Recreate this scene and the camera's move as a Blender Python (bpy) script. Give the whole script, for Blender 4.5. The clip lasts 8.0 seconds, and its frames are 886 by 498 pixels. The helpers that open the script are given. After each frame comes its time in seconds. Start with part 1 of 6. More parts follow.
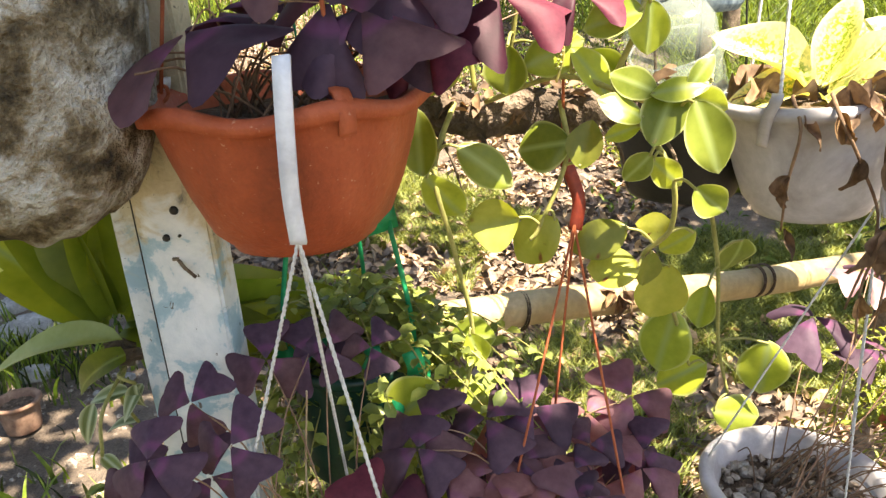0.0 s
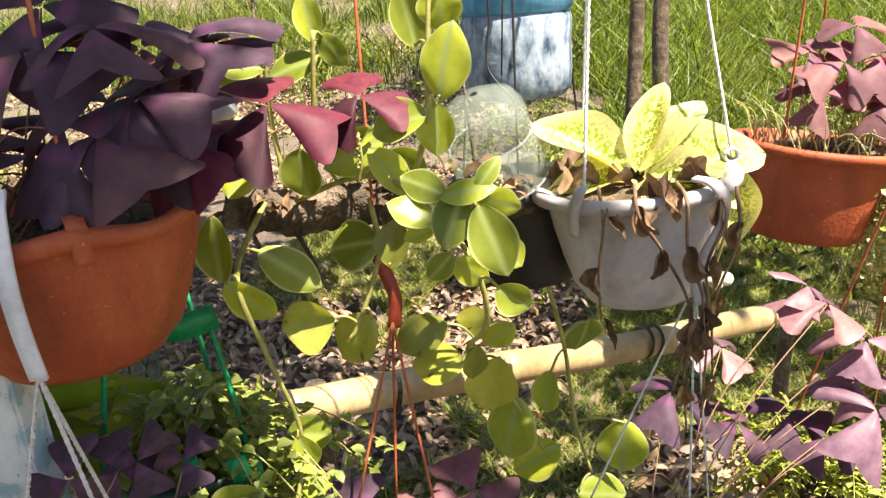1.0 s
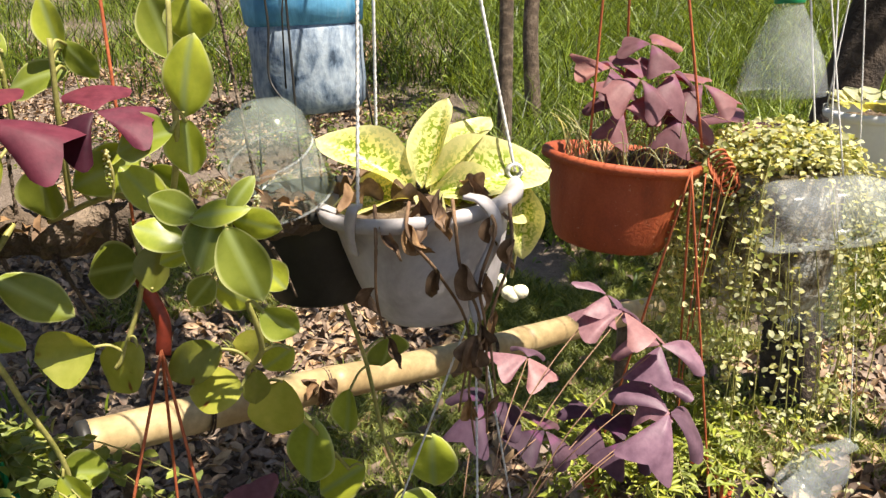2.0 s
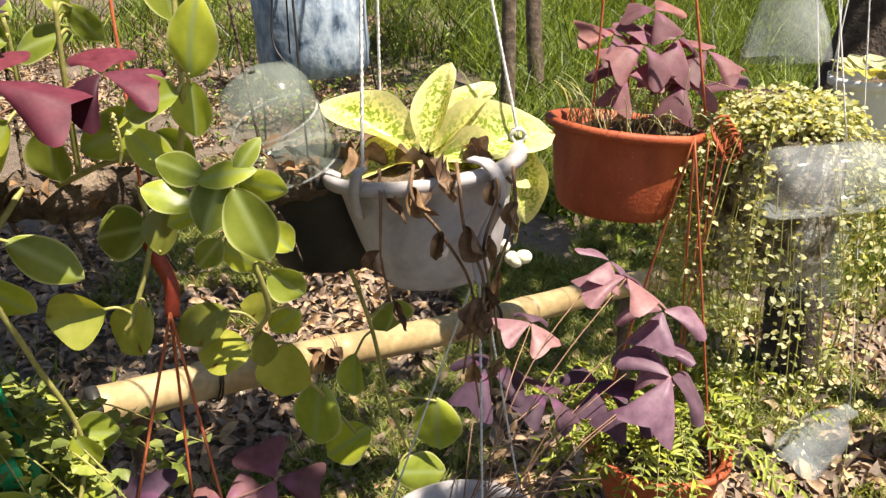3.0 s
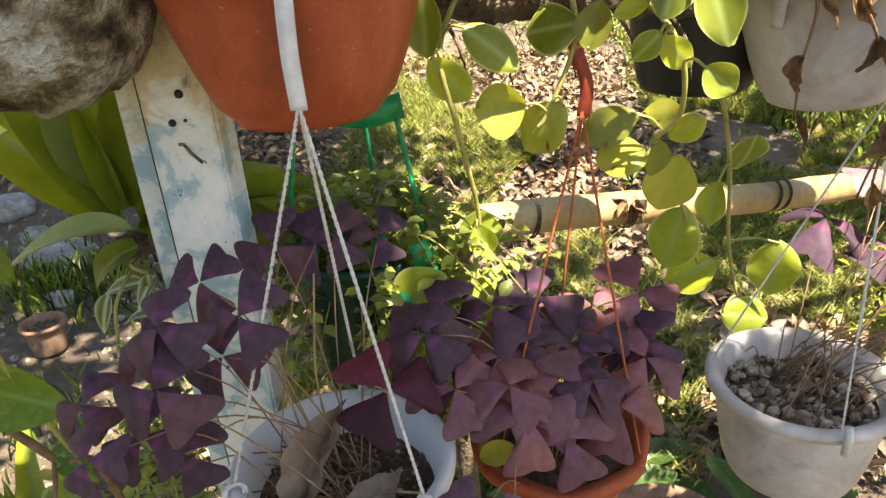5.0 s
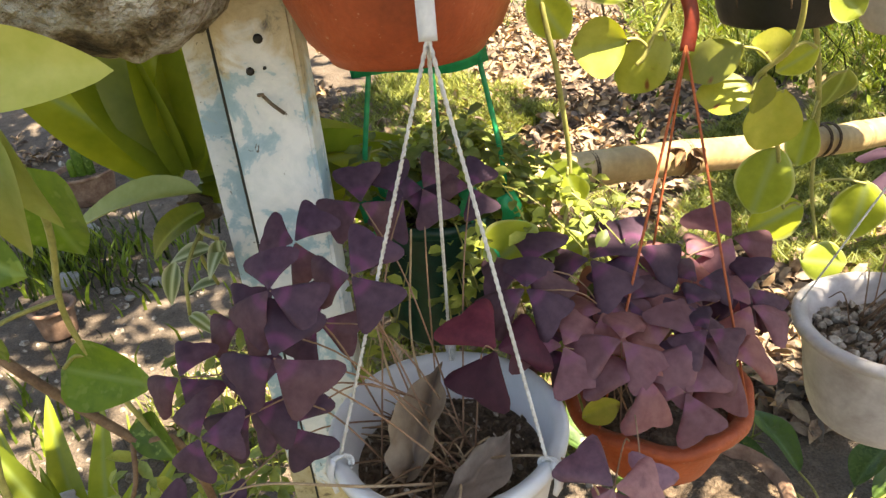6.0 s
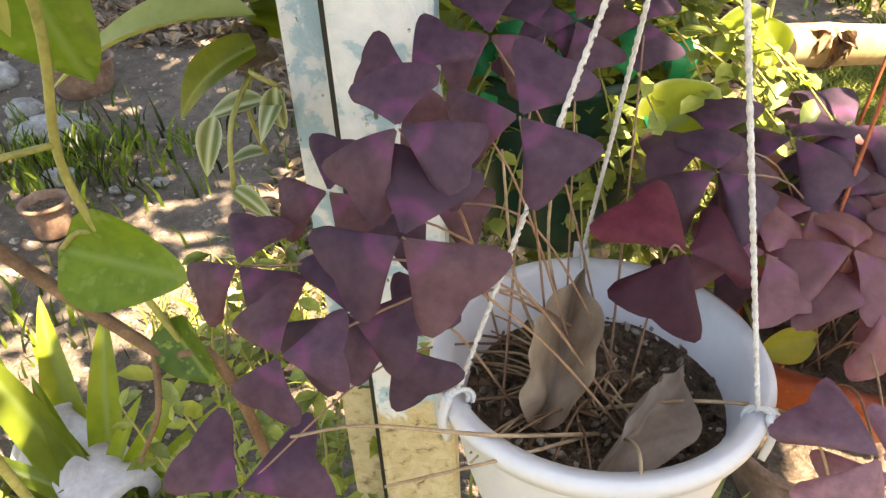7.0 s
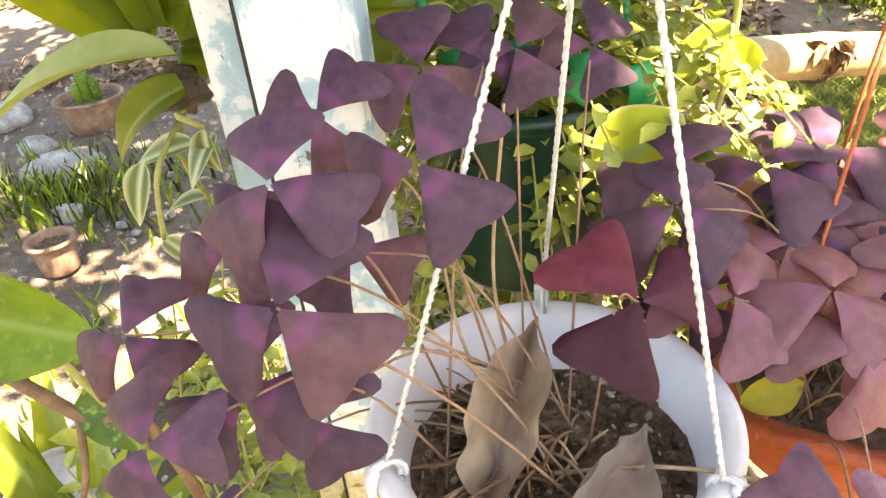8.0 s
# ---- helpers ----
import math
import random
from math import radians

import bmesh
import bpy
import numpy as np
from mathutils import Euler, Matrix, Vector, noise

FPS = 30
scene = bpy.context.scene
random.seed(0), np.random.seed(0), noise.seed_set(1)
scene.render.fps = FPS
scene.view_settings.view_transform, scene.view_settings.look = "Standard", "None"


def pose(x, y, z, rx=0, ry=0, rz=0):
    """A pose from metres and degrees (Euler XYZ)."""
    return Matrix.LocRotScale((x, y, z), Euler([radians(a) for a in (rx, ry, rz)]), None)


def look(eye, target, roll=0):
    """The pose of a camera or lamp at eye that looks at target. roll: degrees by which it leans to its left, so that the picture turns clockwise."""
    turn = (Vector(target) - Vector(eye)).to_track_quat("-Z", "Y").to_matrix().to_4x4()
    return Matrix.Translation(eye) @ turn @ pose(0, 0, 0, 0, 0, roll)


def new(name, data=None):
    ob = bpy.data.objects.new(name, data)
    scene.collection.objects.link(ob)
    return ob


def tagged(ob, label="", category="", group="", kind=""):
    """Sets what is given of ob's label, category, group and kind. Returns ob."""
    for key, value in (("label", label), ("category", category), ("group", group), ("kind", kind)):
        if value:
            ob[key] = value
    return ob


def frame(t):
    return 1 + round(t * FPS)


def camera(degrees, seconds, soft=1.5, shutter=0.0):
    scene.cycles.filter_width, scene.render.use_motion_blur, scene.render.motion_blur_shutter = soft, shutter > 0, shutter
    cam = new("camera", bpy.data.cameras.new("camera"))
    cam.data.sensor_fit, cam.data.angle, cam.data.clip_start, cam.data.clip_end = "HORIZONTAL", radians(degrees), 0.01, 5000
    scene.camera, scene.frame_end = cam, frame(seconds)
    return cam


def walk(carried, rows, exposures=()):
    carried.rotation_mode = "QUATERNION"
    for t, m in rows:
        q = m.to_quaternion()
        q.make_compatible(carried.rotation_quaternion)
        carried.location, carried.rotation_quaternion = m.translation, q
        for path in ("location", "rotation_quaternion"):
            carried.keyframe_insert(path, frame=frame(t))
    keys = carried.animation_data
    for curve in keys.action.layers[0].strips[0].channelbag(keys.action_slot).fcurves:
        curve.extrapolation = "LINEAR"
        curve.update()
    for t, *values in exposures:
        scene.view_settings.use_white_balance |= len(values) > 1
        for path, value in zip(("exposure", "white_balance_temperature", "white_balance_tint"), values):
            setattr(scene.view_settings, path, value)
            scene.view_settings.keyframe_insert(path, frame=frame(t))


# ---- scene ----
cam = camera(63.0, 8.0, soft=1.4)
# seconds, eye, target, roll
PATH = [
    (0, (0.0, -0.002, 1.22), (-0.184, 1.855, 0.498), -3.4),
    (0.3, (0.055, 0.012, 1.245), (-0.091, 1.897, 0.593), -3.7),
    (0.5, (0.089, 0.022, 1.251), (-0.023, 1.919, 0.628), -3.8),
    (1, (0.141, 0.039, 1.256), (0.059, 1.939, 0.635), -4.5),
    (1.5, (0.209, 0.044, 1.256), (0.209, 1.947, 0.64), -4.2),
    (2, (0.247, 0.055, 1.259), (0.459, 1.94, 0.626), -2.7),
    (2.2, (0.254, 0.052, 1.253), (0.514, 1.934, 0.628), -2.8),
    (3.3, (0.228, 0.041, 1.245), (0.357, 1.905, 0.532), -2.8),
    (3.5, (0.197, 0.035, 1.232), (0.251, 1.901, 0.514), -2.3),
    (4, (0.143, 0.004, 1.189), (-0.004, 1.857, 0.452), -2.7),
    (4.5, (0.085, -0.018, 1.176), (-0.13, 1.826, 0.43), -3.1),
    (4.7, (0.056, -0.022, 1.177), (-0.192, 1.801, 0.393), -3.5),
    (5.8, (-0.081, -0.01, 1.145), (-0.273, 1.721, 0.162), -6.1),
    (6, (-0.098, 0.0, 1.145), (-0.292, 1.756, 0.208), -5.8),
    (6.2, (-0.138, 0.002, 1.138), (-0.354, 1.752, 0.192), -7.3),
    (6.5, (-0.182, 0.015, 1.087), (-0.385, 1.819, 0.249), -7.2),
    (6.7, (-0.201, 0.064, 1.06), (-0.397, 1.801, 0.089), -6.0),
    (7, (-0.218, 0.134, 1.025), (-0.401, 1.789, -0.084), -2.9),
    (7.2, (-0.203, 0.152, 1.011), (-0.397, 1.747, -0.179), -4.6),
    (7.5, (-0.182, 0.171, 0.993), (-0.375, 1.784, -0.173), -4.1),
    (8, (-0.168, 0.182, 1.015), (-0.424, 1.859, -0.045), -5.9),
]
LIGHT = [(0.0, 2.5, 7500, 10), (0.5, 2.08, 7400, 10), (1.5, 1.72, 7100, 12), (2.0, 1.28, 7000, 12), (3.5, 1.42, 7200, 12), (4.5, 2.08, 7600, 9), (6.0, 2.5, 8000, 8), (7.0, 3.15, 8600, 12), (8.0, 3.9, 9200, 14)]
walk(cam, [(t, look(eye, target, roll)) for t, eye, target, roll in PATH], LIGHT)

# ---- light ----
world = bpy.data.worlds.new("sky_world")
scene.world = world
world.use_nodes = True
wn = world.node_tree.nodes
sky = wn.new("ShaderNodeTexSky")
sky.sky_type = "NISHITA"
sky.sun_disc = False
SUN_ELEV, SUN_AZ = radians(63), radians(128)
sky.sun_elevation, sky.sun_rotation = SUN_ELEV, SUN_AZ
wn["Background"].inputs["Strength"].default_value = 0.062
world.node_tree.links.new(sky.outputs["Color"], wn["Background"].inputs["Color"])
sun_way = Vector((math.sin(SUN_AZ) * math.cos(SUN_ELEV), math.cos(SUN_AZ) * math.cos(SUN_ELEV), math.sin(SUN_ELEV)))
sun_data = bpy.data.lights.new("sun", "SUN")
sun_data.energy, sun_data.angle, sun_data.color = 5.0, radians(0.5), (1.0, 0.95, 0.86)
sun = new("sun", sun_data)
sun.matrix_world = look(sun_way * 30, (0, 0, 0))


# ---- materials ----
def nodes_of(name):
    m = bpy.data.materials.new(name)
    m.use_nodes = True
    nt = m.node_tree
    return m, nt, nt.nodes["Principled BSDF"]


def link(nt, a, b):
    nt.links.new(a, b)


def noise_node(nt, scale, detail=4.0, rough=0.6, coord="Object", distort=0.0, stretch=None):
    tc = nt.nodes.new("ShaderNodeTexCoord")
    n = nt.nodes.new("ShaderNodeTexNoise")
    n.inputs["Scale"].default_value = scale
    n.inputs["Detail"].default_value = detail
    n.inputs["Roughness"].default_value = rough
    n.inputs["Distortion"].default_value = distort
    if stretch:
        mp = nt.nodes.new("ShaderNodeMapping")
        mp.inputs["Scale"].default_value = stretch
        link(nt, tc.outputs[coord], mp.inputs["Vector"])
        link(nt, mp.outputs[0], n.inputs["Vector"])
    else:
        link(nt, tc.outputs[coord], n.inputs["Vector"])
    return n


def ramp(nt, fac, stops):
    r = nt.nodes.new("ShaderNodeValToRGB")
    e = r.color_ramp.elements
    while len(e) < len(stops):
        e.new(0.5)
    for k, (p, c) in zip(e, stops):
        k.position, k.color = p, (*c, 1.0)
    link(nt, fac, r.inputs["Fac"])
    return r


def mix_col(nt, a, b, fac, mode="MIX"):
    m = nt.nodes.new("ShaderNodeMix")
    m.data_type, m.blend_type = "RGBA", mode
    for sock, v in ((m.inputs[0], fac), (m.inputs[6], a), (m.inputs[7], b)):
        if isinstance(v, (int, float)):
            sock.default_value = v
        elif isinstance(v, tuple):
            sock.default_value = (*v, 1.0)
        else:
            link(nt, v, sock)
    return m.outputs[2]


def bump(nt, bsdf, height, strength, dist=0.002):
    b = nt.nodes.new("ShaderNodeBump")
    b.inputs["Strength"].default_value = strength
    b.inputs["Distance"].default_value = dist
    link(nt, height, b.inputs["Height"])
    link(nt, b.outputs["Normal"], bsdf.inputs["Normal"])


def stained(name, stops, scale=12, fine=140, rough=0.75, bump_s=0.35, bump_d=0.002, metal=0.0, spec=0.35, coord="Object", distort=0.4, stretch=None, specks=None, grainy=0.8):
    """A weathered surface: a stain pattern between several colours, with fine grain."""
    m, nt, b = nodes_of(name)
    big = noise_node(nt, scale, 6, 0.65, coord, distort, stretch)
    small = noise_node(nt, fine, 3, 0.6, coord)
    col = ramp(nt, big.outputs["Fac"], stops)
    grain = ramp(nt, small.outputs["Fac"], [(0.25, (0.72, 0.72, 0.72)), (0.75, (1.18, 1.18, 1.18))])
    tone = mix_col(nt, col.outputs["Color"], grain.outputs["Color"], grainy, "MULTIPLY")
    if specks:
        dots = noise_node(nt, specks[1], 3, 0.7)
        f = ramp(nt, dots.outputs["Fac"], [(specks[2], (0, 0, 0)), (specks[2] + 0.07, (0.7, 0.7, 0.7))])
        tone = mix_col(nt, tone, specks[0], f.outputs["Color"])
    link(nt, tone, b.inputs["Base Color"])
    b.inputs["Roughness"].default_value = rough
    b.inputs["Metallic"].default_value = metal
    b.inputs["Specular IOR Level"].default_value = spec
    add = nt.nodes.new("ShaderNodeMath")
    link(nt, big.outputs["Fac"], add.inputs[0])
    link(nt, small.outputs["Fac"], add.inputs[1])
    bump(nt, b, add.outputs[0], bump_s, bump_d)
    return m


def leafy(name, base, tip, trans=0.35, rough=0.42, scale=60, vary=0.35, vein=None, spots=None, splash=None, edge=None, warm=(1.1, 1.0, 0.35), spec=0.35):
    """A leaf: local y runs along the midrib, x across. Light passes through it."""
    m, nt, b = nodes_of(name)
    tc = nt.nodes.new("ShaderNodeTexCoord")
    n = noise_node(nt, scale, 4, 0.6)
    col = ramp(nt, n.outputs["Fac"], [(0.3, base), (0.72, tip)]).outputs["Color"]
    info = nt.nodes.new("ShaderNodeObjectInfo")
    geo = nt.nodes.new("ShaderNodeNewGeometry")
    add = nt.nodes.new("ShaderNodeMath")
    add.operation = "ADD"
    link(nt, info.outputs["Random"], add.inputs[0])
    link(nt, geo.outputs["Random Per Island"], add.inputs[1])
    fr = nt.nodes.new("ShaderNodeMath")
    fr.operation = "FRACT"
    link(nt, add.outputs[0], fr.inputs[0])
    lo, hi = 1 - vary, 1 + vary * 0.7
    tone = ramp(nt, fr.outputs[0], [(0.0, (lo, lo, lo * 0.95)), (0.5, (1.0, 1.0, 1.0)), (1.0, (hi * 1.1, hi, hi * 0.7))])
    col = mix_col(nt, col, tone.outputs["Color"], 1.0, "MULTIPLY")
    sep = nt.nodes.new("ShaderNodeSeparateXYZ")
    link(nt, tc.outputs["Object"], sep.inputs[0])
    if vein:
        ab = nt.nodes.new("ShaderNodeMath")
        ab.operation = "ABSOLUTE"
        link(nt, sep.outputs["X"], ab.inputs[0])
        f = ramp(nt, ab.outputs[0], [(0.0, (1, 1, 1)), (vein[1], (0, 0, 0))])
        col = mix_col(nt, col, vein[0], f.outputs["Color"])
    if spots:
        v = noise_node(nt, spots[1], 2, 0.5, distort=0.3)
        f = ramp(nt, v.outputs["Fac"], [(spots[2], (1, 1, 1)), (spots[2] + 0.06, (0, 0, 0))])
        col = mix_col(nt, col, spots[0], f.outputs["Color"])
    if splash:
        g = nt.nodes.new("ShaderNodeVectorMath")
        g.operation = "LENGTH"
        link(nt, tc.outputs["Object"], g.inputs[0])
        f = ramp(nt, g.outputs["Value"], [(splash[1] * 0.62, (0, 0, 0)), (splash[1], (1, 1, 1)), (splash[2], (0, 0, 0))])
        fm = nt.nodes.new("ShaderNodeMath")
        fm.operation = "MULTIPLY"
        link(nt, f.outputs["Color"], fm.inputs[0])
        fm.inputs[1].default_value = 0.6
        col = mix_col(nt, col, splash[0], fm.outputs[0])
    if edge:
        at = nt.nodes.new("ShaderNodeAttribute")
        at.attribute_name = "rim"
        f = ramp(nt, at.outputs["Fac"], [(edge[1], (0, 0, 0)), (1.0, (1, 1, 1))])
        col = mix_col(nt, col, edge[0], f.outputs["Color"])
    link(nt, col, b.inputs["Base Color"])
    b.inputs["Roughness"].default_value = rough
    b.inputs["Specular IOR Level"].default_value = spec
    bump(nt, b, n.outputs["Fac"], 0.25, 0.0015)
    if trans:
        t = nt.nodes.new("ShaderNodeBsdfTranslucent")
        link(nt, mix_col(nt, col, warm, 1.0, "MULTIPLY"), t.inputs["Color"])
        ms = nt.nodes.new("ShaderNodeMixShader")
        ms.inputs[0].default_value = trans
        link(nt, b.outputs[0], ms.inputs[1])
        link(nt, t.outputs[0], ms.inputs[2])
        link(nt, ms.outputs[0], nt.nodes["Material Output"].inputs["Surface"])
    return m


TERRACOTTA = stained("terracotta", [(0.28, (0.17, 0.036, 0.014)), (0.46, (0.31, 0.062, 0.022)), (0.62, (0.4, 0.095, 0.038)), (0.76, (0.4, 0.19, 0.12))], 11, 230, 0.6, 0.45, stretch=(1, 1, 0.4), specks=((0.5, 0.26, 0.17), 150, 0.66), grainy=0.5)
WHITE_PLASTIC = stained("white_plastic", [(0.25, (0.5, 0.5, 0.51)), (0.5, (0.61, 0.61, 0.635)), (0.8, (0.68, 0.68, 0.71))], 7, 160, 0.4, 0.06, grainy=0.12)
GREY_PLASTIC = stained("dusty_grey_plastic", [(0.3, (0.3, 0.27, 0.26)), (0.55, (0.46, 0.43, 0.435)), (0.75, (0.6, 0.58, 0.59))], 14, 120, 0.5, 0.12, grainy=0.35)
STRAP_PLASTIC = stained("strap_plastic", [(0.3, (0.5, 0.52, 0.58)), (0.7, (0.78, 0.8, 0.86))], 30, 200, 0.4, 0.06, grainy=0.2)
RED_PLASTIC = stained("red_plastic", [(0.3, (0.17, 0.025, 0.012)), (0.7, (0.3, 0.045, 0.025))], 30, 200, 0.4, 0.1)
ORANGE_CORD = stained("orange_cord", [(0.3, (0.3, 0.065, 0.025)), (0.7, (0.48, 0.13, 0.05))], 60, 500, 0.7, 0.4)
WHITE_CORD = stained("white_cord", [(0.3, (0.5, 0.48, 0.46)), (0.7, (0.78, 0.77, 0.76))], 60, 900, 0.8, 0.7)
BLACK_PLASTIC = stained("black_plastic", [(0.3, (0.012, 0.012, 0.012)), (0.7, (0.03, 0.028, 0.025))], 20, 120, 0.5, 0.2)
GREEN_PLASTIC = stained("green_plastic", [(0.3, (0.0, 0.16, 0.06)), (0.7, (0.01, 0.34, 0.13))], 20, 120, 0.35, 0.15)
DARK_GREEN = stained("dark_green_plastic", [(0.3, (0.003, 0.02, 0.012)), (0.7, (0.008, 0.05, 0.03))], 20, 120, 0.35, 0.15)
SOIL = stained("potting_soil", [(0.3, (0.045, 0.03, 0.02)), (0.52, (0.13, 0.09, 0.06)), (0.72, (0.27, 0.2, 0.14))], 60, 300, 0.95, 1.0, 0.006)
STRAW = stained("pale_straw", [(0.3, (0.24, 0.15, 0.085)), (0.7, (0.5, 0.37, 0.23))], 40, 400, 0.7, 0.3)
DRY_STEM = stained("dry_stem", [(0.3, (0.1, 0.055, 0.032)), (0.7, (0.27, 0.165, 0.095))], 40, 400, 0.8, 0.4)
PALE_STEM = stained("pale_oxalis_stem", [(0.3, (0.19, 0.095, 0.06)), (0.7, (0.34, 0.21, 0.13))], 40, 400, 0.6, 0.2)
GREEN_STEM = stained("green_stem", [(0.3, (0.2, 0.2, 0.05)), (0.7, (0.4, 0.36, 0.12))], 40, 300, 0.5, 0.2)
BARK = stained("bark", [(0.3, (0.045, 0.033, 0.024)), (0.5, (0.12, 0.085, 0.06)), (0.7, (0.26, 0.2, 0.145))], 18, 90, 0.9, 1.0, 0.01)
# The bark again, darkened to put the right-hand trunk in shade.
SHADED_BARK = stained("shaded_bark", [(0.3, (0.018, 0.013, 0.01)), (0.5, (0.045, 0.032, 0.024)), (0.7, (0.1, 0.075, 0.055))], 18, 90, 0.9, 1.0, 0.01)
DRY_LEAF = leafy("dry_leaf", (0.13, 0.075, 0.05), (0.46, 0.35, 0.27), 0.15, 0.7, 30, 0.7, None, warm=(1.0, 0.8, 0.5))
DUST_LEAF = leafy("withered_grey_leaf", (0.2, 0.148, 0.115), (0.33, 0.262, 0.215), 0.1, 0.75, 60, 0.4, ((0.2, 0.15, 0.12), 0.002), warm=(1.0, 0.8, 0.5))
WITHERED = leafy("withered_brown_leaf", (0.09, 0.05, 0.03), (0.26, 0.17, 0.11), 0.1, 0.75, 90, 0.5, None, warm=(1.0, 0.8, 0.5))
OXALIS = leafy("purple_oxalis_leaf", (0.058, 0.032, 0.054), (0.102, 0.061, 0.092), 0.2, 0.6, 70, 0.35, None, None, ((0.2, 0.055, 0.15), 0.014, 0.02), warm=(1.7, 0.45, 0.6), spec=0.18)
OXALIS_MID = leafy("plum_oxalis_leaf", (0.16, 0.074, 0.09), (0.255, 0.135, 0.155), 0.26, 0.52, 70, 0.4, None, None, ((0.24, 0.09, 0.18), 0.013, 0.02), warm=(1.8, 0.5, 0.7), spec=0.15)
OXALIS_RED = leafy("red_oxalis_leaf", (0.06, 0.012, 0.027), (0.115, 0.026, 0.05), 0.13, 0.55, 90, 0.6, None, None, None, warm=(1.8, 0.45, 0.9), spec=0.2)
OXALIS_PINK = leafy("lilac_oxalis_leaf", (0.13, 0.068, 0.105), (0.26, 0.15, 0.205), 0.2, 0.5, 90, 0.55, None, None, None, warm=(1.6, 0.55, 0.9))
PEPEROMIA = leafy("peperomia_leaf", (0.2, 0.26, 0.03), (0.37, 0.42, 0.07), 0.36, 0.32, 38, 0.45, ((0.3, 0.36, 0.12), 0.0006), edge=((0.5, 0.52, 0.22), 0.86), warm=(1.0, 1.0, 0.4))
PEPEROMIA_YELLOW = leafy("yellowing_peperomia_leaf", (0.24, 0.28, 0.04), (0.41, 0.41, 0.1), 0.36, 0.3, 38, 0.4, None, ((0.16, 0.06, 0.02), 46, 0.3))
MOTTLED = leafy("mottled_leaf", (0.66, 0.64, 0.18), (0.78, 0.74, 0.34), 0.3, 0.4, 60, 0.15, ((0.7, 0.66, 0.35), 0.0018), ((0.24, 0.33, 0.03), 260, 0.46), edge=((0.74, 0.7, 0.34), 0.5))
STRAP_LEAF = leafy("strap_leaf", (0.12, 0.18, 0.018), (0.3, 0.35, 0.05), 0.45, 0.35, 14, 0.35, ((0.22, 0.28, 0.07), 0.004))
POTHOS = leafy("pothos_leaf", (0.08, 0.16, 0.02), (0.15, 0.25, 0.035), 0.4, 0.35, 60, 0.35, ((0.2, 0.3, 0.08), 0.0012), ((0.19, 0.28, 0.06), 70, 0.36))
DARK_LEAF = leafy("dark_broad_leaf", (0.035, 0.075, 0.018), (0.07, 0.13, 0.03), 0.25, 0.35, 50, 0.3, ((0.1, 0.17, 0.05), 0.002), ((0.07, 0.12, 0.035), 130, 0.44))
STRIPED = leafy("striped_leaf", (0.12, 0.17, 0.06), (0.2, 0.24, 0.1), 0.25, 0.4, 40, 0.3, ((0.5, 0.55, 0.38), 0.004), edge=((0.5, 0.52, 0.36), 0.6))
PALE_LEAF = leafy("pale_leaf", (0.3, 0.36, 0.09), (0.46, 0.5, 0.2), 0.35, 0.4, 30, 0.2)
SMALL_GREEN = leafy("small_green_leaf", (0.17, 0.23, 0.045), (0.35, 0.39, 0.13), 0.34, 0.4, 80, 0.5)
FERN = leafy("fern_leaf", (0.16, 0.22, 0.03), (0.36, 0.4, 0.09), 0.35, 0.45, 80, 0.5)
SMALL_PALE = leafy("small_pale_leaf", (0.4, 0.43, 0.22), (0.72, 0.71, 0.5), 0.45, 0.55, 80, 0.35)
GRASS = leafy("grass_blade", (0.03, 0.07, 0.008), (0.22, 0.29, 0.05), 0.36, 0.42, 20, 0.95)
LAWN = leafy("low_grass", (0.11, 0.15, 0.03), (0.32, 0.34, 0.11), 0.34, 0.55, 20, 0.5)
FAR_LEAF = leafy("far_bush_leaf", (0.1, 0.15, 0.02), (0.22, 0.28, 0.06), 0.3, 0.5, 10, 0.5)
CROWN = leafy("tree_leaf", (0.04, 0.08, 0.012), (0.1, 0.16, 0.03), 0.3, 0.5, 10, 0.4)


def ground_material():
    m, nt, b = nodes_of("dry_soil")
    big = noise_node(nt, 1.3, 6, 0.65)
    mid = noise_node(nt, 22, 5, 0.7)
    fine = noise_node(nt, 170, 3, 0.6)
    c = ramp(nt, big.outputs["Fac"], [(0.3, (0.11, 0.08, 0.058)), (0.55, (0.2, 0.152, 0.115)), (0.75, (0.29, 0.23, 0.18))]).outputs["Color"]
    g = ramp(nt, mid.outputs["Fac"], [(0.3, (0.6, 0.58, 0.55)), (0.7, (1.2, 1.2, 1.2))]).outputs["Color"]
    h = ramp(nt, fine.outputs["Fac"], [(0.3, (0.65, 0.65, 0.65)), (0.7, (1.25, 1.25, 1.25))]).outputs["Color"]
    c = mix_col(nt, mix_col(nt, c, g, 1.0, "MULTIPLY"), h, 1.0, "MULTIPLY")
    link(nt, c, b.inputs["Base Color"])
    b.inputs["Roughness"].default_value = 0.95
    add = nt.nodes.new("ShaderNodeMath")
    link(nt, mid.outputs["Fac"], add.inputs[0])
    link(nt, fine.outputs["Fac"], add.inputs[1])
    bump(nt, b, add.outputs[0], 0.9, 0.02)
    return m


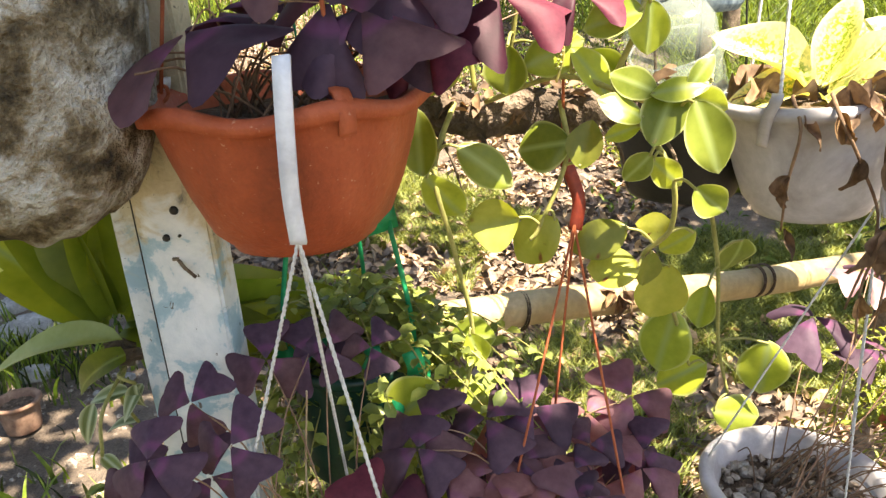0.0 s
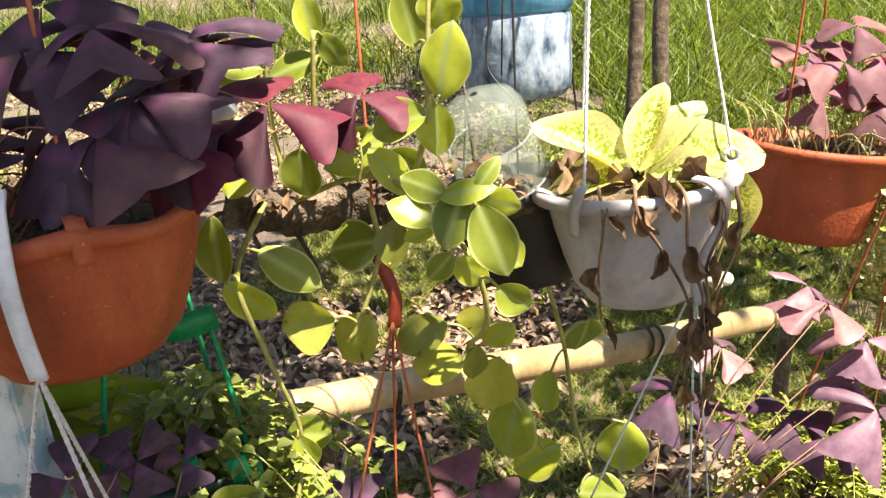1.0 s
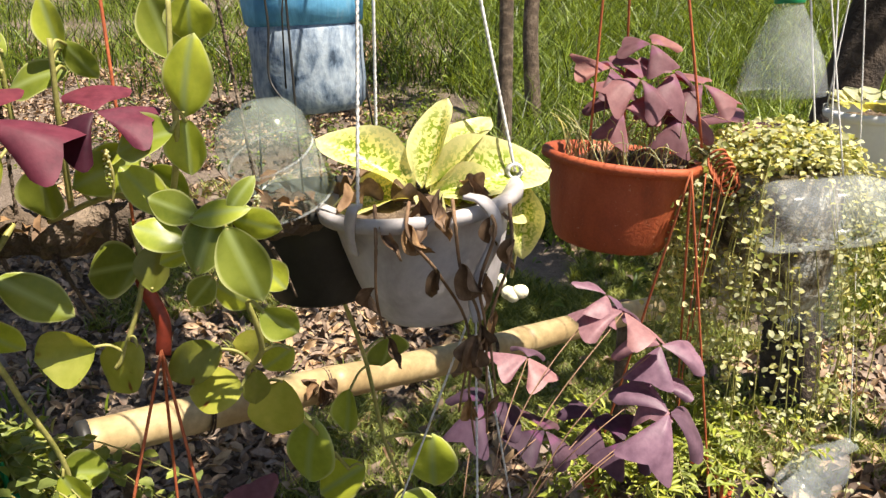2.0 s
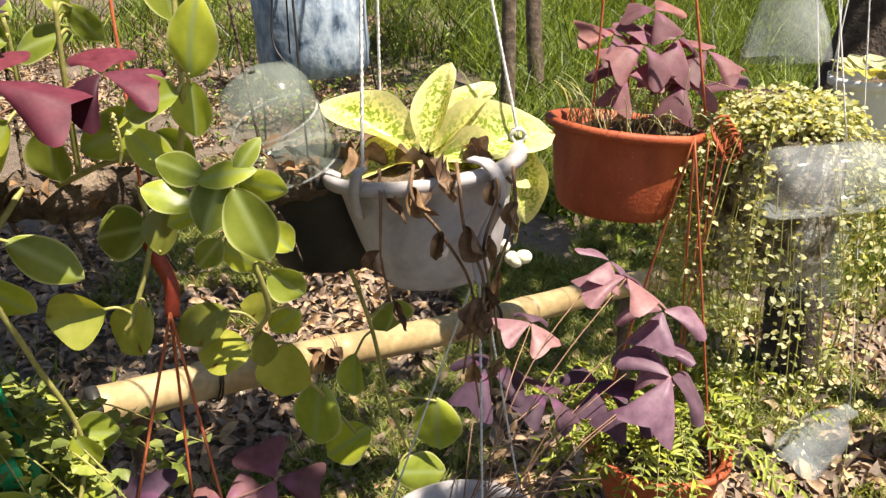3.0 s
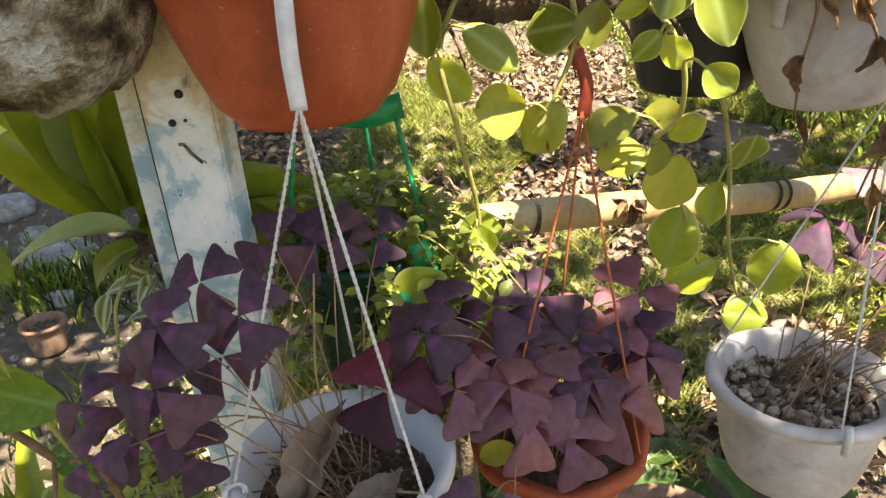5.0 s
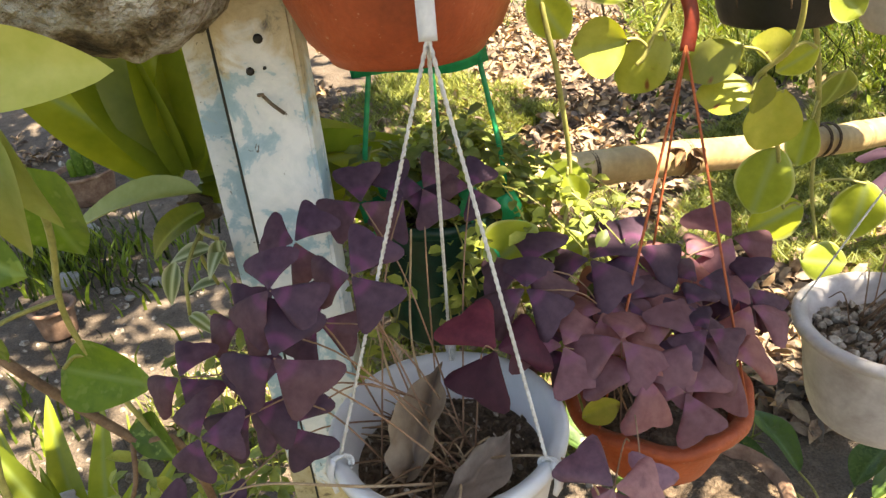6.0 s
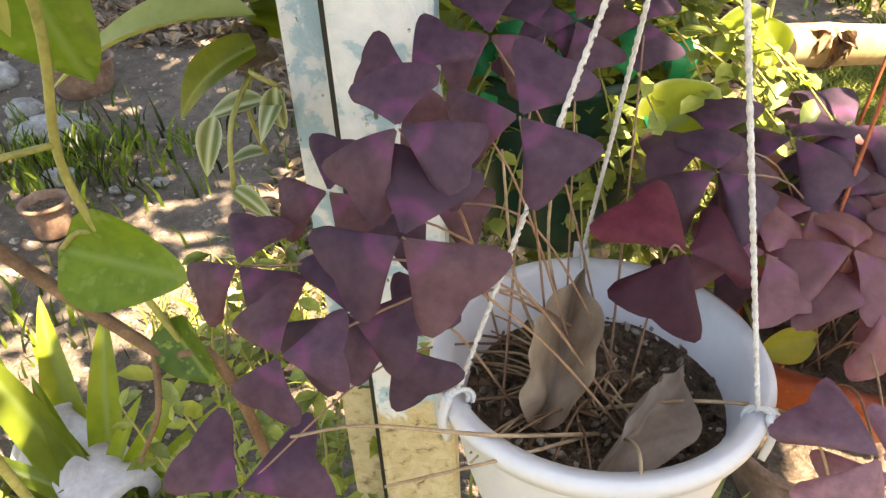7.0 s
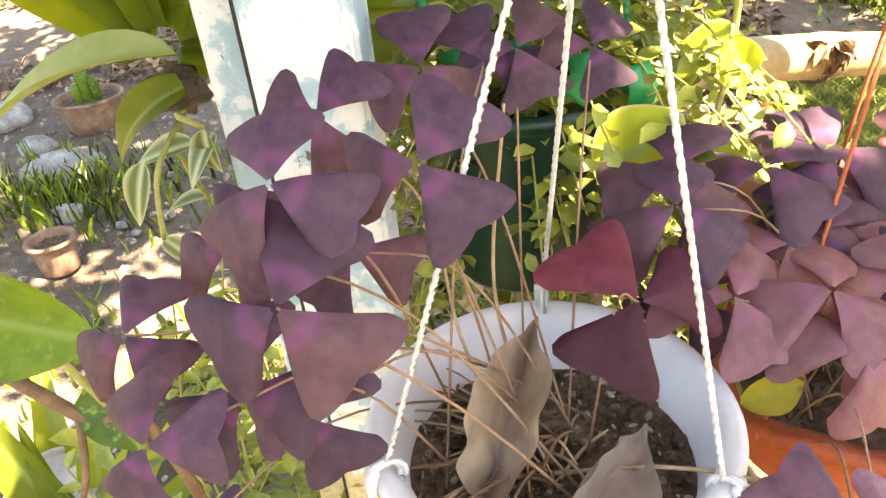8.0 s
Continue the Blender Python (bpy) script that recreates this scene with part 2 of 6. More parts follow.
def painted_wood():
    """Old white and light blue paint, flaked down to yellowed wood and black specks."""
    m, nt, b = nodes_of("flaked_paint_on_wood")
    n1 = noise_node(nt, 22, 6, 0.62, distort=0.3)
    n2 = noise_node(nt, 17, 5, 0.6, distort=0.8)
    n3 = noise_node(nt, 75, 4, 0.7, distort=0.6)
    tc = nt.nodes.new("ShaderNodeTexCoord")
    sep = nt.nodes.new("ShaderNodeSeparateXYZ")
    link(nt, tc.outputs["Object"], sep.inputs[0])
    paint = ramp(nt, n1.outputs["Fac"], [(0.4, (0.3, 0.43, 0.5)), (0.455, (0.38, 0.5, 0.56)), (0.475, (0.6, 0.63, 0.64)), (0.6, (0.72, 0.73, 0.73))]).outputs["Color"]
    wood = ramp(nt, n3.outputs["Fac"], [(0.28, (0.09, 0.06, 0.035)), (0.42, (0.46, 0.36, 0.19)), (0.7, (0.6, 0.5, 0.31))]).outputs["Color"]
    # bare wood above and below the painted stretch, with a ragged border
    hgt = nt.nodes.new("ShaderNodeMath")
    hgt.operation = "MULTIPLY_ADD"
    link(nt, n2.outputs["Fac"], hgt.inputs[0])
    hgt.inputs[1].default_value = 0.16
    half = nt.nodes.new("ShaderNodeMath")
    half.operation = "MULTIPLY"
    half.inputs[1].default_value = 0.5
    link(nt, sep.outputs["Z"], half.inputs[0])
    link(nt, half.outputs[0], hgt.inputs[2])
    bare = ramp(nt, hgt.outputs[0], [(0.35, (1, 1, 1)), (0.358, (0, 0, 0)), (0.575, (0, 0, 0)), (0.59, (0.8, 0.8, 0.8))])
    speck = ramp(nt, n3.outputs["Fac"], [(0.66, (0, 0, 0)), (0.7, (1, 1, 1))])
    c = mix_col(nt, paint, wood, bare.outputs["Color"])
    c = mix_col(nt, c, (0.1, 0.085, 0.07), speck.outputs["Color"])
    link(nt, c, b.inputs["Base Color"])
    b.inputs["Roughness"].default_value = 0.7
    add = nt.nodes.new("ShaderNodeMath")
    link(nt, n1.outputs["Fac"], add.inputs[0])
    link(nt, n3.outputs["Fac"], add.inputs[1])
    bump(nt, b, add.outputs[0], 0.5, 0.003)
    return m


def bamboo_material():
    m, nt, b = nodes_of("dry_bamboo")
    n1 = noise_node(nt, 9, 5, 0.6, distort=0.5)
    n2 = noise_node(nt, 90, 3, 0.6)
    c = ramp(nt, n1.outputs["Fac"], [(0.3, (0.27, 0.18, 0.085)), (0.55, (0.42, 0.31, 0.16)), (0.75, (0.54, 0.43, 0.27))]).outputs["Color"]
    g = ramp(nt, n2.outputs["Fac"], [(0.25, (0.75, 0.75, 0.72)), (0.7, (1.1, 1.1, 1.1))]).outputs["Color"]
    link(nt, mix_col(nt, c, g, 1.0, "MULTIPLY"), b.inputs["Base Color"])
    b.inputs["Roughness"].default_value = 0.5
    bump(nt, b, n2.outputs["Fac"], 0.15, 0.002)
    return m


def clear_plastic(name, tint, rough=0.12, solid=0.25):
    m, nt, b = nodes_of(name)
    n = noise_node(nt, 30, 4, 0.6)
    b.inputs["Base Color"].default_value = (*tint, 1)
    b.inputs["Roughness"].default_value = rough
    b.inputs["Specular IOR Level"].default_value = 0.6
    bump(nt, b, n.outputs["Fac"], 0.15, 0.004)
    t = nt.nodes.new("ShaderNodeBsdfTransparent")
    t.inputs["Color"].default_value = (*[0.85 + 0.15 * v for v in tint], 1)
    ms = nt.nodes.new("ShaderNodeMixShader")
    f = ramp(nt, n.outputs["Fac"], [(0.35, (solid * 0.8,) * 3), (0.7, (min(1, solid * 1.3),) * 3)])
    link(nt, f.outputs["Color"], ms.inputs[0])
    link(nt, t.outputs[0], ms.inputs[1])
    link(nt, b.outputs[0], ms.inputs[2])
    link(nt, ms.outputs[0], nt.nodes["Material Output"].inputs["Surface"])
    return m


GROUND, PAINTED, BAMBOO = ground_material(), painted_wood(), bamboo_material()
CLEAR = clear_plastic("clear_plastic", (0.75, 0.8, 0.82), 0.1, 0.16)
MISTY = clear_plastic("misted_green_plastic", (0.42, 0.48, 0.42), 0.18, 0.22)
MOSSY = stained("mossy_old_glaze", [(0.34, (0.03, 0.024, 0.016)), (0.42, (0.11, 0.085, 0.05)), (0.48, (0.22, 0.18, 0.12)), (0.55, (0.38, 0.36, 0.31)), (0.63, (0.5, 0.5, 0.47)), (0.72, (0.36, 0.37, 0.33)), (0.82, (0.18, 0.2, 0.15))], 22, 150, 0.9, 1.0, 0.012, distort=0.35)
BLUE_DRUM = stained("weathered_blue_plastic", [(0.34, (0.03, 0.05, 0.08)), (0.42, (0.12, 0.17, 0.24)), (0.52, (0.25, 0.31, 0.38)), (0.7, (0.42, 0.48, 0.54))], 60, 170, 0.7, 0.3, distort=0.25, stretch=(1, 1, 0.45))
BLUE_TOP = stained("blue_plastic", [(0.36, (0.05, 0.22, 0.4)), (0.56, (0.12, 0.38, 0.6)), (0.75, (0.3, 0.5, 0.66))], 40, 90, 0.6, 0.3, distort=0.8, stretch=(1, 1, 0.2))
GRAVEL = stained("tan_gravel", [(0.36, (0.12, 0.09, 0.068)), (0.5, (0.28, 0.23, 0.185)), (0.66, (0.5, 0.46, 0.4))], 45, 200, 0.9, 0.5, 0.004)
STONE = stained("grey_stone", [(0.3, (0.16, 0.15, 0.14)), (0.6, (0.34, 0.33, 0.31)), (0.8, (0.5, 0.48, 0.45))], 20, 120, 0.9, 0.6, 0.006)
FLOWER = stained("cream_flower", [(0.3, (0.7, 0.66, 0.45)), (0.7, (0.85, 0.83, 0.66))], 60, 300, 0.7, 0.4)


# ---- building helpers ----
WHERE = {}


def thing(name, at, label, category, group="", kind=""):
    e = new(name)
    e.location = at
    e.empty_display_size = 0.02
    WHERE[e] = Matrix.Translation(at)
    return tagged(e, label, category, group, kind)


def part(name, bm, material, parent=None, label=""):
    """Links a bmesh, built in the place's own metres, as one mesh under a thing or part."""
    me = bpy.data.meshes.new(name)
    bm.normal_update()
    bm.to_mesh(me)
    bm.free()
    me.materials.append(material)
    return placed(name, me, Matrix.Identity(4), parent, label)


def placed(name, me, m, parent=None, label=""):
    ob = new(name, me)
    WHERE[ob] = m
    ob.matrix_basis = m
    if parent is not None:
        ob.parent = parent
        ob.matrix_parent_inverse = WHERE[parent].inverted()
    return tagged(ob, label)


def smooth(bm):
    for f in bm.faces:
        f.smooth = True
    return bm


def lathe(bm, profile, at=(0, 0, 0), seg=40, wobble=0.0, tip=None, ruffle=0.0):
    """Turns (radius, height) pairs about an upright axis."""
    rings = []
    for r, z in profile:
        ring = []
        for k in range(seg):
            a = 2 * math.pi * k / seg
            rr = r * (1 + wobble * math.sin(a * 5) + 0.4 * wobble * math.sin(a * 11 + 1))
            v = Vector((rr * math.cos(a), rr * math.sin(a), z + ruffle * max(0.0, 1 + z / 0.05) * math.sin(a * 6 + 1.3)))
            ring.append(bm.verts.new((tip @ v if tip else v) + Vector(at)))
        rings.append(ring)
    for a, b in zip(rings, rings[1:]):
        for k in range(seg):
            bm.faces.new((a[k], a[(k + 1) % seg], b[(k + 1) % seg], b[k]))
    bm.faces.new(rings[-1])
    return smooth(bm)


def pipe(bm, pts, radius, seg=8, taper=1.0, twist=0.0):
    """A round cord or stem through points."""
    pts = [Vector(p) for p in pts]
    rings, n = [], len(pts)
    up = Vector((0.31, 0.2, 0.93)).normalized()
    for i, p in enumerate(pts):
        d = (pts[min(i + 1, n - 1)] - pts[max(i - 1, 0)]).normalized()
        s = d.cross(up)
        if s.length < 0.05:
            s = d.cross(Vector((1, 0, 0)))
        s.normalize()
        u = s.cross(d)
        r = radius * (1 + (taper - 1) * i / max(1, n - 1))
        rings.append([bm.verts.new(p + r * (math.cos(a) * s + math.sin(a) * u)) for a in (2 * math.pi * k / seg + twist * i for k in range(seg))])
    for a, b in zip(rings, rings[1:]):
        for k in range(seg):
            bm.faces.new((a[k], a[(k + 1) % seg], b[(k + 1) % seg], b[k]))
    bm.faces.new(rings[0][::-1])
    bm.faces.new(rings[-1])
    return smooth(bm)


def curve_pts(pts, n=10):
    """A smooth line through points (Catmull-Rom)."""
    p = [Vector(q) for q in pts]
    p = [2 * p[0] - p[1]] + p + [2 * p[-1] - p[-2]]
    out = []
    for i in range(1, len(p) - 2):
        for k in range(n):
            t = k / n
            a, b, c, d = p[i - 1], p[i], p[i + 1], p[i + 2]
            out.append(0.5 * ((2 * b) + (c - a) * t + (2 * a - 5 * b + 4 * c - d) * t * t + (3 * b - a - 3 * c + d) * t ** 3))
    return out + [p[-2]]


def cord(bm, a, b, r, sag=0.0, seg=6):
    a, b = Vector(a), Vector(b)
    n = 14
    return pipe(bm, [a.lerp(b, k / n) + Vector((0, 0, -sag * math.sin(math.pi * k / n))) for k in range(n + 1)], r, seg)


def rope(bm, a, b, r):
    """A twisted cord of two strands."""
    a, b = Vector(a), Vector(b)
    d = (b - a)
    n = max(10, int(d.length / 0.0025))
    s = d.normalized().cross(Vector((0.2, 1, 0.1))).normalized()
    u = d.normalized().cross(s)
    for ph in (0, math.pi):
        pipe(bm, [a + d * (k / n) + r * 0.34 * (math.cos(k * 1.2 + ph) * s + math.sin(k * 1.2 + ph) * u) for k in range(n + 1)], r * 0.68, 6)
    return bm


def box(bm, lo, hi, bevel=0.0, seg=2):
    g = bmesh.ops.create_cube(bm, size=1)["verts"]
    lo, hi = Vector(lo), Vector(hi)
    for v in g:
        v.co = Vector([(lo[k] + hi[k]) / 2 + v.co[k] * (hi[k] - lo[k]) for k in range(3)])
    if bevel:
        e = list({e for v in g for e in v.link_edges})
        bmesh.ops.bevel(bm, geom=e, offset=bevel, segments=seg, affect="EDGES")
    return bm


def blade_mesh(name, mat, outline, length, width, nu=8, nv=4, cup=0.15, droop=0.2, fold=0.0, wave=0.0, notch=0.0, thick=0.0):
    """A leaf from its base at the origin along +y, upper side +z. outline(u): half width from 0 to 1."""
    bm = bmesh.new()
    rim = bm.verts.layers.float.new("rim")
    grid = []
    for i in range(nu + 1):
        u = i / nu
        row = []
        for j in range(-nv, nv + 1):
            v = j / nv
            w = outline(u) * width / 2
            y = length * u - notch * length * (1 - abs(v)) ** 1.5 * u ** 3
            z = -droop * length * u * u + cup * width * v * v * math.sin(math.pi * min(1, u + 0.1)) + fold * abs(v) * w
            z += wave * width * math.sin(u * 9 + v * 2) * abs(v)
            row.append(bm.verts.new((w * v, y, z)))
            row[-1][rim] = max(abs(v), 2 * u - 1)
        grid.append(row)
    for a, b in zip(grid, grid[1:]):
        for k in range(2 * nv):
            bm.faces.new((a[k], a[k + 1], b[k + 1], b[k]))
    bmesh.ops.remove_doubles(bm, verts=bm.verts, dist=1e-6)
    smooth(bm)
    me = bpy.data.meshes.new(name)
    bm.normal_update()
    bm.to_mesh(me)
    bm.free()
    me.materials.append(mat)
    return me


def round_leaf(u):
    return max(0.0, math.sin(math.pi * min(1.0, u ** 0.85))) ** 0.55


def egg_leaf(u):
    return max(0.0, math.sin(math.pi * u ** 1.15)) ** 0.6


def spoon_leaf(u):
    """Rounded base, broadest past the middle, a blunt point at the tip."""
    return max(0.0, math.sin(math.pi * u ** 1.05)) ** 0.62 * (1 - 0.22 * max(0.0, (u - 0.6) / 0.4) ** 1.5)


def heart_leaf(u):
    return max(0.0, math.sin(math.pi * u ** 0.62)) ** 0.75


def strap(u):
    return (0.55 + 0.45 * math.sin(math.pi * u ** 0.8)) * (1 - u ** 6) ** 0.8


def lance(u):
    return max(0.0, math.sin(math.pi * u ** 0.75)) ** 0.85


def aim(at, way, up=(0, 0, 1), roll=0.0, scale=1.0):
    """A pose whose y runs along way and whose z leans to up."""
    y = Vector(way).normalized()
    x = y.cross(Vector(up))
    if x.length < 1e-3:
        x = Vector((1, 0, 0))
    x.normalize()
    z = x.cross(y)
    m = Matrix((x, y, z)).transposed().to_4x4()
    return Matrix.Translation(at) @ m @ Matrix.Rotation(roll, 4, "Y") @ Matrix.Diagonal((scale, scale, scale, 1))


# ---- ground ----
def rise(y):
    """The garden climbs gently towards its far side."""
    d = max(0.0, min(y, 16.0) - 2.0)
    return 0.15 * d * d / (d + 0.8)


def ground_sheet():
    bm = bmesh.new()
    xs = [-60, -25, -12, -7] + [-4.5 + 0.09 * k for k in range(100)] + [5, 7, 12, 25, 60]
    ys = [-30, -10, -4, -1.5] + [-0.6 + 0.09 * k for k in range(90)] + [8 + 0.5 * k for k in range(17)] + [18, 25, 45, 90]
    vs = [[bm.verts.new((x, y, 0.035 * noise.noise((x * 0.9, y * 0.9, 0)) + 0.012 * noise.noise((x * 6, y * 6, 3)) + rise(y))) for x in xs] for y in ys]
    for a, b in zip(vs, vs[1:]):
        for k in range(len(xs) - 1):
            bm.faces.new((a[k], a[k + 1], b[k + 1], b[k]))
    return tagged(part("ground", smooth(bm), GROUND), "dry brown garden soil with dappled light and leaf litter", "ground", kind="structure")


ground = ground_sheet()


# ---- pots ----
def pot_profile(r, h, foot, rim, drop, wall=0.004):
    """Outer side up, over a rolled rim and down inside to the soil."""
    return [(foot * 0.6, -h), (foot, -h), (foot * 1.03, -h + 0.004), (foot + (r - rim - foot) * 0.34, -h * 0.86), (foot + (r - rim - foot) * 0.62, -h * 0.62), (foot + (r - rim - foot) * 0.85, -h * 0.36), (r - rim, -0.018), (r - rim * 0.9, -0.014),
            (r, -0.012), (r + 0.001, -0.004), (r - 0.002, 0.0), (r - rim * 0.5, 0.0005), (r - rim - wall, -0.004), (r - rim - wall - 0.002, -0.018), (r - rim - wall - 0.006, -0.02), (r - rim - wall - 0.009, -drop - 0.012)]


def soil_disc(at, r, drop, parent):
    bm = bmesh.new()
    seg, rings = 28, 9
    prev = None
    for i in range(rings + 1):
        rr = r * i / rings
        ring = [bm.verts.new((at[0] + rr * math.cos(2 * math.pi * k / seg), at[1] + rr * math.sin(2 * math.pi * k / seg),
                at[2] - drop + 0.006 * noise.noise((rr * 90 * math.cos(k), rr * 90 * math.sin(k), 1)))) for k in range(seg)] if i else [bm.verts.new((at[0], at[1], at[2] - drop))]
        if prev:
            for k in range(seg):
                if len(prev) == 1:
                    bm.faces.new((prev[0], ring[k], ring[(k + 1) % seg]))
                else:
                    bm.faces.new((prev[k], ring[k], ring[(k + 1) % seg], prev[(k + 1) % seg]))
        prev = ring
    return part("soil", bm, SOIL, parent, "dark crumbly potting soil")


def hanging_pot(name, at, r, h, foot, mat, label, rim=0.012, drop=0.022, wobble=0.0, group="hanging pots", tip=None, ruffle=0.0):
    e = thing(name, at, label, "hanging pot", group)
    bm = lathe(bmesh.new(), pot_profile(r, h, foot, rim, drop), at, 72, wobble, tip, ruffle)
    part("body", bm, mat, e)
    soil_disc(at, r - rim - 0.011, drop, e)
    return e


POT_OX = Vector((-0.172, 0.562, 1.14))
POT_BOWL = Vector((-0.163, 0.48, 0.719))
POT_LOW = Vector((0.038, 0.588, 0.662))
POT_GREY = Vector((0.318, 0.694, 0.66))
POT_LEAF = Vector((0.304, 0.745, 1.09))
POT_RIGHT = Vector((0.622, 1.038, 1.05))

oxalis_pot = hanging_pot("terracotta_hanging_pot", POT_OX, 0.115, 0.12, 0.06, TERRACOTTA, "orange terracotta-coloured hanging pot with a wavy rim, full of purple oxalis", 0.012, 0.02, 0.012, ruffle=0.004)
bowl = hanging_pot("white_hanging_bowl", POT_BOWL, 0.104, 0.125, 0.07, WHITE_PLASTIC, "white plastic hanging bowl of soil with withered leaves and dead stems", 0.009, 0.042)
low_pot = hanging_pot("terracotta_hanging_pot", POT_LOW, 0.093, 0.088, 0.05, TERRACOTTA, "orange terracotta-coloured hanging pot crowded with purple oxalis leaves", 0.012, 0.02, 0.012, ruffle=0.004)
grey_pot = hanging_pot("grey_hanging_pot", POT_GREY, 0.1045, 0.128, 0.07, GREY_PLASTIC, "pale grey plastic hanging pot of gravel and dry brown stems", 0.012, 0.03)
leaf_pot = hanging_pot("grey_hanging_pot", POT_LEAF, 0.101, 0.122, 0.056, GREY_PLASTIC, "pale grey hanging pot with a mottled plant and dry vines", 0.014, 0.012, tip=Euler((0, radians(-4), 0)).to_matrix())
right_pot = hanging_pot("terracotta_hanging_pot", POT_RIGHT, 0.113, 0.128, 0.078, TERRACOTTA, "sunlit orange terracotta-coloured hanging pot with oxalis and fine weeds", 0.013, 0.012, 0.008, tip=Euler((0, radians(8), 0)).to_matrix())


# ---- post and pole ----
def post():
    e = thing("timber_post", (-0.3, 0.62, 0), "old timber post with flaking white and pale blue paint", "post")
    bm = box(bmesh.new(), (-0.337, 0.59, -0.1), (-0.267, 0.63, 1.9), 0.003)
    part("front_plank", bm, PAINTED, e)
    bm = box(bmesh.new(), (-0.378, 0.622, -0.1), (-0.343, 0.66, 1.9), 0.003)
    part("rear_plank", bm, PAINTED, e)
    # A black strip fills the gap between the planks to give its shade.
    part("batten", box(bmesh.new(), (-0.3425, 0.599, -0.1), (-0.3375, 0.6215, 1.9), 0.001), BLACK_PLASTIC, e, "black strip for the shade in the gap between the planks")
    bm = pipe(bmesh.new(), [(-0.304, 0.592, 0.986), (-0.295, 0.584, 0.98), (-0.284, 0.58, 0.972)], 0.0017, 8)
    lathe(bm, [(0.001, -0.001), (0.003, -0.001), (0.003, 0.001), (0.001, 0.001)], (-0.304, 0.5885, 0.987), 10)
    part("nail", bm, BARK, e, "bent rusty nail")
    # Nail holes: black discs on the plank stand for the shade inside.
    for x, z, r in ((-0.297, 1.033, 0.0042), (-0.309, 1.007, 0.0036), (-0.31, 0.74, 0.002), (-0.296, 1.009, 0.0015)):
        part("nail_hole", lathe(bmesh.new(), [(r, 0), (r * 0.9, 0.002), (0.0005, 0.0022)], (0, 0, 0), 10, 0.12, Matrix(((1, 0, 0), (0, 0, -1), (0, 1, 0)))), BLACK_PLASTIC, e, "black disc for the shade in a nail hole").matrix_basis = Matrix.Translation((x, 0.5895, z))
    return e


post()


def bamboo_pole():
    a, b = Vector((-0.124, 0.885, 0.765)), Vector((0.895, 1.515, 0.583))
    e = thing("bamboo_pole", a, "thick dry yellow bamboo pole lashed across low stakes", "pole")
    d = b - a
    for lo, hi in ((0.0, 0.29), (0.29, 0.64), (0.64, 1.0)):
        bm = bmesh.new()
        n, pts = 14, []
        for k in range(n + 1):
            f = lo + (hi - lo) * k / n
            pts.append((a + d * f + Vector((0, 0, 0.004 * math.sin(f * 9))), 1 + 0.07 * (abs(2 * k / n - 1) ** 10)))
        for (p, s), (q, s2) in zip(pts, pts[1:]):
            pipe(bm, [p, q], 0.0262 * s, 22, s2 / s)
        bmesh.ops.remove_doubles(bm, verts=bm.verts, dist=2e-4)
        part("joint", bm, BAMBOO, e)
    # A solid black cap gives the shade inside the hollow end.
    bm = lathe(bmesh.new(), [(0.001, -0.002), (0.02, -0.002), (0.0283, 0.0), (0.029, 0.004), (0.0287, 0.011), (0.024, 0.013)], (0, 0, 0), 20, 0.02)
    turn = d.to_track_quat("Z", "Y").to_matrix().to_4x4()
    for v in bm.verts:
        v.co = (Matrix.Translation(a - d.normalized() * 0.003) @ turn) @ v.co
    part("hollow_end", bm, BLACK_PLASTIC, e, "black cap for the shade inside the bamboo's hollow end")
    for f in (0.13, 0.28, 0.545, 0.565, 0.83):
        bm = bmesh.new()
        for w in range(2):
            c = a + d * (f + 0.006 * w)
            pts = [c + turn.to_3x3() @ Vector((0.0285 * math.cos(q), 0.0285 * math.sin(q), 0.004 * math.sin(q + w))) for q in (2 * math.pi * k / 24 for k in range(25))]
            pipe(bm, pts, 0.0016, 6)
        part("tie_wire", bm, BARK, e, "dark wire tied round the pole")
    for f in (0.03, 0.93):
        c = a + d * f
        bm = bmesh.new()
        pipe(bm, curve_pts([(c.x + 0.012, c.y + 0.045, -0.08), (c.x - 0.008, c.y + 0.042, 0.3), (c.x, c.y + 0.043, c.z + 0.012)], 8), 0.019, 10, 0.8)
        part("stake", bm, BARK, e, "dark weathered wooden stake")
    return e


bamboo_pole()


def rail_y(x):
    return 0.7 + 0.45 * x


def top_rail():
    e = thing("bamboo_rail", (-0.3, rail_y(-0.3), 1.75), "long bamboo rail overhead from which the pots hang", "pole")
    bm = bmesh.new()
    pipe(bm, [(x, rail_y(x), 1.75) for x in (-1.0, -0.4, 0.2, 0.8, 1.4, 2.0)], 0.026, 16)
    part("culm", bm, BAMBOO, e)
    bm = pipe(bmesh.new(), [(1.9, rail_y(1.9), -0.1), (1.88, rail_y(1.9), 0.9), (1.9, rail_y(1.9), 1.74)], 0.04, 12)
    part("stake", bm, BARK, e)
    return e


top_rail()


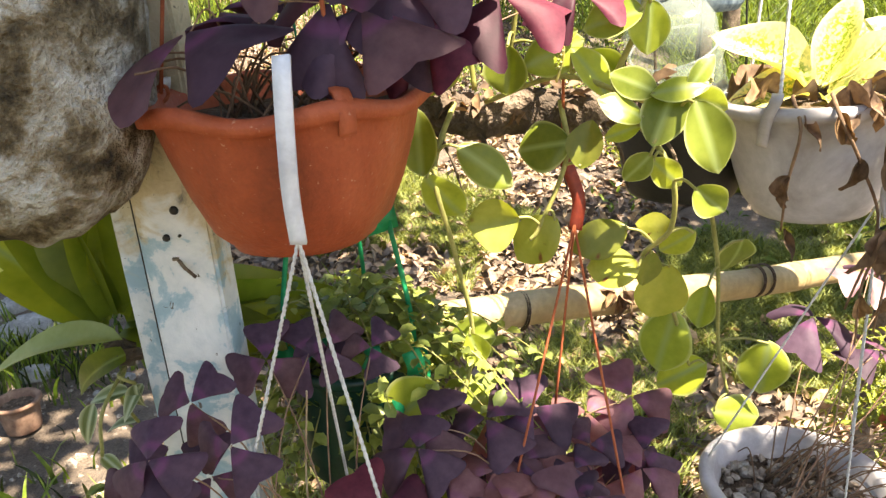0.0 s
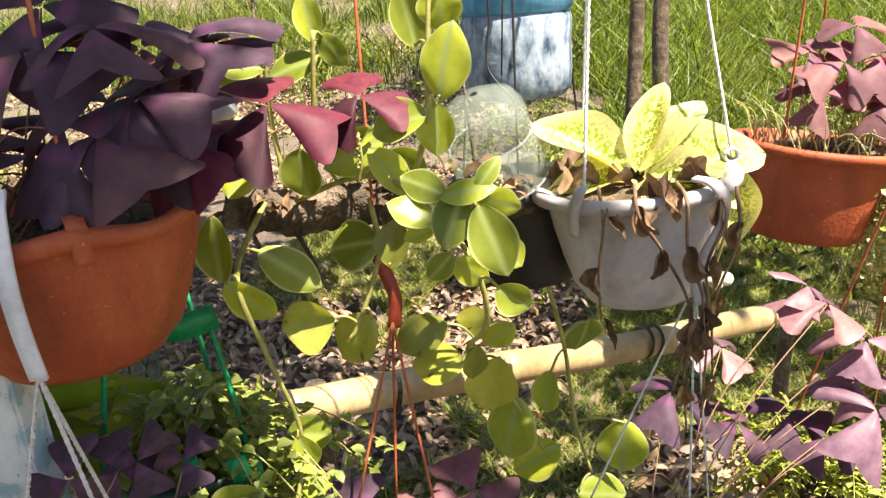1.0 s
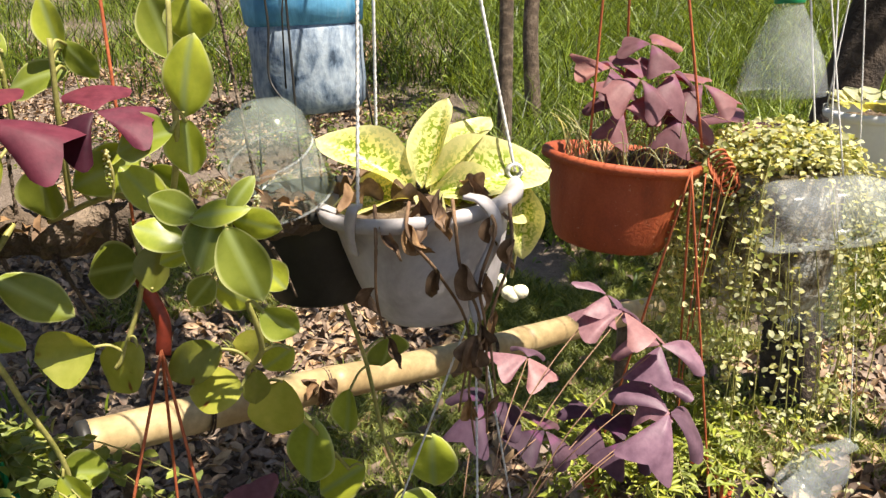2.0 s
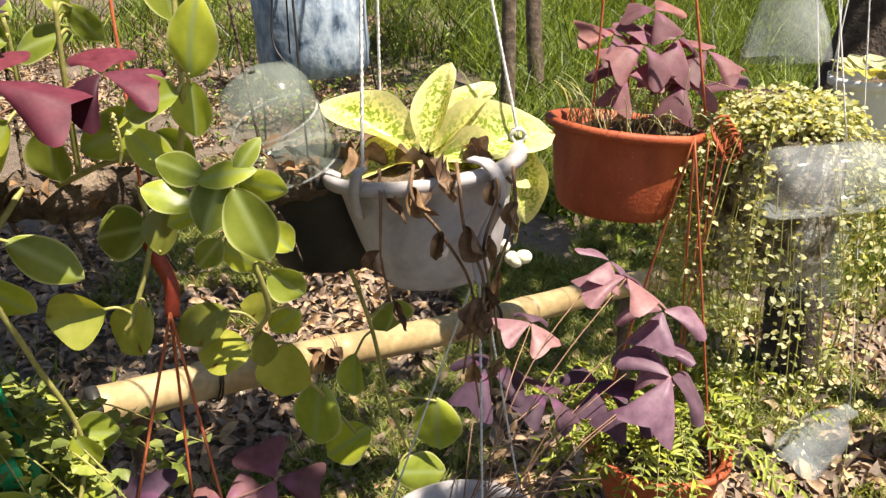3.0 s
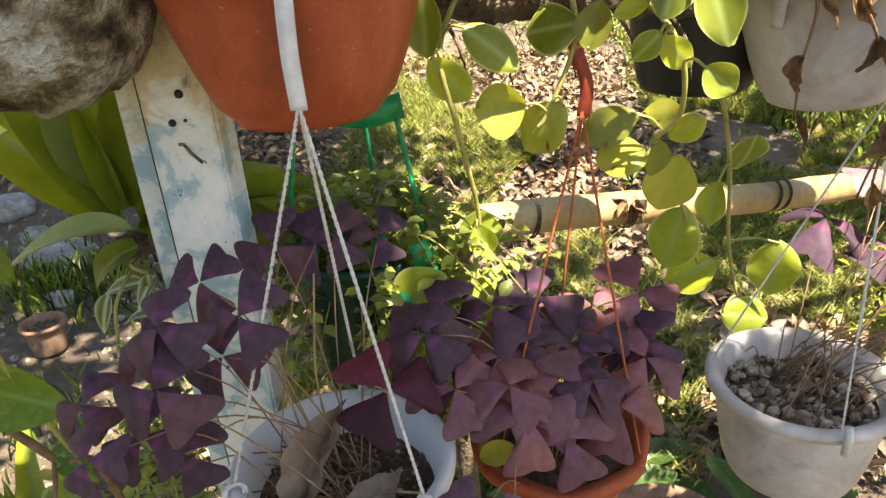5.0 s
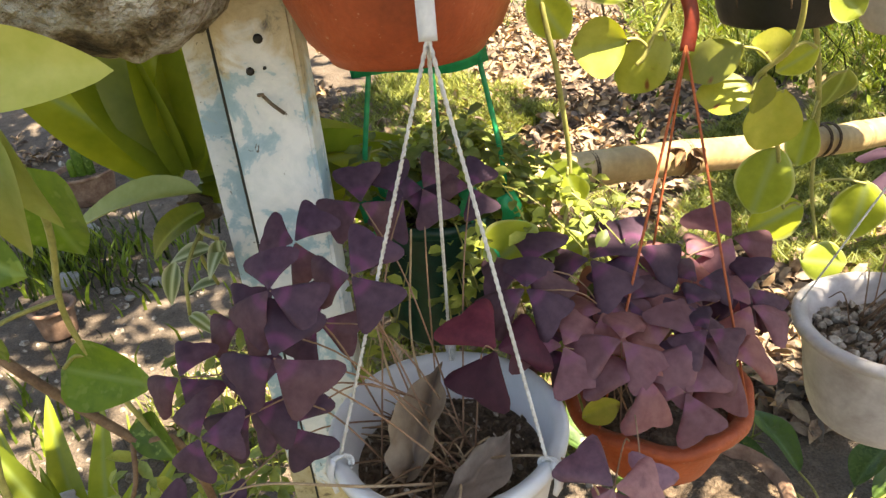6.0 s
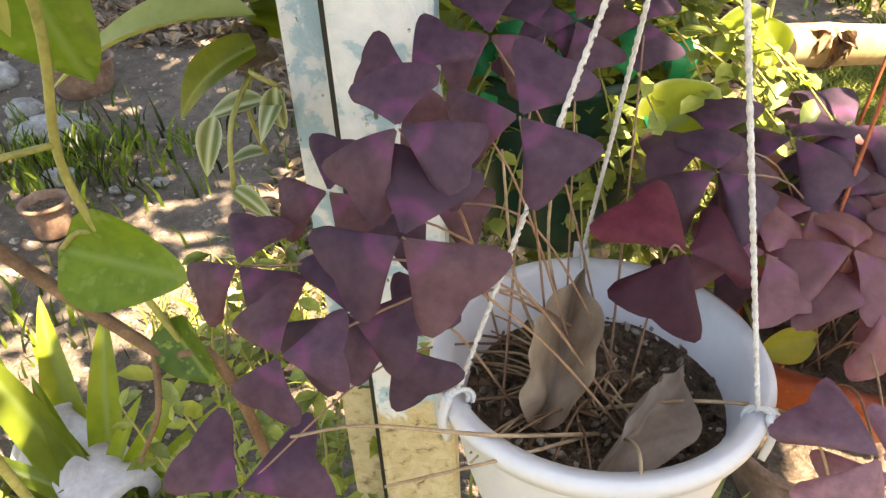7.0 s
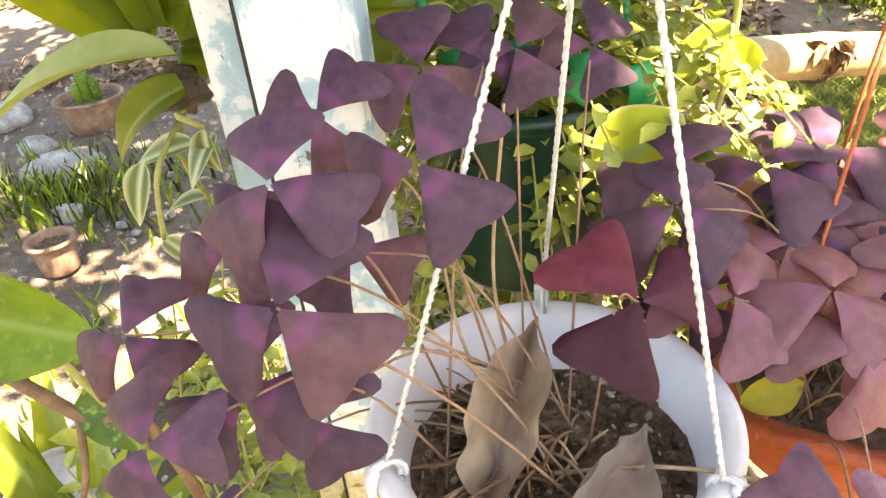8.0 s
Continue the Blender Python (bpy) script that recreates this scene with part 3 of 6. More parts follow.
# ---- plants: leaf bases (x, y, z, length, angle, breadth) of the trailing plant; leaf hubs (x, y, z, length, angle) of the oxalis ----
VINE_TOP = [
    (-0.025, 0.69, 1.238, 0.027, 127, 0.68), (-0.03, 0.69, 1.221, 0.040, 164, 0.79), (0.021, 0.69, 1.225, 0.052, -176, 0.61), (0.018, 0.69, 1.238, 0.041, 103, 0.56),
    (0.021, 0.69, 1.247, 0.031, -60, 0.68), (-0.046, 0.69, 1.198, 0.040, 128, 0.56), (0.104, 0.69, 1.229, 0.048, 103, 0.69), (0.128, 0.66, 1.277, 0.030, -94, 1.05),
    (0.123, 0.61, 1.191, 0.052, 83, 0.71), (0.112, 0.62, 1.18, 0.044, -168, 0.79), (0.119, 0.63, 1.188, 0.039, -93, 0.73), (0.002, 0.64, 1.157, 0.040, -93, 0.82),
]
VINE_LOG = [
    (0.015, 0.66, 1.134, 0.052, 23, 0.64), (0.03, 0.67, 1.15, 0.033, 20, 0.46), (0.057, 0.655, 1.15, 0.048, -49, 0.52), (0.074, 0.675, 1.143, 0.037, -41, 0.75),
    (-0.042, 0.68, 1.16, 0.053, -121, 0.70),
]
VINE_FRONT = [
    (0.123, 0.605, 1.116, 0.035, 152, 0.66), (0.116, 0.6, 1.116, 0.041, 16, 0.46), (0.146, 0.6, 1.119, 0.029, 54, 0.51), (0.145, 0.61, 1.114, 0.036, -25, 0.67),
    (0.113, 0.6, 1.096, 0.037, 146, 0.68), (0.113, 0.615, 1.088, 0.029, -160, 0.51), (0.118, 0.59, 1.075, 0.050, 72, 0.64), (0.147, 0.58, 1.114, 0.055, -70, 0.62),
]
VINE_YELLOW = [
    (0.058, 0.655, 1.066, 0.044, -176, 0.96), (0.066, 0.65, 1.042, 0.040, 78, 0.70),
]
VINE_SIDE = [
    (-0.076, 0.62, 1.048, 0.053, 93, 0.63), (-0.045, 0.63, 1.073, 0.057, -36, 0.55), (-0.074, 0.62, 1.049, 0.052, -58, 0.62), (0.124, 0.62, 1.062, 0.028, -135, 0.70),
    (0.123, 0.62, 1.057, 0.037, -43, 0.59), (0.162, 0.61, 1.075, 0.028, -51, 0.78), (0.159, 0.61, 1.033, 0.032, -40, 0.87),
]
VINE_LOW = [
    (0.01, 0.655, 0.995, 0.044, -176, 1.01), (0.046, 0.655, 0.993, 0.055, -136, 0.74), (0.113, 0.66, 0.981, 0.050, -160, 0.68), (0.156, 0.66, 0.978, 0.030, 172, 0.78),
    (0.175, 0.655, 0.977, 0.035, -141, 0.75), (0.126, 0.66, 0.936, 0.043, 168, 0.81), (0.138, 0.67, 0.952, 0.036, -97, 0.58), (0.16, 0.68, 0.933, 0.057, -107, 0.79),
]
VINE_DEEP = [
    (0.18, 0.73, 0.856, 0.071, -108, 0.71), (0.218, 0.75, 0.878, 0.048, -95, 0.61), (0.227, 0.76, 0.774, 0.058, -150, 0.73), (0.306, 0.79, 0.784, 0.072, -93, 0.74),
    (0.267, 0.8, 0.913, 0.044, -97, 1.05), (-0.067, 0.7, 0.846, 0.045, -4, 0.78),
]
VINE_FOOT = [
    (-0.044, 0.655, 0.872, 0.036, -70, 0.75), (-0.126, 0.624, 0.785, 0.062, 40, 0.8), (-0.041, 0.535, 0.67, 0.036, 30, 0.6), (-0.03, 0.64, 0.75, 0.048, -80, 0.8), (-0.075, 0.6, 0.685, 0.043, 57, 0.8), (-0.066, 0.66, 0.775, 0.043, 26, 0.8), (0.25, 0.8, 0.68, 0.06, -12, 0.75),
]
OX_BOWL = [
    (-0.265, 0.412, 0.9, 0.036, 30), (-0.214, 0.439, 0.893, 0.037, 60), (-0.263, 0.386, 0.862, 0.043, 45), (-0.353, 0.42, 0.822, 0.032, 55),
    (-0.294, 0.4, 0.808, 0.039, 130), (-0.313, 0.46, 0.842, 0.032, 150), (-0.266, 0.5, 0.815, 0.038, 10), (-0.231, 0.58, 0.886, 0.038, -90),
    (-0.271, 0.5, 0.891, 0.034, -60), (-0.196, 0.6, 0.881, 0.036, 0), (-0.316, 0.36, 0.817, 0.031, 110), (-0.278, 0.42, 0.773, 0.037, 60),
    (-0.376, 0.4, 0.673, 0.05, -45), (-0.116, 0.489, 0.787, 0.048, -118), (-0.134, 0.6, 0.887, 0.029, 180), (-0.177, 0.6, 0.888, 0.035, 180),
]
OX_LOW = [
    (-0.027, 0.6, 0.806, 0.048, -90), (-0.086, 0.58, 0.814, 0.045, -90), (-0.089, 0.55, 0.808, 0.041, 60), (0.019, 0.62, 0.805, 0.047, 20),
    (0.0, 0.6, 0.779, 0.049, 200), (0.041, 0.62, 0.778, 0.05, -30), (0.077, 0.66, 0.773, 0.047, -60), (0.127, 0.68, 0.779, 0.053, 0),
    (0.097, 0.66, 0.738, 0.051, 100), (-0.009, 0.52, 0.77, 0.05, 150), (0.061, 0.53, 0.759, 0.055, 30), (0.093, 0.54, 0.732, 0.049, -20),
    (0.008, 0.5, 0.747, 0.049, 100), (-0.059, 0.52, 0.766, 0.048, 180), (0.04, 0.55, 0.759, 0.052, -80), (0.125, 0.6, 0.747, 0.049, 10),
    (-0.02, 0.56, 0.774, 0.047, -120), (0.043, 0.5, 0.727, 0.045, 80),
]
OX_TOP = [
    (-0.116, 0.5, 1.205, 0.07, 100), (-0.074, 0.52, 1.218, 0.064, 20), (-0.048, 0.56, 1.25, 0.06, 160), (-0.084, 0.5, 1.263, 0.056, 200),
    (-0.13, 0.5, 1.252, 0.064, 130), (-0.09, 0.58, 1.248, 0.05, -60), (-0.124, 0.52, 1.279, 0.058, 0), (-0.042, 0.6, 1.247, 0.047, 10),
    (-0.218, 0.5, 1.189, 0.078, 110), (-0.095, 0.5, 1.198, 0.068, 60), (-0.064, 0.56, 1.188, 0.05, 0), (-0.215, 0.56, 1.199, 0.051, 180),
]
OX_TOP_RED = [
    (-0.004, 0.58, 1.201, 0.055, 0), (0.058, 0.62, 1.198, 0.04, 20), (-0.057, 0.55, 1.18, 0.045, 60),
]
OX_GREY = [
    (0.551, 0.83, 0.9, 0.076, 170), (0.536, 0.85, 0.915, 0.056, -20), (0.6, 0.83, 0.849, 0.07, 100), (0.434, 0.84, 0.846, 0.056, 160),
    (0.593, 0.78, 0.784, 0.088, 20), (0.587, 0.82, 0.801, 0.056, 60), (0.376, 0.84, 0.79, 0.077, 60), (0.523, 0.84, 0.749, 0.065, 0),
    (0.546, 0.8, 0.738, 0.063, 40), (0.45, 0.82, 0.753, 0.07, 100),
]
OX_RIGHT = [
    (0.648, 1.015, 1.2, 0.044, -60), (0.593, 1.015, 1.172, 0.049, -160), (0.626, 0.993, 1.158, 0.055, 60), (0.682, 1.015, 1.161, 0.056, -20),
    (0.73, 1.026, 1.142, 0.054, 60), (0.603, 0.993, 1.121, 0.048, 100), (0.684, 0.993, 1.106, 0.049, 30), (0.808, 1.048, 1.08, 0.068, 20),
    (0.674, 1.037, 1.121, 0.039, 80),
]

OXALIS_LOBE = {}


def oxalis_mesh(mat, kind):
    """A clover-like leaf of three wedge-shaped lobes round its middle."""
    key = (mat.name, kind)
    if key in OXALIS_LOBE:
        return OXALIS_LOBE[key]
    rnd = random.Random(kind * 7 + 3)
    bm = bmesh.new()
    for lobe in range(3):
        a = math.radians(120 * lobe + rnd.uniform(-10, 10))
        fold, droop, size = rnd.uniform(-0.45, -0.08), rnd.uniform(0.1, 0.5), rnd.uniform(0.93, 1.07)
        spread, lop = radians(rnd.uniform(36, 42)), rnd.uniform(-0.06, 0.06)
        nu, nv, grid = 9, 7, []
        for i in range(nu + 1):
            u = i / nu
            row = []
            for j in range(-nv, nv + 1):
                v = math.sin(j / nv * math.pi / 2)
                # a broad wedge: nearly straight sides, rounded corners, a shallow notch in the outer edge
                reach = 0.043 * size * (0.93 + 0.24 * v * v - 0.36 * abs(v) ** 11 - 0.06 * math.exp(-(v / 0.2) ** 2) + lop * v)
                th = v * spread * (1 - 0.1 * (1 - u))
                rad = 0.002 + reach * u
                x, y = rad * math.sin(th), rad * math.cos(th)
                z = fold * abs(x) - droop * 0.045 * u * u + 0.0012 * u * math.sin(5 * u + 4 * v + kind)
                row.append(bm.verts.new((x * math.cos(a) - y * math.sin(a), x * math.sin(a) + y * math.cos(a), z)))
            grid.append(row)
        for p, q in zip(grid, grid[1:]):
            for k in range(2 * nv):
                bm.faces.new((p[k], p[k + 1], q[k + 1], q[k]))
    smooth(bm)
    bm.normal_update()
    me = bpy.data.meshes.new("leaf")
    bm.to_mesh(me)
    bm.free()
    me.materials.append(mat)
    OXALIS_LOBE[key] = me
    return me


def oxalis(at, spread, rows, mat, label, seed, stem_mat=PALE_STEM, lean=(0, -0.6, 0.8), category="plant", shrink=1.0, loose=0.3):
    """Leaves on thin stems that rise out of one pot."""
    rnd = random.Random(seed)
    e = thing("oxalis_plant", at, label, category, "oxalis plants")
    for x, y, z, r, ang in rows:
        hub = Vector((x, y, z))
        r *= shrink
        n = Vector((lean[0] + rnd.uniform(-loose, loose), lean[1] + rnd.uniform(-loose, loose * 0.8), lean[2] + rnd.uniform(-0.2, 0.2))).normalized()
        a = radians(ang)
        way = Vector((math.cos(a), 0.02, -math.sin(a)))
        way = way - n * way.dot(n)
        m = aim(hub, way, n, 0, r / 0.043)
        shape = oxalis_mesh(mat, rnd.randrange(5))
        root = at + Vector((rnd.uniform(-spread, spread), rnd.uniform(-spread, spread), -0.01))
        mid = root.lerp(hub, 0.5) + Vector((0, 0, 0.012 + 0.05 * rnd.random()))
        bm = pipe(bmesh.new(), curve_pts([root, mid, hub - n * 0.002], 6), 0.0009, 6, 0.7)
        placed("leaf", shape, m, part("stem", bm, stem_mat, e))
    return e


oxalis(POT_BOWL + Vector((-0.02, 0.01, -0.03)), 0.05, OX_BOWL[:13] + OX_BOWL[14:], OXALIS, "dark purple oxalis leaning out of the white bowl", 1, lean=(0.05, -0.78, 0.66), loose=0.2, shrink=0.97)
oxalis(POT_BOWL + Vector((0.03, 0.02, -0.03)), 0.03, OX_BOWL[13:14], OXALIS_RED, "dark red oxalis shoot growing out of the white bowl", 2, loose=0.12)
# Shade is in the leaf colour: dark leaves below and behind, paler plum ahead.
fill = random.Random(77)
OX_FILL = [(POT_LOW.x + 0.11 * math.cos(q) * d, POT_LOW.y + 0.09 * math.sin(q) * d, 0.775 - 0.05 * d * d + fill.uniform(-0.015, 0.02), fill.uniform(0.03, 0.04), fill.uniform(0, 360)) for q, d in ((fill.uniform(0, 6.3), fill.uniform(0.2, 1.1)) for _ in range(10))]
oxalis(POT_LOW + Vector((0, 0, -0.02)), 0.05, OX_FILL, OXALIS, "small purple oxalis leaves crowded under larger ones, coloured dark for shade", 19, lean=(0, -0.5, 0.85))
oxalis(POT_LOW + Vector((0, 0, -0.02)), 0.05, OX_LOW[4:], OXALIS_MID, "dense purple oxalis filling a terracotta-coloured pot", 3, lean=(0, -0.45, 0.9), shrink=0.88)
oxalis(POT_LOW + Vector((0, 0, -0.02)), 0.05, OX_LOW[:4], OXALIS, "purple oxalis leaves at the back of a pot, coloured dark for shade", 8, lean=(0, -0.45, 0.9))
oxalis(POT_LOW + Vector((-0.03, -0.05, -0.02)), 0.02, [(-0.033, 0.392, 0.73, 0.04, 110), (-0.005, 0.415, 0.69, 0.036, 60)], OXALIS_PINK, "mauve oxalis shoot leaning out of its pot", 10, lean=(0, -0.6, 0.8))
oxalis(POT_OX + Vector((0, 0, -0.02)), 0.05, OX_TOP, OXALIS, "dark purple oxalis with large leaves above its pot", 4, lean=(0, -0.5, 0.75), shrink=0.9)
oxalis(POT_OX + Vector((0.05, 0.02, -0.02)), 0.03, OX_TOP_RED, OXALIS_RED, "wine-red oxalis shoots arching out of the pot", 5)
# Sun and shade by material: lilac for the lit top leaves, dark for lower.
oxalis(POT_GREY + Vector((0.02, 0, -0.025)), 0.06, OX_GREY[:6], OXALIS_PINK, "mauve oxalis on long pale stems above gravel, coloured as if sunlit", 6, lean=(0, -0.35, 0.9), shrink=0.74, loose=0.5)
oxalis(POT_GREY + Vector((0.02, 0, -0.025)), 0.06, OX_GREY[6:], OXALIS, "plum oxalis low down among pale stems above gravel, darkened for shade", 12, lean=(0.1, -0.3, 0.9), shrink=0.7, loose=0.55)
oxalis(POT_RIGHT + Vector((0.0, 0, -0.015)), 0.06, OX_RIGHT, OXALIS_MID, "sunlit mauve oxalis on short stems in its pot", 7, lean=(0, -0.35, 0.9))


# ---- peperomia on its log ----
def peperomia():
    rnd = random.Random(11)
    e = thing("peperomia_plant", (0.04, 0.69, 1.1), "trailing peperomia with round fleshy yellow-green leaves", "plant")
    shapes = {}

    def leaf_of(mat, broad, kind):
        """A fleshy leaf, slightly dished, its midrib a shallow crease."""
        key = (mat.name, round(broad / 0.06), kind)
        if key not in shapes:
            cup, droop, fold, wave = ((0.1, 0.12, 0.16, 0.02), (-0.12, 0.25, 0.1, 0.03), (0.16, -0.12, 0.28, 0.02), (0.05, 0.35, -0.1, 0.03))[kind]
            shapes[key] = blade_mesh("leaf", mat, spoon_leaf, 0.05, 0.05 * 0.06 * key[1] * 1.06, 14, 5, cup, droop, fold, wave, 0.06 if mat is PEPEROMIA_YELLOW and kind == 0 else 0.0)
        return shapes[key]

    stems = [
        [(-0.05, 0.69, 1.1), (-0.066, 0.628, 1.05), (-0.052, 0.632, 0.97), (-0.04, 0.66, 0.86), (-0.06, 0.635, 0.76), (-0.05, 0.62, 0.70)],
        [(0.05, 0.68, 1.1), (0.055, 0.665, 1.05), (0.03, 0.66, 0.985), (0.02, 0.66, 0.97)],
        [(-0.02, 0.69, 1.1), (0.05, 0.66, 1.125), (0.11, 0.63, 1.108), (0.14, 0.605, 1.1)],
        [(0.1, 0.67, 1.1), (0.14, 0.63, 1.05), (0.15, 0.645, 0.985), (0.13, 0.675, 0.94), (0.17, 0.71, 0.87), (0.195, 0.75, 0.8), (0.22, 0.775, 0.74)],
        [(-0.03, 0.7, 1.11), (-0.035, 0.7, 1.18), (-0.03, 0.69, 1.24)],
        [(0.0, 0.69, 1.11), (0.01, 0.675, 1.18), (0.02, 0.665, 1.25)],
        [(0.09, 0.66, 1.11), (0.11, 0.63, 1.17), (0.115, 0.625, 1.22), (0.12, 0.63, 1.275)],
        [(0.2, 0.77, 1.04), (0.235, 0.785, 0.9), (0.25, 0.8, 0.78), (0.27, 0.81, 0.7)],
    ]
    lines = [curve_pts(s, 8) for s in stems]
    for line in lines:
        part("vine", pipe(bmesh.new(), line, 0.0028, 8, 0.7), GREEN_STEM, e)
    for base, tip in (((0.155, 0.62, 1.09), (0.168, 0.613, 1.128)), ((0.045, 0.66, 1.12), (0.05, 0.65, 1.165))):
        bm = pipe(bmesh.new(), curve_pts([base, Vector(base).lerp(Vector(tip), 0.5) + Vector((0.003, 0, 0)), tip], 8), 0.0012, 6)
        for k in range(26):
            q = Vector(base).lerp(Vector(tip), 0.25 + 0.75 * k / 26) + 0.002 * Vector((math.cos(k * 2.4), math.sin(k * 2.4), 0))
            bmesh.ops.create_icosphere(bm, subdivisions=1, radius=0.0014, matrix=Matrix.Translation(q))
        part("flower_spike", smooth(bm), SMALL_PALE, e, "thin pale beaded flower spike")
    nodes = [p for line in lines for p in line]
    for vine, tint in ((VINE_TOP, 0.0), (VINE_LOG, 0.0), (VINE_FRONT, 0.0), (VINE_YELLOW, 0.4), (VINE_SIDE, 0.0), (VINE_LOW, 0.75), (VINE_DEEP, 0.15), (VINE_FOOT, 0.15)):
        for x, y, z, size, ang, broad in vine:
            a = radians(ang)
            way = Vector((math.cos(a), rnd.uniform(-0.25, 0.12), math.sin(a))).normalized()
            up = Vector((rnd.uniform(-0.3, 0.3), -0.9, 0.35 + rnd.uniform(-0.3, 0.35)))
            base = Vector((x, y, z))
            shape = leaf_of(PEPEROMIA_YELLOW if rnd.random() < tint else PEPEROMIA, broad, rnd.randrange(4))
            near = min(nodes, key=lambda p: (p - base).length)
            stalk = part("petiole", pipe(bmesh.new(), curve_pts([near, near.lerp(base, 0.5) + Vector((0, 0, 0.004)), base + way * 0.003], 4), 0.0015, 6), GREEN_STEM, e)
            placed("leaf", shape, aim(base, way, up, rnd.uniform(-0.3, 0.3), size * 1.13 / 0.05), stalk)
    return e


def bark_log():
    e = thing("bark_log", (0.05, 0.71, 1.08), "dark hollow bark log hung as a planter", "log")
    bm = bmesh.new()
    line = curve_pts([(-0.09, 0.70, 1.095), (-0.03, 0.71, 1.083), (0.06, 0.725, 1.085), (0.14, 0.74, 1.075), (0.2, 0.77, 1.07)], 24)
    pipe(bm, line, 0.019, 18, 1.1)
    for v in bm.verts:
        d = Vector((0, noise.noise(v.co * 55), noise.noise(v.co * 47 + Vector((3, 1, 2)))))
        v.co += 0.009 * d + 0.004 * Vector((0, noise.noise(v.co * 160), noise.noise(v.co * 150)))
    part("bark", bm, BARK, e)
    for p in line[6:90:17]:
        part("root", pipe(bmesh.new(), curve_pts([p + Vector((0, 0, -0.01)), p + Vector((0.02, -0.02, -0.04)), p + Vector((0.03, -0.01, -0.08))], 6), 0.003, 6, 0.3), BARK, e)
    bm = rope(bmesh.new(), (-0.05, 0.7, 1.1), (0.0, rail_y(0.0), 1.74), 0.0018)
    part("cord", bm, BARK, e)
    bm = rope(bmesh.new(), (0.15, 0.745, 1.09), (0.1, rail_y(0.1), 1.74), 0.0018)
    part("cord", bm, BARK, e)
    return e


bark_log()
peperomia()


def black_pot():
    at = Vector((0.2, 0.83, 1.075))
    e = thing("black_hanging_pot", at, "black plastic hanging pot behind the leaves", "hanging pot", "hanging pots")
    part("body", lathe(bmesh.new(), pot_profile(0.085, 0.11, 0.06, 0.008, 0.02), at, 36), BLACK_PLASTIC, e)
    soil_disc(at, 0.066, 0.02, e)
    bm = bmesh.new()
    for a in (0.4, 2.5, 4.6):
        cord(bm, at + Vector((0.08 * math.cos(a), 0.08 * math.sin(a), -0.002)), (at.x, rail_y(at.x), 1.74), 0.0012)
    part("cord", bm, BLACK_PLASTIC, e)
    return e


black_pot()


# ---- hangers, straps and cords ----
def ribbon(pts, width, thick, side=(1, 0, 0), n=8):
    """A flat strap through points, its width along side."""
    bm = bmesh.new()
    line, s = curve_pts(pts, n), Vector(side).normalized()
    rows = []
    for i, p in enumerate(line):
        d = (line[min(i + 1, len(line) - 1)] - line[max(i - 1, 0)]).normalized()
        w = (s - d * s.dot(d)).normalized()
        t = d.cross(w)
        rows.append([bm.verts.new(p + w * (width / 2 * a) + t * (thick / 2 * b)) for a, b in ((-1, -1), (1, -1), (1, 1), (-1, 1))])
    for a, b in zip(rows, rows[1:]):
        for k in range(4):
            bm.faces.new((a[k], a[(k + 1) % 4], b[(k + 1) % 4], b[k]))
    bm.faces.new(rows[0][::-1])
    bm.faces.new(rows[-1])
    bmesh.ops.bevel(bm, geom=[ed for ed in bm.edges if len(ed.link_faces) == 2 and ed.calc_face_angle(0) > 1.0], offset=thick * 0.25, segments=1, affect="EDGES")
    return smooth(bm)


def around(c, r, turns):
    return [Vector((c.x + r * math.cos(a), c.y + r * math.sin(a), c.z)) for a in turns]


TAG = Vector((-0.144, 0.452, 1.052))


def hang_up(pot, at, r, turns, mat, radius, twisted=False, tie=None):
    """Cords from the rim of a pot up to the rail; each is a part of the pot."""
    for p in around(at, r, turns):
        top = tie or Vector((at.x, rail_y(at.x), 1.73))
        f = rope if twisted else cord
        part("cord", f(bmesh.new(), p, top, radius), mat, pot)
        bm = bmesh.new()
        pipe(bm, [p + Vector((0.006 * math.cos(q), 0.004 * math.sin(q), 0.006 * math.sin(q))) for q in (2 * math.pi * k / 14 for k in range(15))], radius, 6)
        part("knot", bm, mat, pot)


def hook(pot, at, r, ang, mat):
    """A moulded hook over the rim."""
    d = Vector((math.cos(ang), math.sin(ang), 0))
    side = (-d.y, d.x, 0)
    p = at + d * r
    part("hook", ribbon([p + d * 0.004 + Vector((0, 0, -0.02)), p + d * 0.006 + Vector((0, 0, -0.004)), p + Vector((0, 0, 0.007)), p - d * 0.012 + Vector((0, 0, 0.012)), p - d * 0.02 + Vector((0, 0, 0.03))], 0.012, 0.004, side, 5), mat, pot)


hang_up(oxalis_pot, POT_OX, 0.1, (-0.95, 1.2, 3.2), ORANGE_CORD, 0.0017)
hook(oxalis_pot, POT_OX, 0.109, -0.95, TERRACOTTA)
part("strap", ribbon([(-0.139, 0.452, 1.175), (-0.138, 0.444, 1.16), (-0.14, 0.441, 1.12), (-0.143, 0.446, 1.085), (-0.144, 0.452, 1.05)], 0.0115, 0.0035), STRAP_PLASTIC, oxalis_pot, "flat white plastic hanger strap")
for p in around(POT_OX, 0.105, (0.9, 3.0)):
    part("strap", ribbon([p + Vector((0, 0, 0.01)), p.lerp(POT_OX, -0.06) + Vector((0, 0, -0.03)), p.lerp(POT_OX, 0.25) + Vector((0, 0, -0.1))], 0.0115, 0.0035, (p.y - POT_OX.y, POT_OX.x - p.x, 0)), STRAP_PLASTIC, oxalis_pot, "flat white plastic hanger strap")

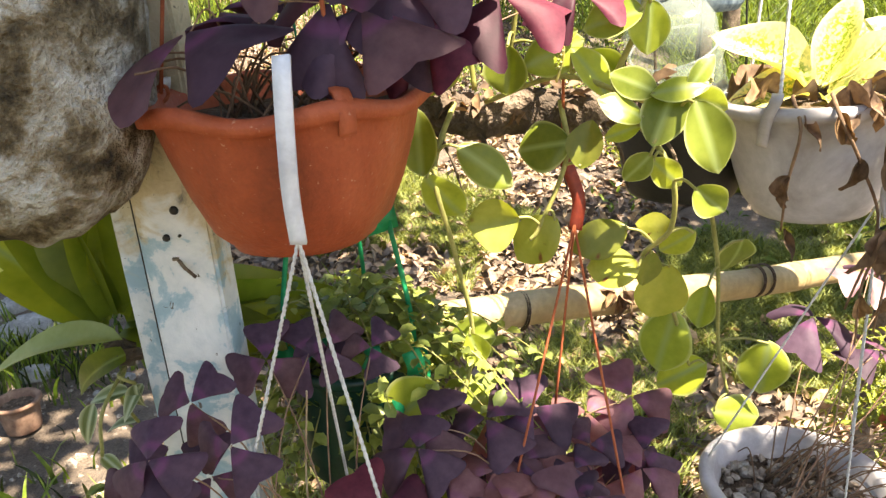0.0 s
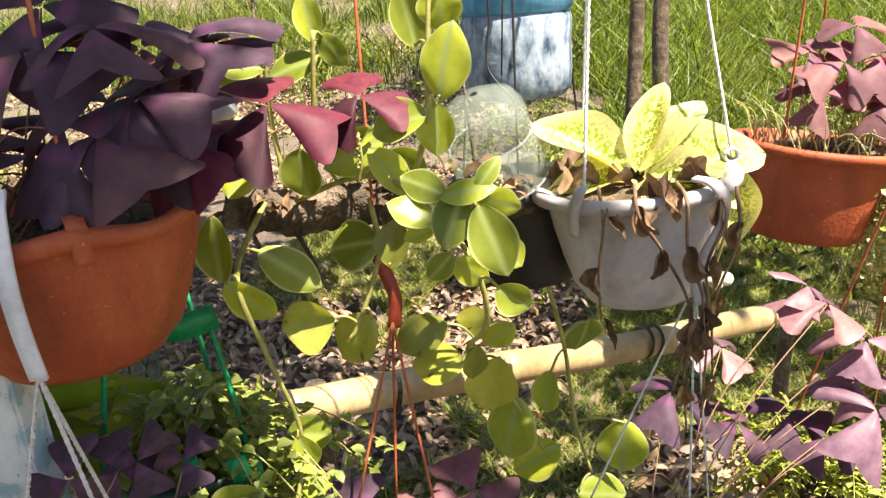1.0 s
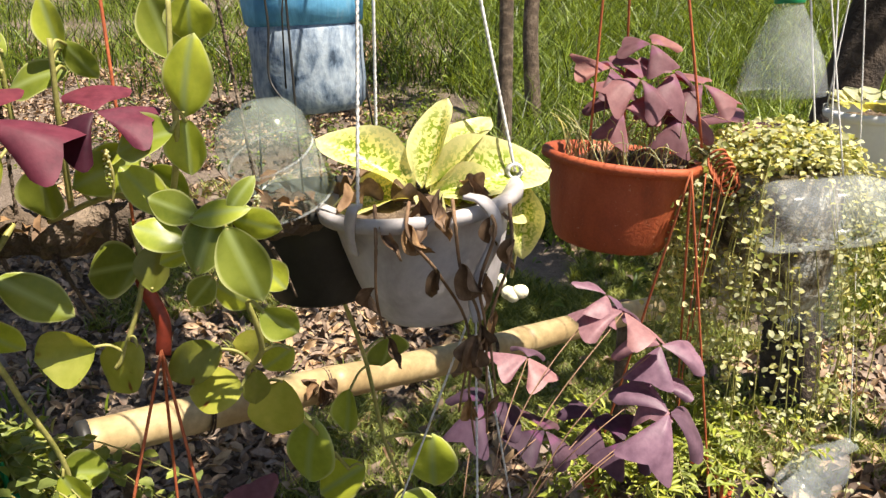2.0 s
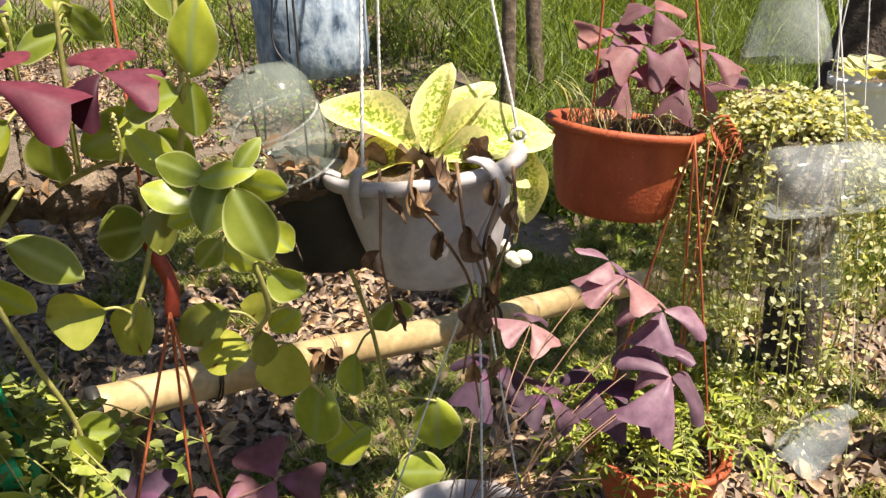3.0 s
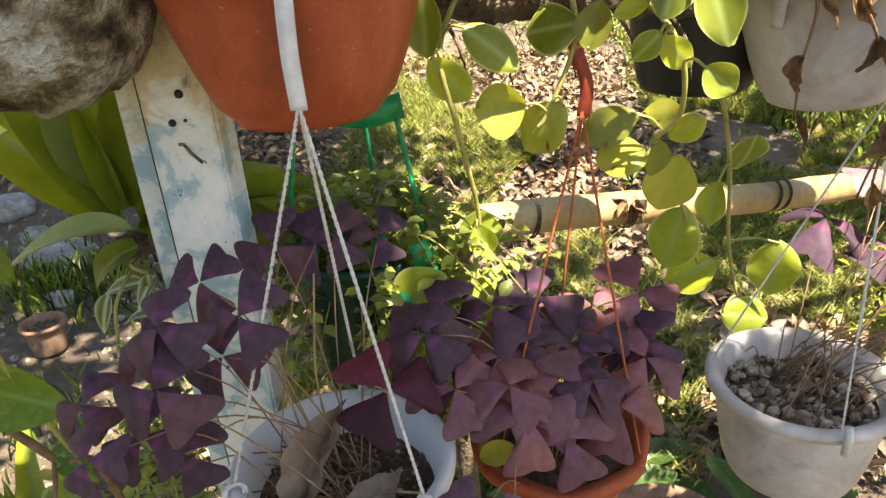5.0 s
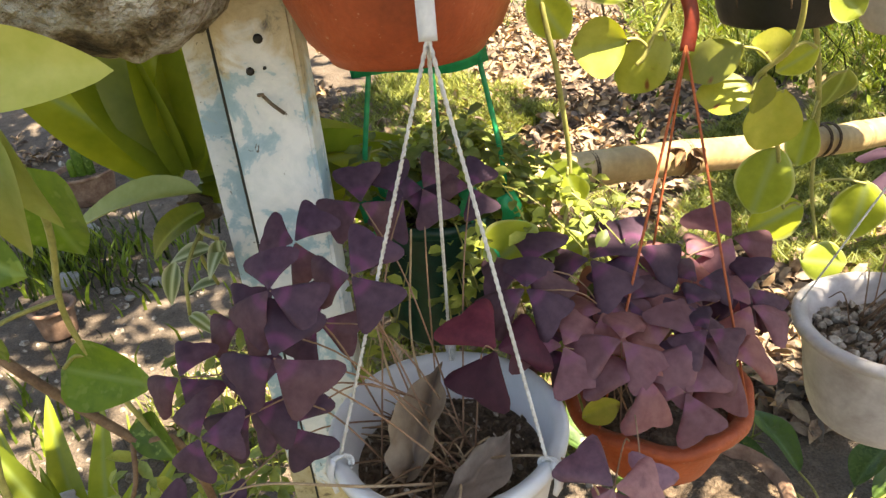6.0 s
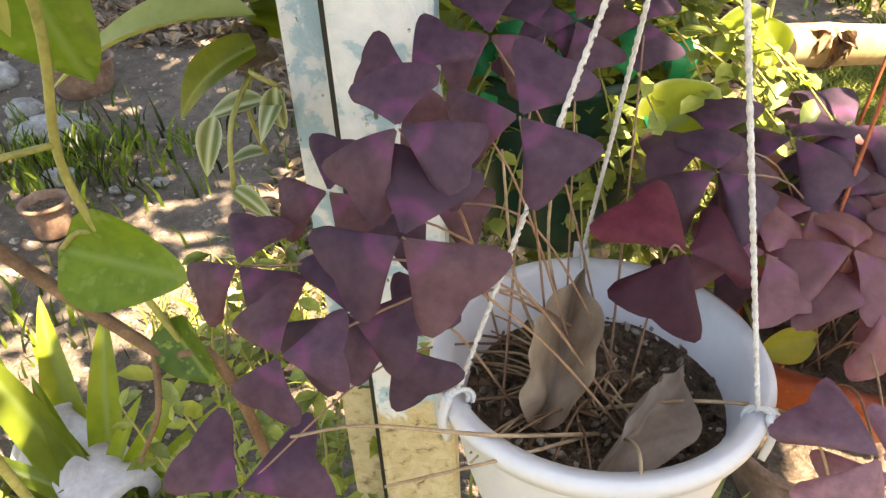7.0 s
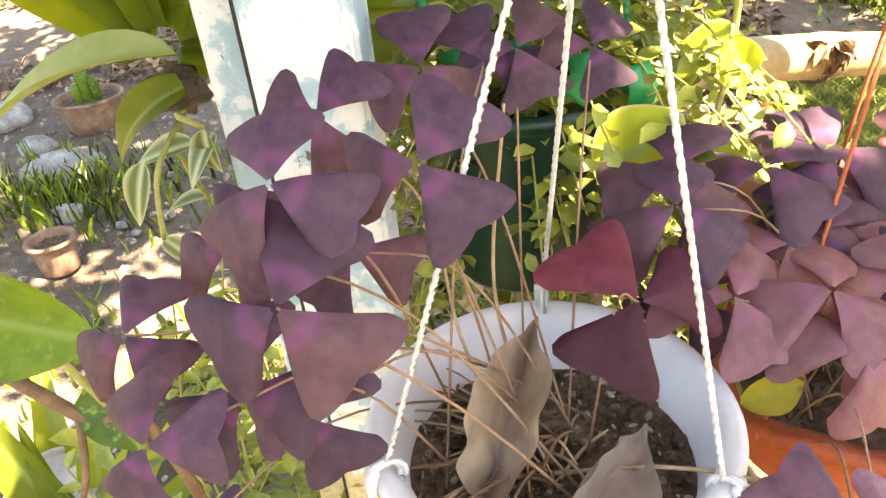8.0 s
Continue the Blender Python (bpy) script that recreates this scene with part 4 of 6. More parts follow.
BOWL_HOLDS = [Vector((-0.165, 0.578, 0.727)), Vector((-0.08, 0.43, 0.721)), Vector((-0.247, 0.432, 0.726))]
for p in BOWL_HOLDS:
    part("cord", rope(bmesh.new(), p, TAG, 0.0017), WHITE_CORD, bowl, "thin twisted white cord")
    d = (p - POT_BOWL)
    d.z = 0
    d.normalize()
    bm = bmesh.new()
    for w in range(2):
        pipe(bm, [p + d * (0.009 * math.cos(q) + 0.002) + Vector((0.003 * w, 0, -0.006 + 0.009 * math.sin(q))) for q in (2 * math.pi * k / 16 for k in range(17))], 0.0016, 6)
    part("knot", bm, WHITE_CORD, bowl)
    part("clip", ribbon([p + d * 0.007 + Vector((0, 0, 0.002)), p + d * 0.011 + Vector((0, 0, -0.012)), p + d * 0.009 + Vector((0, 0, -0.03))], 0.01, 0.004, (-d.y, d.x, 0), 5), WHITE_PLASTIC, bowl)

for p in around(POT_LOW, 0.086, (-2.4, -0.4, 1.6)):
    part("cord", cord(bmesh.new(), p, (0.062, 0.658, 0.985), 0.0014), ORANGE_CORD, low_pot, "thin red-brown cord")
part("strap", ribbon([(0.052, 0.675, 1.07), (0.055, 0.667, 1.045), (0.066, 0.662, 1.01), (0.063, 0.658, 0.98)], 0.0125, 0.003), RED_PLASTIC, low_pot, "red plastic hanger strap")
part("cord", cord(bmesh.new(), (0.052, 0.675, 1.07), (0.06, rail_y(0.06), 1.73), 0.0015), ORANGE_CORD, low_pot)

DROP = Vector((0.344, 0.668, 1.0))
for p in around(POT_GREY, 0.096, (-1.5, 0.6, 2.7)):
    part("cord", rope(bmesh.new(), p, DROP, 0.0013), WHITE_CORD, grey_pot, "thin white cord")
part("knot", pipe(bmesh.new(), [(0.325, 0.586, 0.674), (0.325, 0.582, 0.659), (0.325, 0.584, 0.641)], 0.0045, 8), WHITE_CORD, grey_pot)
part("strap", ribbon([(0.338, 0.662, 1.102), (0.35, 0.65, 1.1), (0.36, 0.648, 1.085), (0.36, 0.654, 1.06), (0.348, 0.654, 1.035), (0.34, 0.654, 1.012), (0.343, 0.649, 0.988)], 0.011, 0.0035, (0.9, 0.4, 0)), GREY_PLASTIC, leaf_pot, "curved grey plastic hanger strap")
part("strap", ribbon([(0.243, 0.674, 1.098), (0.238, 0.662, 1.096), (0.234, 0.67, 1.075), (0.236, 0.682, 1.05)], 0.01, 0.003, (0.8, -0.6, 0)), GREY_PLASTIC, leaf_pot, "short grey plastic hanger strap")
for p, top in (((0.243, 0.668, 1.095), (0.295, 0.83, 1.73)), ((0.266, 0.825, 1.095), (0.3, 0.835, 1.73)), ((0.4, 0.745, 1.102), (0.3, 0.835, 1.73))):
    part("cord", rope(bmesh.new(), p, top, 0.0019), WHITE_CORD, leaf_pot, "twisted white cord")
for p in ((0.4, 0.745, 1.102),):
    bm = bmesh.new()
    for w in range(3):
        pipe(bm, [Vector(p) + Vector((0.007 * math.cos(q), 0.003 * w, 0.007 * math.sin(q))) for q in (2 * math.pi * k / 14 for k in range(15))], 0.0018, 6)
    part("knot", bm, WHITE_CORD, leaf_pot)

for p in ((0.557, 0.993, 1.066), (0.689, 0.935, 1.071), (0.661, 1.137, 1.066)):
    part("cord", cord(bmesh.new(), p, (0.6, rail_y(0.6), 1.73), 0.0018), ORANGE_CORD, right_pot, "orange-brown cord")
bm = bmesh.new()
for w in range(5):
    c = Vector((0.711 + 0.004 * w, 0.93, 1.05 - 0.006 * w))
    pipe(bm, [c + Vector((0.014 * math.cos(q), 0.004 * math.sin(3 * q), 0.02 * math.sin(q))) for q in (2 * math.pi * k / 16 for k in range(17))], 0.0016, 6)
part("coil", bm, ORANGE_CORD, right_pot, "loose loops of orange cord")
for k in range(3):
    x = 0.672 + 0.012 * k
    part("cord", cord(bmesh.new(), (x + 0.02, 0.925, 1.04), (x, 0.92 + 0.004 * k, 0.68 + 0.1 * (k % 3)), 0.001, 0.01), ORANGE_CORD, right_pot, "dangling orange cord")


# ---- other plants and hanging things ----
def moss_pot():
    at = Vector((-0.374, 0.512, 1.353))
    e = thing("mossy_hanging_pot", at, "old hanging pot crusted with grey lichen and dark moss", "hanging pot", "hanging pots")
    bm = lathe(bmesh.new(), [(0.03, -0.3), (0.06, -0.298), (0.08, -0.285), (0.092, -0.27), (0.1, -0.25), (0.105, -0.23), (0.108, -0.21), (0.11, -0.18), (0.113, -0.15), (0.115, -0.125), (0.116, -0.1), (0.118, -0.07), (0.12, -0.04), (0.122, -0.01), (0.124, 0.0), (0.114, 0.002), (0.108, -0.03)], at, 96)
    for v in bm.verts:
        v.co += (v.co - at).normalized() * (0.012 * noise.noise(v.co * 18) + 0.007 * noise.noise(v.co * 60))
    part("body", bm, MOSSY, e)
    soil_disc(at, 0.1, 0.02, e)
    for p in around(at, 0.115, (0.5, 2.6, 4.7)):
        part("cord", cord(bmesh.new(), p, (at.x, rail_y(at.x), 1.73), 0.0015), WHITE_CORD, e)
    return e


moss_pot()


def mottled_plant():
    rnd = random.Random(21)
    c = POT_LEAF + Vector((0, 0, -0.01))
    e = thing("mottled_leafy_plant", c, "low rosette of broad pale leaves mottled with green", "plant")
    shapes = [blade_mesh("leaf", MOTTLED, egg_leaf, 0.1, w, 16, 5, 0.3, d, 0.4, 0.06) for d, w in ((0.1, 0.042), (0.35, 0.054), (0.6, 0.06))]
    for way, up, size, kind in (((0.3, 0.1, 1.0), (-0.45, -1, 0.2), 0.098, 0), ((-1.0, 0.05, 0.98), (0.35, -0.9, 0.7), 0.112, 1), ((-0.9, -0.35, 0.3), (0.1, -0.8, 1), 0.075, 2),
                                ((1.0, -0.2, 0.45), (0.0, -0.85, 0.7), 0.125, 2), ((0.75, 0.45, 0.85), (0.0, -0.9, 0.6), 0.1, 1), ((0.95, 0.4, 0.95), (-0.7, -0.7, 0.4), 0.11, 0), ((1.0, -0.3, 0.1), (0.0, -0.8, 1), 0.1, 2),
                                ((0.15, -0.9, 0.12), (0, -0.4, 1), 0.05, 2)):
        way = Vector(way).normalized()
        placed("leaf", shapes[kind], aim(c + 0.012 * way, way, up, rnd.uniform(-0.2, 0.2), size * 0.92 / 0.1), e)
    # one leaf and a flower head hang over the side
    placed("leaf", shapes[0], aim((0.405, 0.75, 1.093), (0.05, -0.1, -1), (0.2, -1, 0.2), 0, 0.85), e)
    part("stem", pipe(bmesh.new(), curve_pts([(0.4, 0.765, 1.1), (0.415, 0.765, 1.06), (0.405, 0.775, 1.0), (0.403, 0.785, 0.975)], 6), 0.0018, 6), GREEN_STEM, e)
    bm = bmesh.new()
    for k in range(7):
        p = Vector((0.403, 0.785, 0.965)) + Vector((rnd.uniform(-0.012, 0.012), rnd.uniform(-0.01, 0.01), rnd.uniform(-0.01, 0.008)))
        bmesh.ops.create_icosphere(bm, subdivisions=2, radius=0.008, matrix=Matrix.Translation(p))
    part("flower_head", smooth(bm), FLOWER, e, "small cream flower head")
    return e


mottled_plant()


def crumpled(me, amount, seed):
    for v in me.vertices:
        p = Vector(v.co) * 55 + Vector((seed, 0, 0))
        v.co = Vector(v.co) + amount * Vector((noise.noise(p), 0.4 * noise.noise(p + Vector((3, 3, 3))), 1.3 * noise.noise(p * 0.8 + Vector((9, 1, 4)))))
    return me


def dry_vines():
    """Withered stems and leaves over the front of the grey pot, and loose leaves on its soil."""
    rnd = random.Random(31)
    e = thing("withered_vine", POT_LEAF + Vector((0, -0.1, 0)), "withered grey-brown vine draped over a grey pot", "dry vine")
    lines = [
        [(0.328, 0.68, 1.095), (0.323, 0.632, 1.09), (0.328, 0.64, 1.04), (0.343, 0.64, 0.99), (0.333, 0.655, 0.92), (0.338, 0.66, 0.85)],
        [(0.348, 0.68, 1.095), (0.358, 0.635, 1.08), (0.343, 0.635, 1.03), (0.348, 0.64, 0.98), (0.348, 0.65, 0.87)],
        [(0.288, 0.67, 1.098), (0.283, 0.63, 1.08), (0.308, 0.64, 1.04), (0.333, 0.645, 0.98), (0.323, 0.66, 0.89)],
        [(0.258, 0.68, 1.095), (0.256, 0.647, 1.07), (0.253, 0.655, 1.02), (0.258, 0.67, 0.97)],
        [(0.378, 0.67, 1.09), (0.373, 0.645, 1.05), (0.353, 0.642, 0.99), (0.358, 0.652, 0.91)],
    ]
    shapes = [crumpled(blade_mesh("leaf", WITHERED, lance, 0.045, w, 14, 4, 0.8, d, 0.8, 0.2), 0.006, d * 7) for d, w in ((0.2, 0.009), (0.6, 0.016), (0.9, 0.022), (0.4, 0.018))]
    for pts in lines:
        line = curve_pts(pts, 6)
        part("vine", pipe(bmesh.new(), line, 0.0019, 6, 0.6), DRY_STEM, e)
        for p in line[4::7]:
            way = Vector((rnd.uniform(-0.45, 0.45), -0.1, rnd.uniform(-1.3, -0.5)))
            placed("leaf", rnd.choice(shapes), aim(p, way, (rnd.uniform(-1, 1), -1, 0.4), 0, rnd.uniform(0.6, 1.25)), e)
    for k in range(22):
        a, r = rnd.uniform(0, 6.3), 0.08 * math.sqrt(rnd.random())
        p = POT_LEAF + Vector((r * math.cos(a), r * math.sin(a), -0.004))
        placed("leaf", rnd.choice(shapes), aim(p, (rnd.uniform(-1, 1), rnd.uniform(-1, 1), 0.25), (0, 0, 1), 0, rnd.uniform(0.5, 1.0)), e)
    return e


dry_vines()


def bowl_litter():
    """Two large withered leaves, dead stems and grit in the white bowl."""
    rnd = random.Random(41)
    c = POT_BOWL + Vector((0, 0, -0.042))
    e = thing("withered_leaf", c + Vector((-0.02, 0.02, 0)), "large withered grey-brown leaf standing in the bowl", "dry leaf", "withered leaves")
    me = crumpled(blade_mesh("blade", DUST_LEAF, lance, 0.1, 0.036, 30, 8, 0.5, 0.14, 1.1, 0.03), 0.006, 1)
    placed("blade", me, aim(c + Vector((-0.035, -0.035, 0.004)), (0.28, 0.75, 0.75), (-0.35, -0.8, 0.6), 0.3, 1.1), e)
    part("stalk", pipe(bmesh.new(), curve_pts([c + Vector((-0.05, -0.06, 0.002)), c + Vector((-0.042, -0.045, 0.003)), c + Vector((-0.033, -0.03, 0.009))], 5), 0.0018, 6), DRY_STEM, e)
    e = thing("withered_leaf", c + Vector((0.03, -0.05, 0)), "large withered grey-brown leaf lying in the bowl", "dry leaf", "withered leaves")
    me = crumpled(blade_mesh("blade", DUST_LEAF, lance, 0.1, 0.036, 30, 8, 0.4, 0.05, 0.9, 0.03), 0.005, 5)
    placed("blade", me, aim(c + Vector((-0.005, -0.072, 0.008)), (0.6, 0.7, 0.22), (0.1, -0.4, 1), 0.4, 0.98), e)
    part("stalk", pipe(bmesh.new(), curve_pts([c + Vector((-0.03, -0.085, 0.004)), c + Vector((-0.015, -0.08, 0.006)), c + Vector((-0.002, -0.068, 0.009))], 5), 0.0018, 6), DRY_STEM, e)
    e = thing("dead_stems", c, "thin dead straw-coloured stems fanning out of the bowl", "dry stems")
    for k in range(30):
        a = rnd.uniform(2.2, 4.3) if k < 22 else rnd.uniform(-1.6, 1.6)
        r = rnd.uniform(0.05, 0.1) if k < 22 else rnd.uniform(0.03, 0.07)
        root = c + Vector((rnd.uniform(-0.02, 0.01), rnd.uniform(-0.02, 0.02), 0))
        end = root + Vector((r * math.cos(a), r * math.sin(a), rnd.uniform(0.0, 0.025)))
        mid = root.lerp(end, 0.5) + Vector((0, 0, rnd.uniform(0.0, 0.015)))
        part("stem", pipe(bmesh.new(), curve_pts([root, mid, end], 5), rnd.uniform(0.0009, 0.0015), 5, 0.6), STRAW if k % 3 else DRY_STEM, e)
    for pts in ([(0, -0.01, 0.0), (0.06, -0.03, 0.03), (0.11, -0.05, 0.035), (0.135, -0.07, -0.02)], [(0, -0.03, 0), (-0.05, -0.08, 0.035), (-0.12, -0.1, 0.03)],
                [(0.01, -0.03, 0.0), (0.015, -0.08, 0.04), (0.01, -0.115, 0.02), (0.01, -0.12, -0.03)], [(0.0, -0.04, 0.01), (-0.06, -0.075, 0.045), (-0.13, -0.085, 0.06), (-0.17, -0.09, 0.055)], [(-0.02, 0, 0.01), (-0.05, 0.03, 0.07), (-0.06, 0.04, 0.16)], [(-0.01, 0.02, 0.01), (-0.03, 0.05, 0.09), (-0.02, 0.06, 0.2)]):
        part("stem", pipe(bmesh.new(), curve_pts([c + Vector(p) for p in pts], 7), 0.0014, 6, 0.6), STRAW, e)
    bm = bmesh.new()
    for k in range(260):
        a, r = rnd.uniform(0, 6.3), 0.082 * math.sqrt(rnd.random())
        m = Matrix.Translation(c + Vector((r * math.cos(a), r * math.sin(a), 0.003))) @ Euler((rnd.random() * 6, rnd.random() * 6, 0)).to_matrix().to_4x4() @ Matrix.Diagonal((1, rnd.uniform(0.4, 1), rnd.uniform(0.3, 0.7), 1))
        bmesh.ops.create_icosphere(bm, subdivisions=1, radius=rnd.uniform(0.0008, 0.0075) * rnd.uniform(0.5, 1), matrix=m)
    bits = bmesh.new()
    for k in range(150):
        a, r = rnd.uniform(0, 6.3), 0.082 * math.sqrt(rnd.random())
        m = Matrix.Translation(c + Vector((r * math.cos(a), r * math.sin(a), 0.004))) @ Euler((rnd.random() * 6, rnd.random() * 6, 0)).to_matrix().to_4x4() @ Matrix.Diagonal((1, rnd.uniform(0.3, 1), rnd.uniform(0.2, 0.6), 1))
        bmesh.ops.create_icosphere(bits, subdivisions=1, radius=rnd.uniform(0.0015, 0.0045), matrix=m)
    tagged(part("grit", bits, GRAVEL), "pale grit and bits of bark on the soil", "grit", kind="stuff")
    tagged(part("soil_crumbs", bm, SOIL), "crumbs of soil and grit in the bowl", "soil", kind="stuff")
    return e


bowl_litter()


def dead_oxalis():
    """Brown dead stems left among the leaves of the upper pot."""
    rnd = random.Random(45)
    c = POT_OX + Vector((0, 0, -0.02))
    e = thing("dead_stems", c, "brown dead stems lying in the oxalis pot", "dry stems")
    for k in range(26):
        a, r = rnd.uniform(0, 6.3), rnd.uniform(0.04, 0.1)
        root = c + Vector((rnd.uniform(-0.05, 0.05), rnd.uniform(-0.05, 0.05), 0))
        end = root + Vector((r * math.cos(a), r * math.sin(a), rnd.uniform(0.01, 0.06)))
        part("stem", pipe(bmesh.new(), curve_pts([root, root.lerp(end, 0.5) + Vector((0, 0, 0.02)), end], 5), 0.0013, 5, 0.6), DRY_STEM, e)


dead_oxalis()


def gravel_pot():
    rnd = random.Random(51)
    c = POT_GREY + Vector((0, 0, -0.03))
    bm = bmesh.new()
    for k in range(190):
        a, r = rnd.uniform(0, 6.3), 0.083 * math.sqrt(rnd.random())
        m = Matrix.Translation(c + Vector((r * math.cos(a), r * math.sin(a), rnd.uniform(0, 0.006)))) @ Euler((rnd.random() * 6, rnd.random() * 6, 0)).to_matrix().to_4x4() @ Matrix.Diagonal((1, rnd.uniform(0.5, 1), rnd.uniform(0.4, 0.8), 1))
        bmesh.ops.create_icosphere(bm, subdivisions=1, radius=rnd.uniform(0.003, 0.0095), matrix=m)
    for v in bm.verts:
        v.co += 0.0028 * Vector((noise.noise(v.co * 240), noise.noise(v.co * 240 + Vector((7, 0, 0))), noise.noise(v.co * 240 + Vector((0, 9, 0)))))
    tagged(part("gravel", bm, GRAVEL), "pale grey gravel covering the soil of a pot", "gravel", kind="stuff")
    e = thing("dead_stems", c, "tangle of dry brown stems above gravel", "dry stems")
    for k in range(30):
        a = rnd.uniform(0, 6.3)
        root = c + Vector((rnd.uniform(-0.04, 0.04), rnd.uniform(-0.04, 0.04), 0))
        end = root + Vector((0.09 * math.cos(a) + 0.07, 0.06 * math.sin(a) + 0.02, rnd.uniform(0.01, 0.09)))
        part("stem", pipe(bmesh.new(), curve_pts([root, root.lerp(end, 0.5) + Vector((0, 0, 0.03)), end], 4), 0.001, 5, 0.6), DRY_STEM, e)


gravel_pot()


def leaf_cloud(name, mat, spots, size, seed, aspect=0.7, flat=0.5):
    """Many small bent leaves at the given places, in one mesh."""
    rnd = random.Random(seed)
    vs, fs = [], []
    for p, d in spots:
        s = size * rnd.uniform(0.6, 1.3)
        y = Vector((rnd.uniform(-1, 1), rnd.uniform(-1, 1), rnd.uniform(-0.7, 0.5))) if d is None else Vector(d) + Vector((rnd.uniform(-0.5, 0.5), rnd.uniform(-0.5, 0.5), rnd.uniform(-0.4, 0.4)))
        y.normalize()
        up = Vector((rnd.uniform(-1, 1) * (1 - flat), rnd.uniform(-1, 1) * (1 - flat) - 0.2, 1))
        x = y.cross(up)
        if x.length < 1e-3:
            continue
        x.normalize()
        z = x.cross(y)
        b = len(vs)
        w = s * aspect / 2
        for a, t, h in ((0, 0, 0), (-0.85, 0.35, 0.12), (0.85, 0.35, 0.12), (-0.8, 0.72, 0.1), (0.8, 0.72, 0.1), (0, 1.0, -0.12), (0, 0.4, 0), (0, 0.75, -0.04)):
            vs.append(p + x * (a * w) + y * (t * s) + z * (h * s))
        fs += [(b, b + 2, b + 6), (b, b + 6, b + 1), (b + 6, b + 2, b + 4, b + 7), (b + 1, b + 6, b + 7, b + 3), (b + 7, b + 4, b + 5), (b + 3, b + 7, b + 5)]
    me = bpy.data.meshes.new(name)
    me.from_pydata([tuple(v) for v in vs], [], fs)
    me.materials.append(mat)
    for poly in me.polygons:
        poly.use_smooth = True
    return me


def green_pot():
    rnd = random.Random(61)
    at = Vector((-0.175, 0.715, 0.83))
    e = thing("dark_green_hanging_pot", at, "dark green plastic hanging pot under a small-leaved bush", "hanging pot", "hanging pots")
    part("body", lathe(bmesh.new(), pot_profile(0.085, 0.15, 0.07, 0.008, 0.02), at, 36), DARK_GREEN, e)
    soil_disc(at, 0.066, 0.02, e)
    for p in around(at, 0.08, (-0.5, 1.6, 3.7)):
        part("strap", ribbon([p + Vector((0, 0, -0.01)), p + Vector((0, 0, 0.05)), (p.x * 0.75 + at.x * 0.25, p.y * 0.75 + at.y * 0.25, 0.985)], 0.005, 0.002), GREEN_PLASTIC, e, "bright green plastic hanger strap")
        part("clip", ribbon([p + Vector((0.0, -0.004, 0.02)), p + Vector((0.006, -0.012, 0.0)), p + Vector((0.004, -0.01, -0.03))], 0.024, 0.004), GREEN_PLASTIC, e, "bright green plastic clip")
    part("band", ribbon([(-0.245, 0.68, 0.985), (-0.2, 0.672, 0.99), (-0.15, 0.675, 0.985), (-0.115, 0.69, 0.99)], 0.026, 0.003, (0, 0, 1)), GREEN_PLASTIC, e, "bright green plastic band")
    part("cord", cord(bmesh.new(), (-0.19, 0.69, 0.99), (-0.19, rail_y(-0.19), 1.73), 0.0012), GREEN_PLASTIC, e)
    for x, y, z, a in ((-0.102, 0.64, 0.846, 0.3), (-0.14, 0.62, 0.862, -0.4), (-0.18, 0.63, 0.87, 0.2), (-0.115, 0.63, 0.8, 0.5), (-0.22, 0.65, 0.86, -0.2)):
        p = Vector((x, y, z))
        part("tag", ribbon([p + Vector((-0.004 * a, 0, 0.014)), p + Vector((0.004, -0.004, 0)), p + Vector((0.008 * a, 0.002, -0.016))], 0.019, 0.0015, (math.cos(a), math.sin(a), 0), 4), GREEN_PLASTIC, e, "bright green plastic tag")
    b = thing("small_leaved_bush", at, "light green bush of small leaves spilling over its pot", "plant")
    spots = []
    for k in range(100):
        a, r = rnd.uniform(0, 6.3), rnd.uniform(0.05, 0.23)
        root = at + Vector((rnd.uniform(-0.04, 0.04), rnd.uniform(-0.04, 0.04), -0.02))
        end = at + Vector((r * math.cos(a) + 0.035, 0.7 * r * math.sin(a) - 0.02, rnd.uniform(-0.15, 0.06) - 0.25 * r))
        if k % 4 == 0:
            end.z -= 0.12
        line = curve_pts([root, root.lerp(end, 0.5) + Vector((0, 0, 0.07)), end], 7)
        part("stem", pipe(bmesh.new(), line, 0.0012, 5, 0.6), GREEN_STEM, b)
        for p in line[4:]:
            spots += [(p + Vector((rnd.uniform(-0.008, 0.008), rnd.uniform(-0.008, 0.008), rnd.uniform(-0.006, 0.006))), None) for _ in range(2)]
    tagged(placed("foliage", leaf_cloud("foliage", SMALL_GREEN, spots, 0.019, 62), Matrix.Identity(4), b), kind="stuff")
    return e


green_pot()


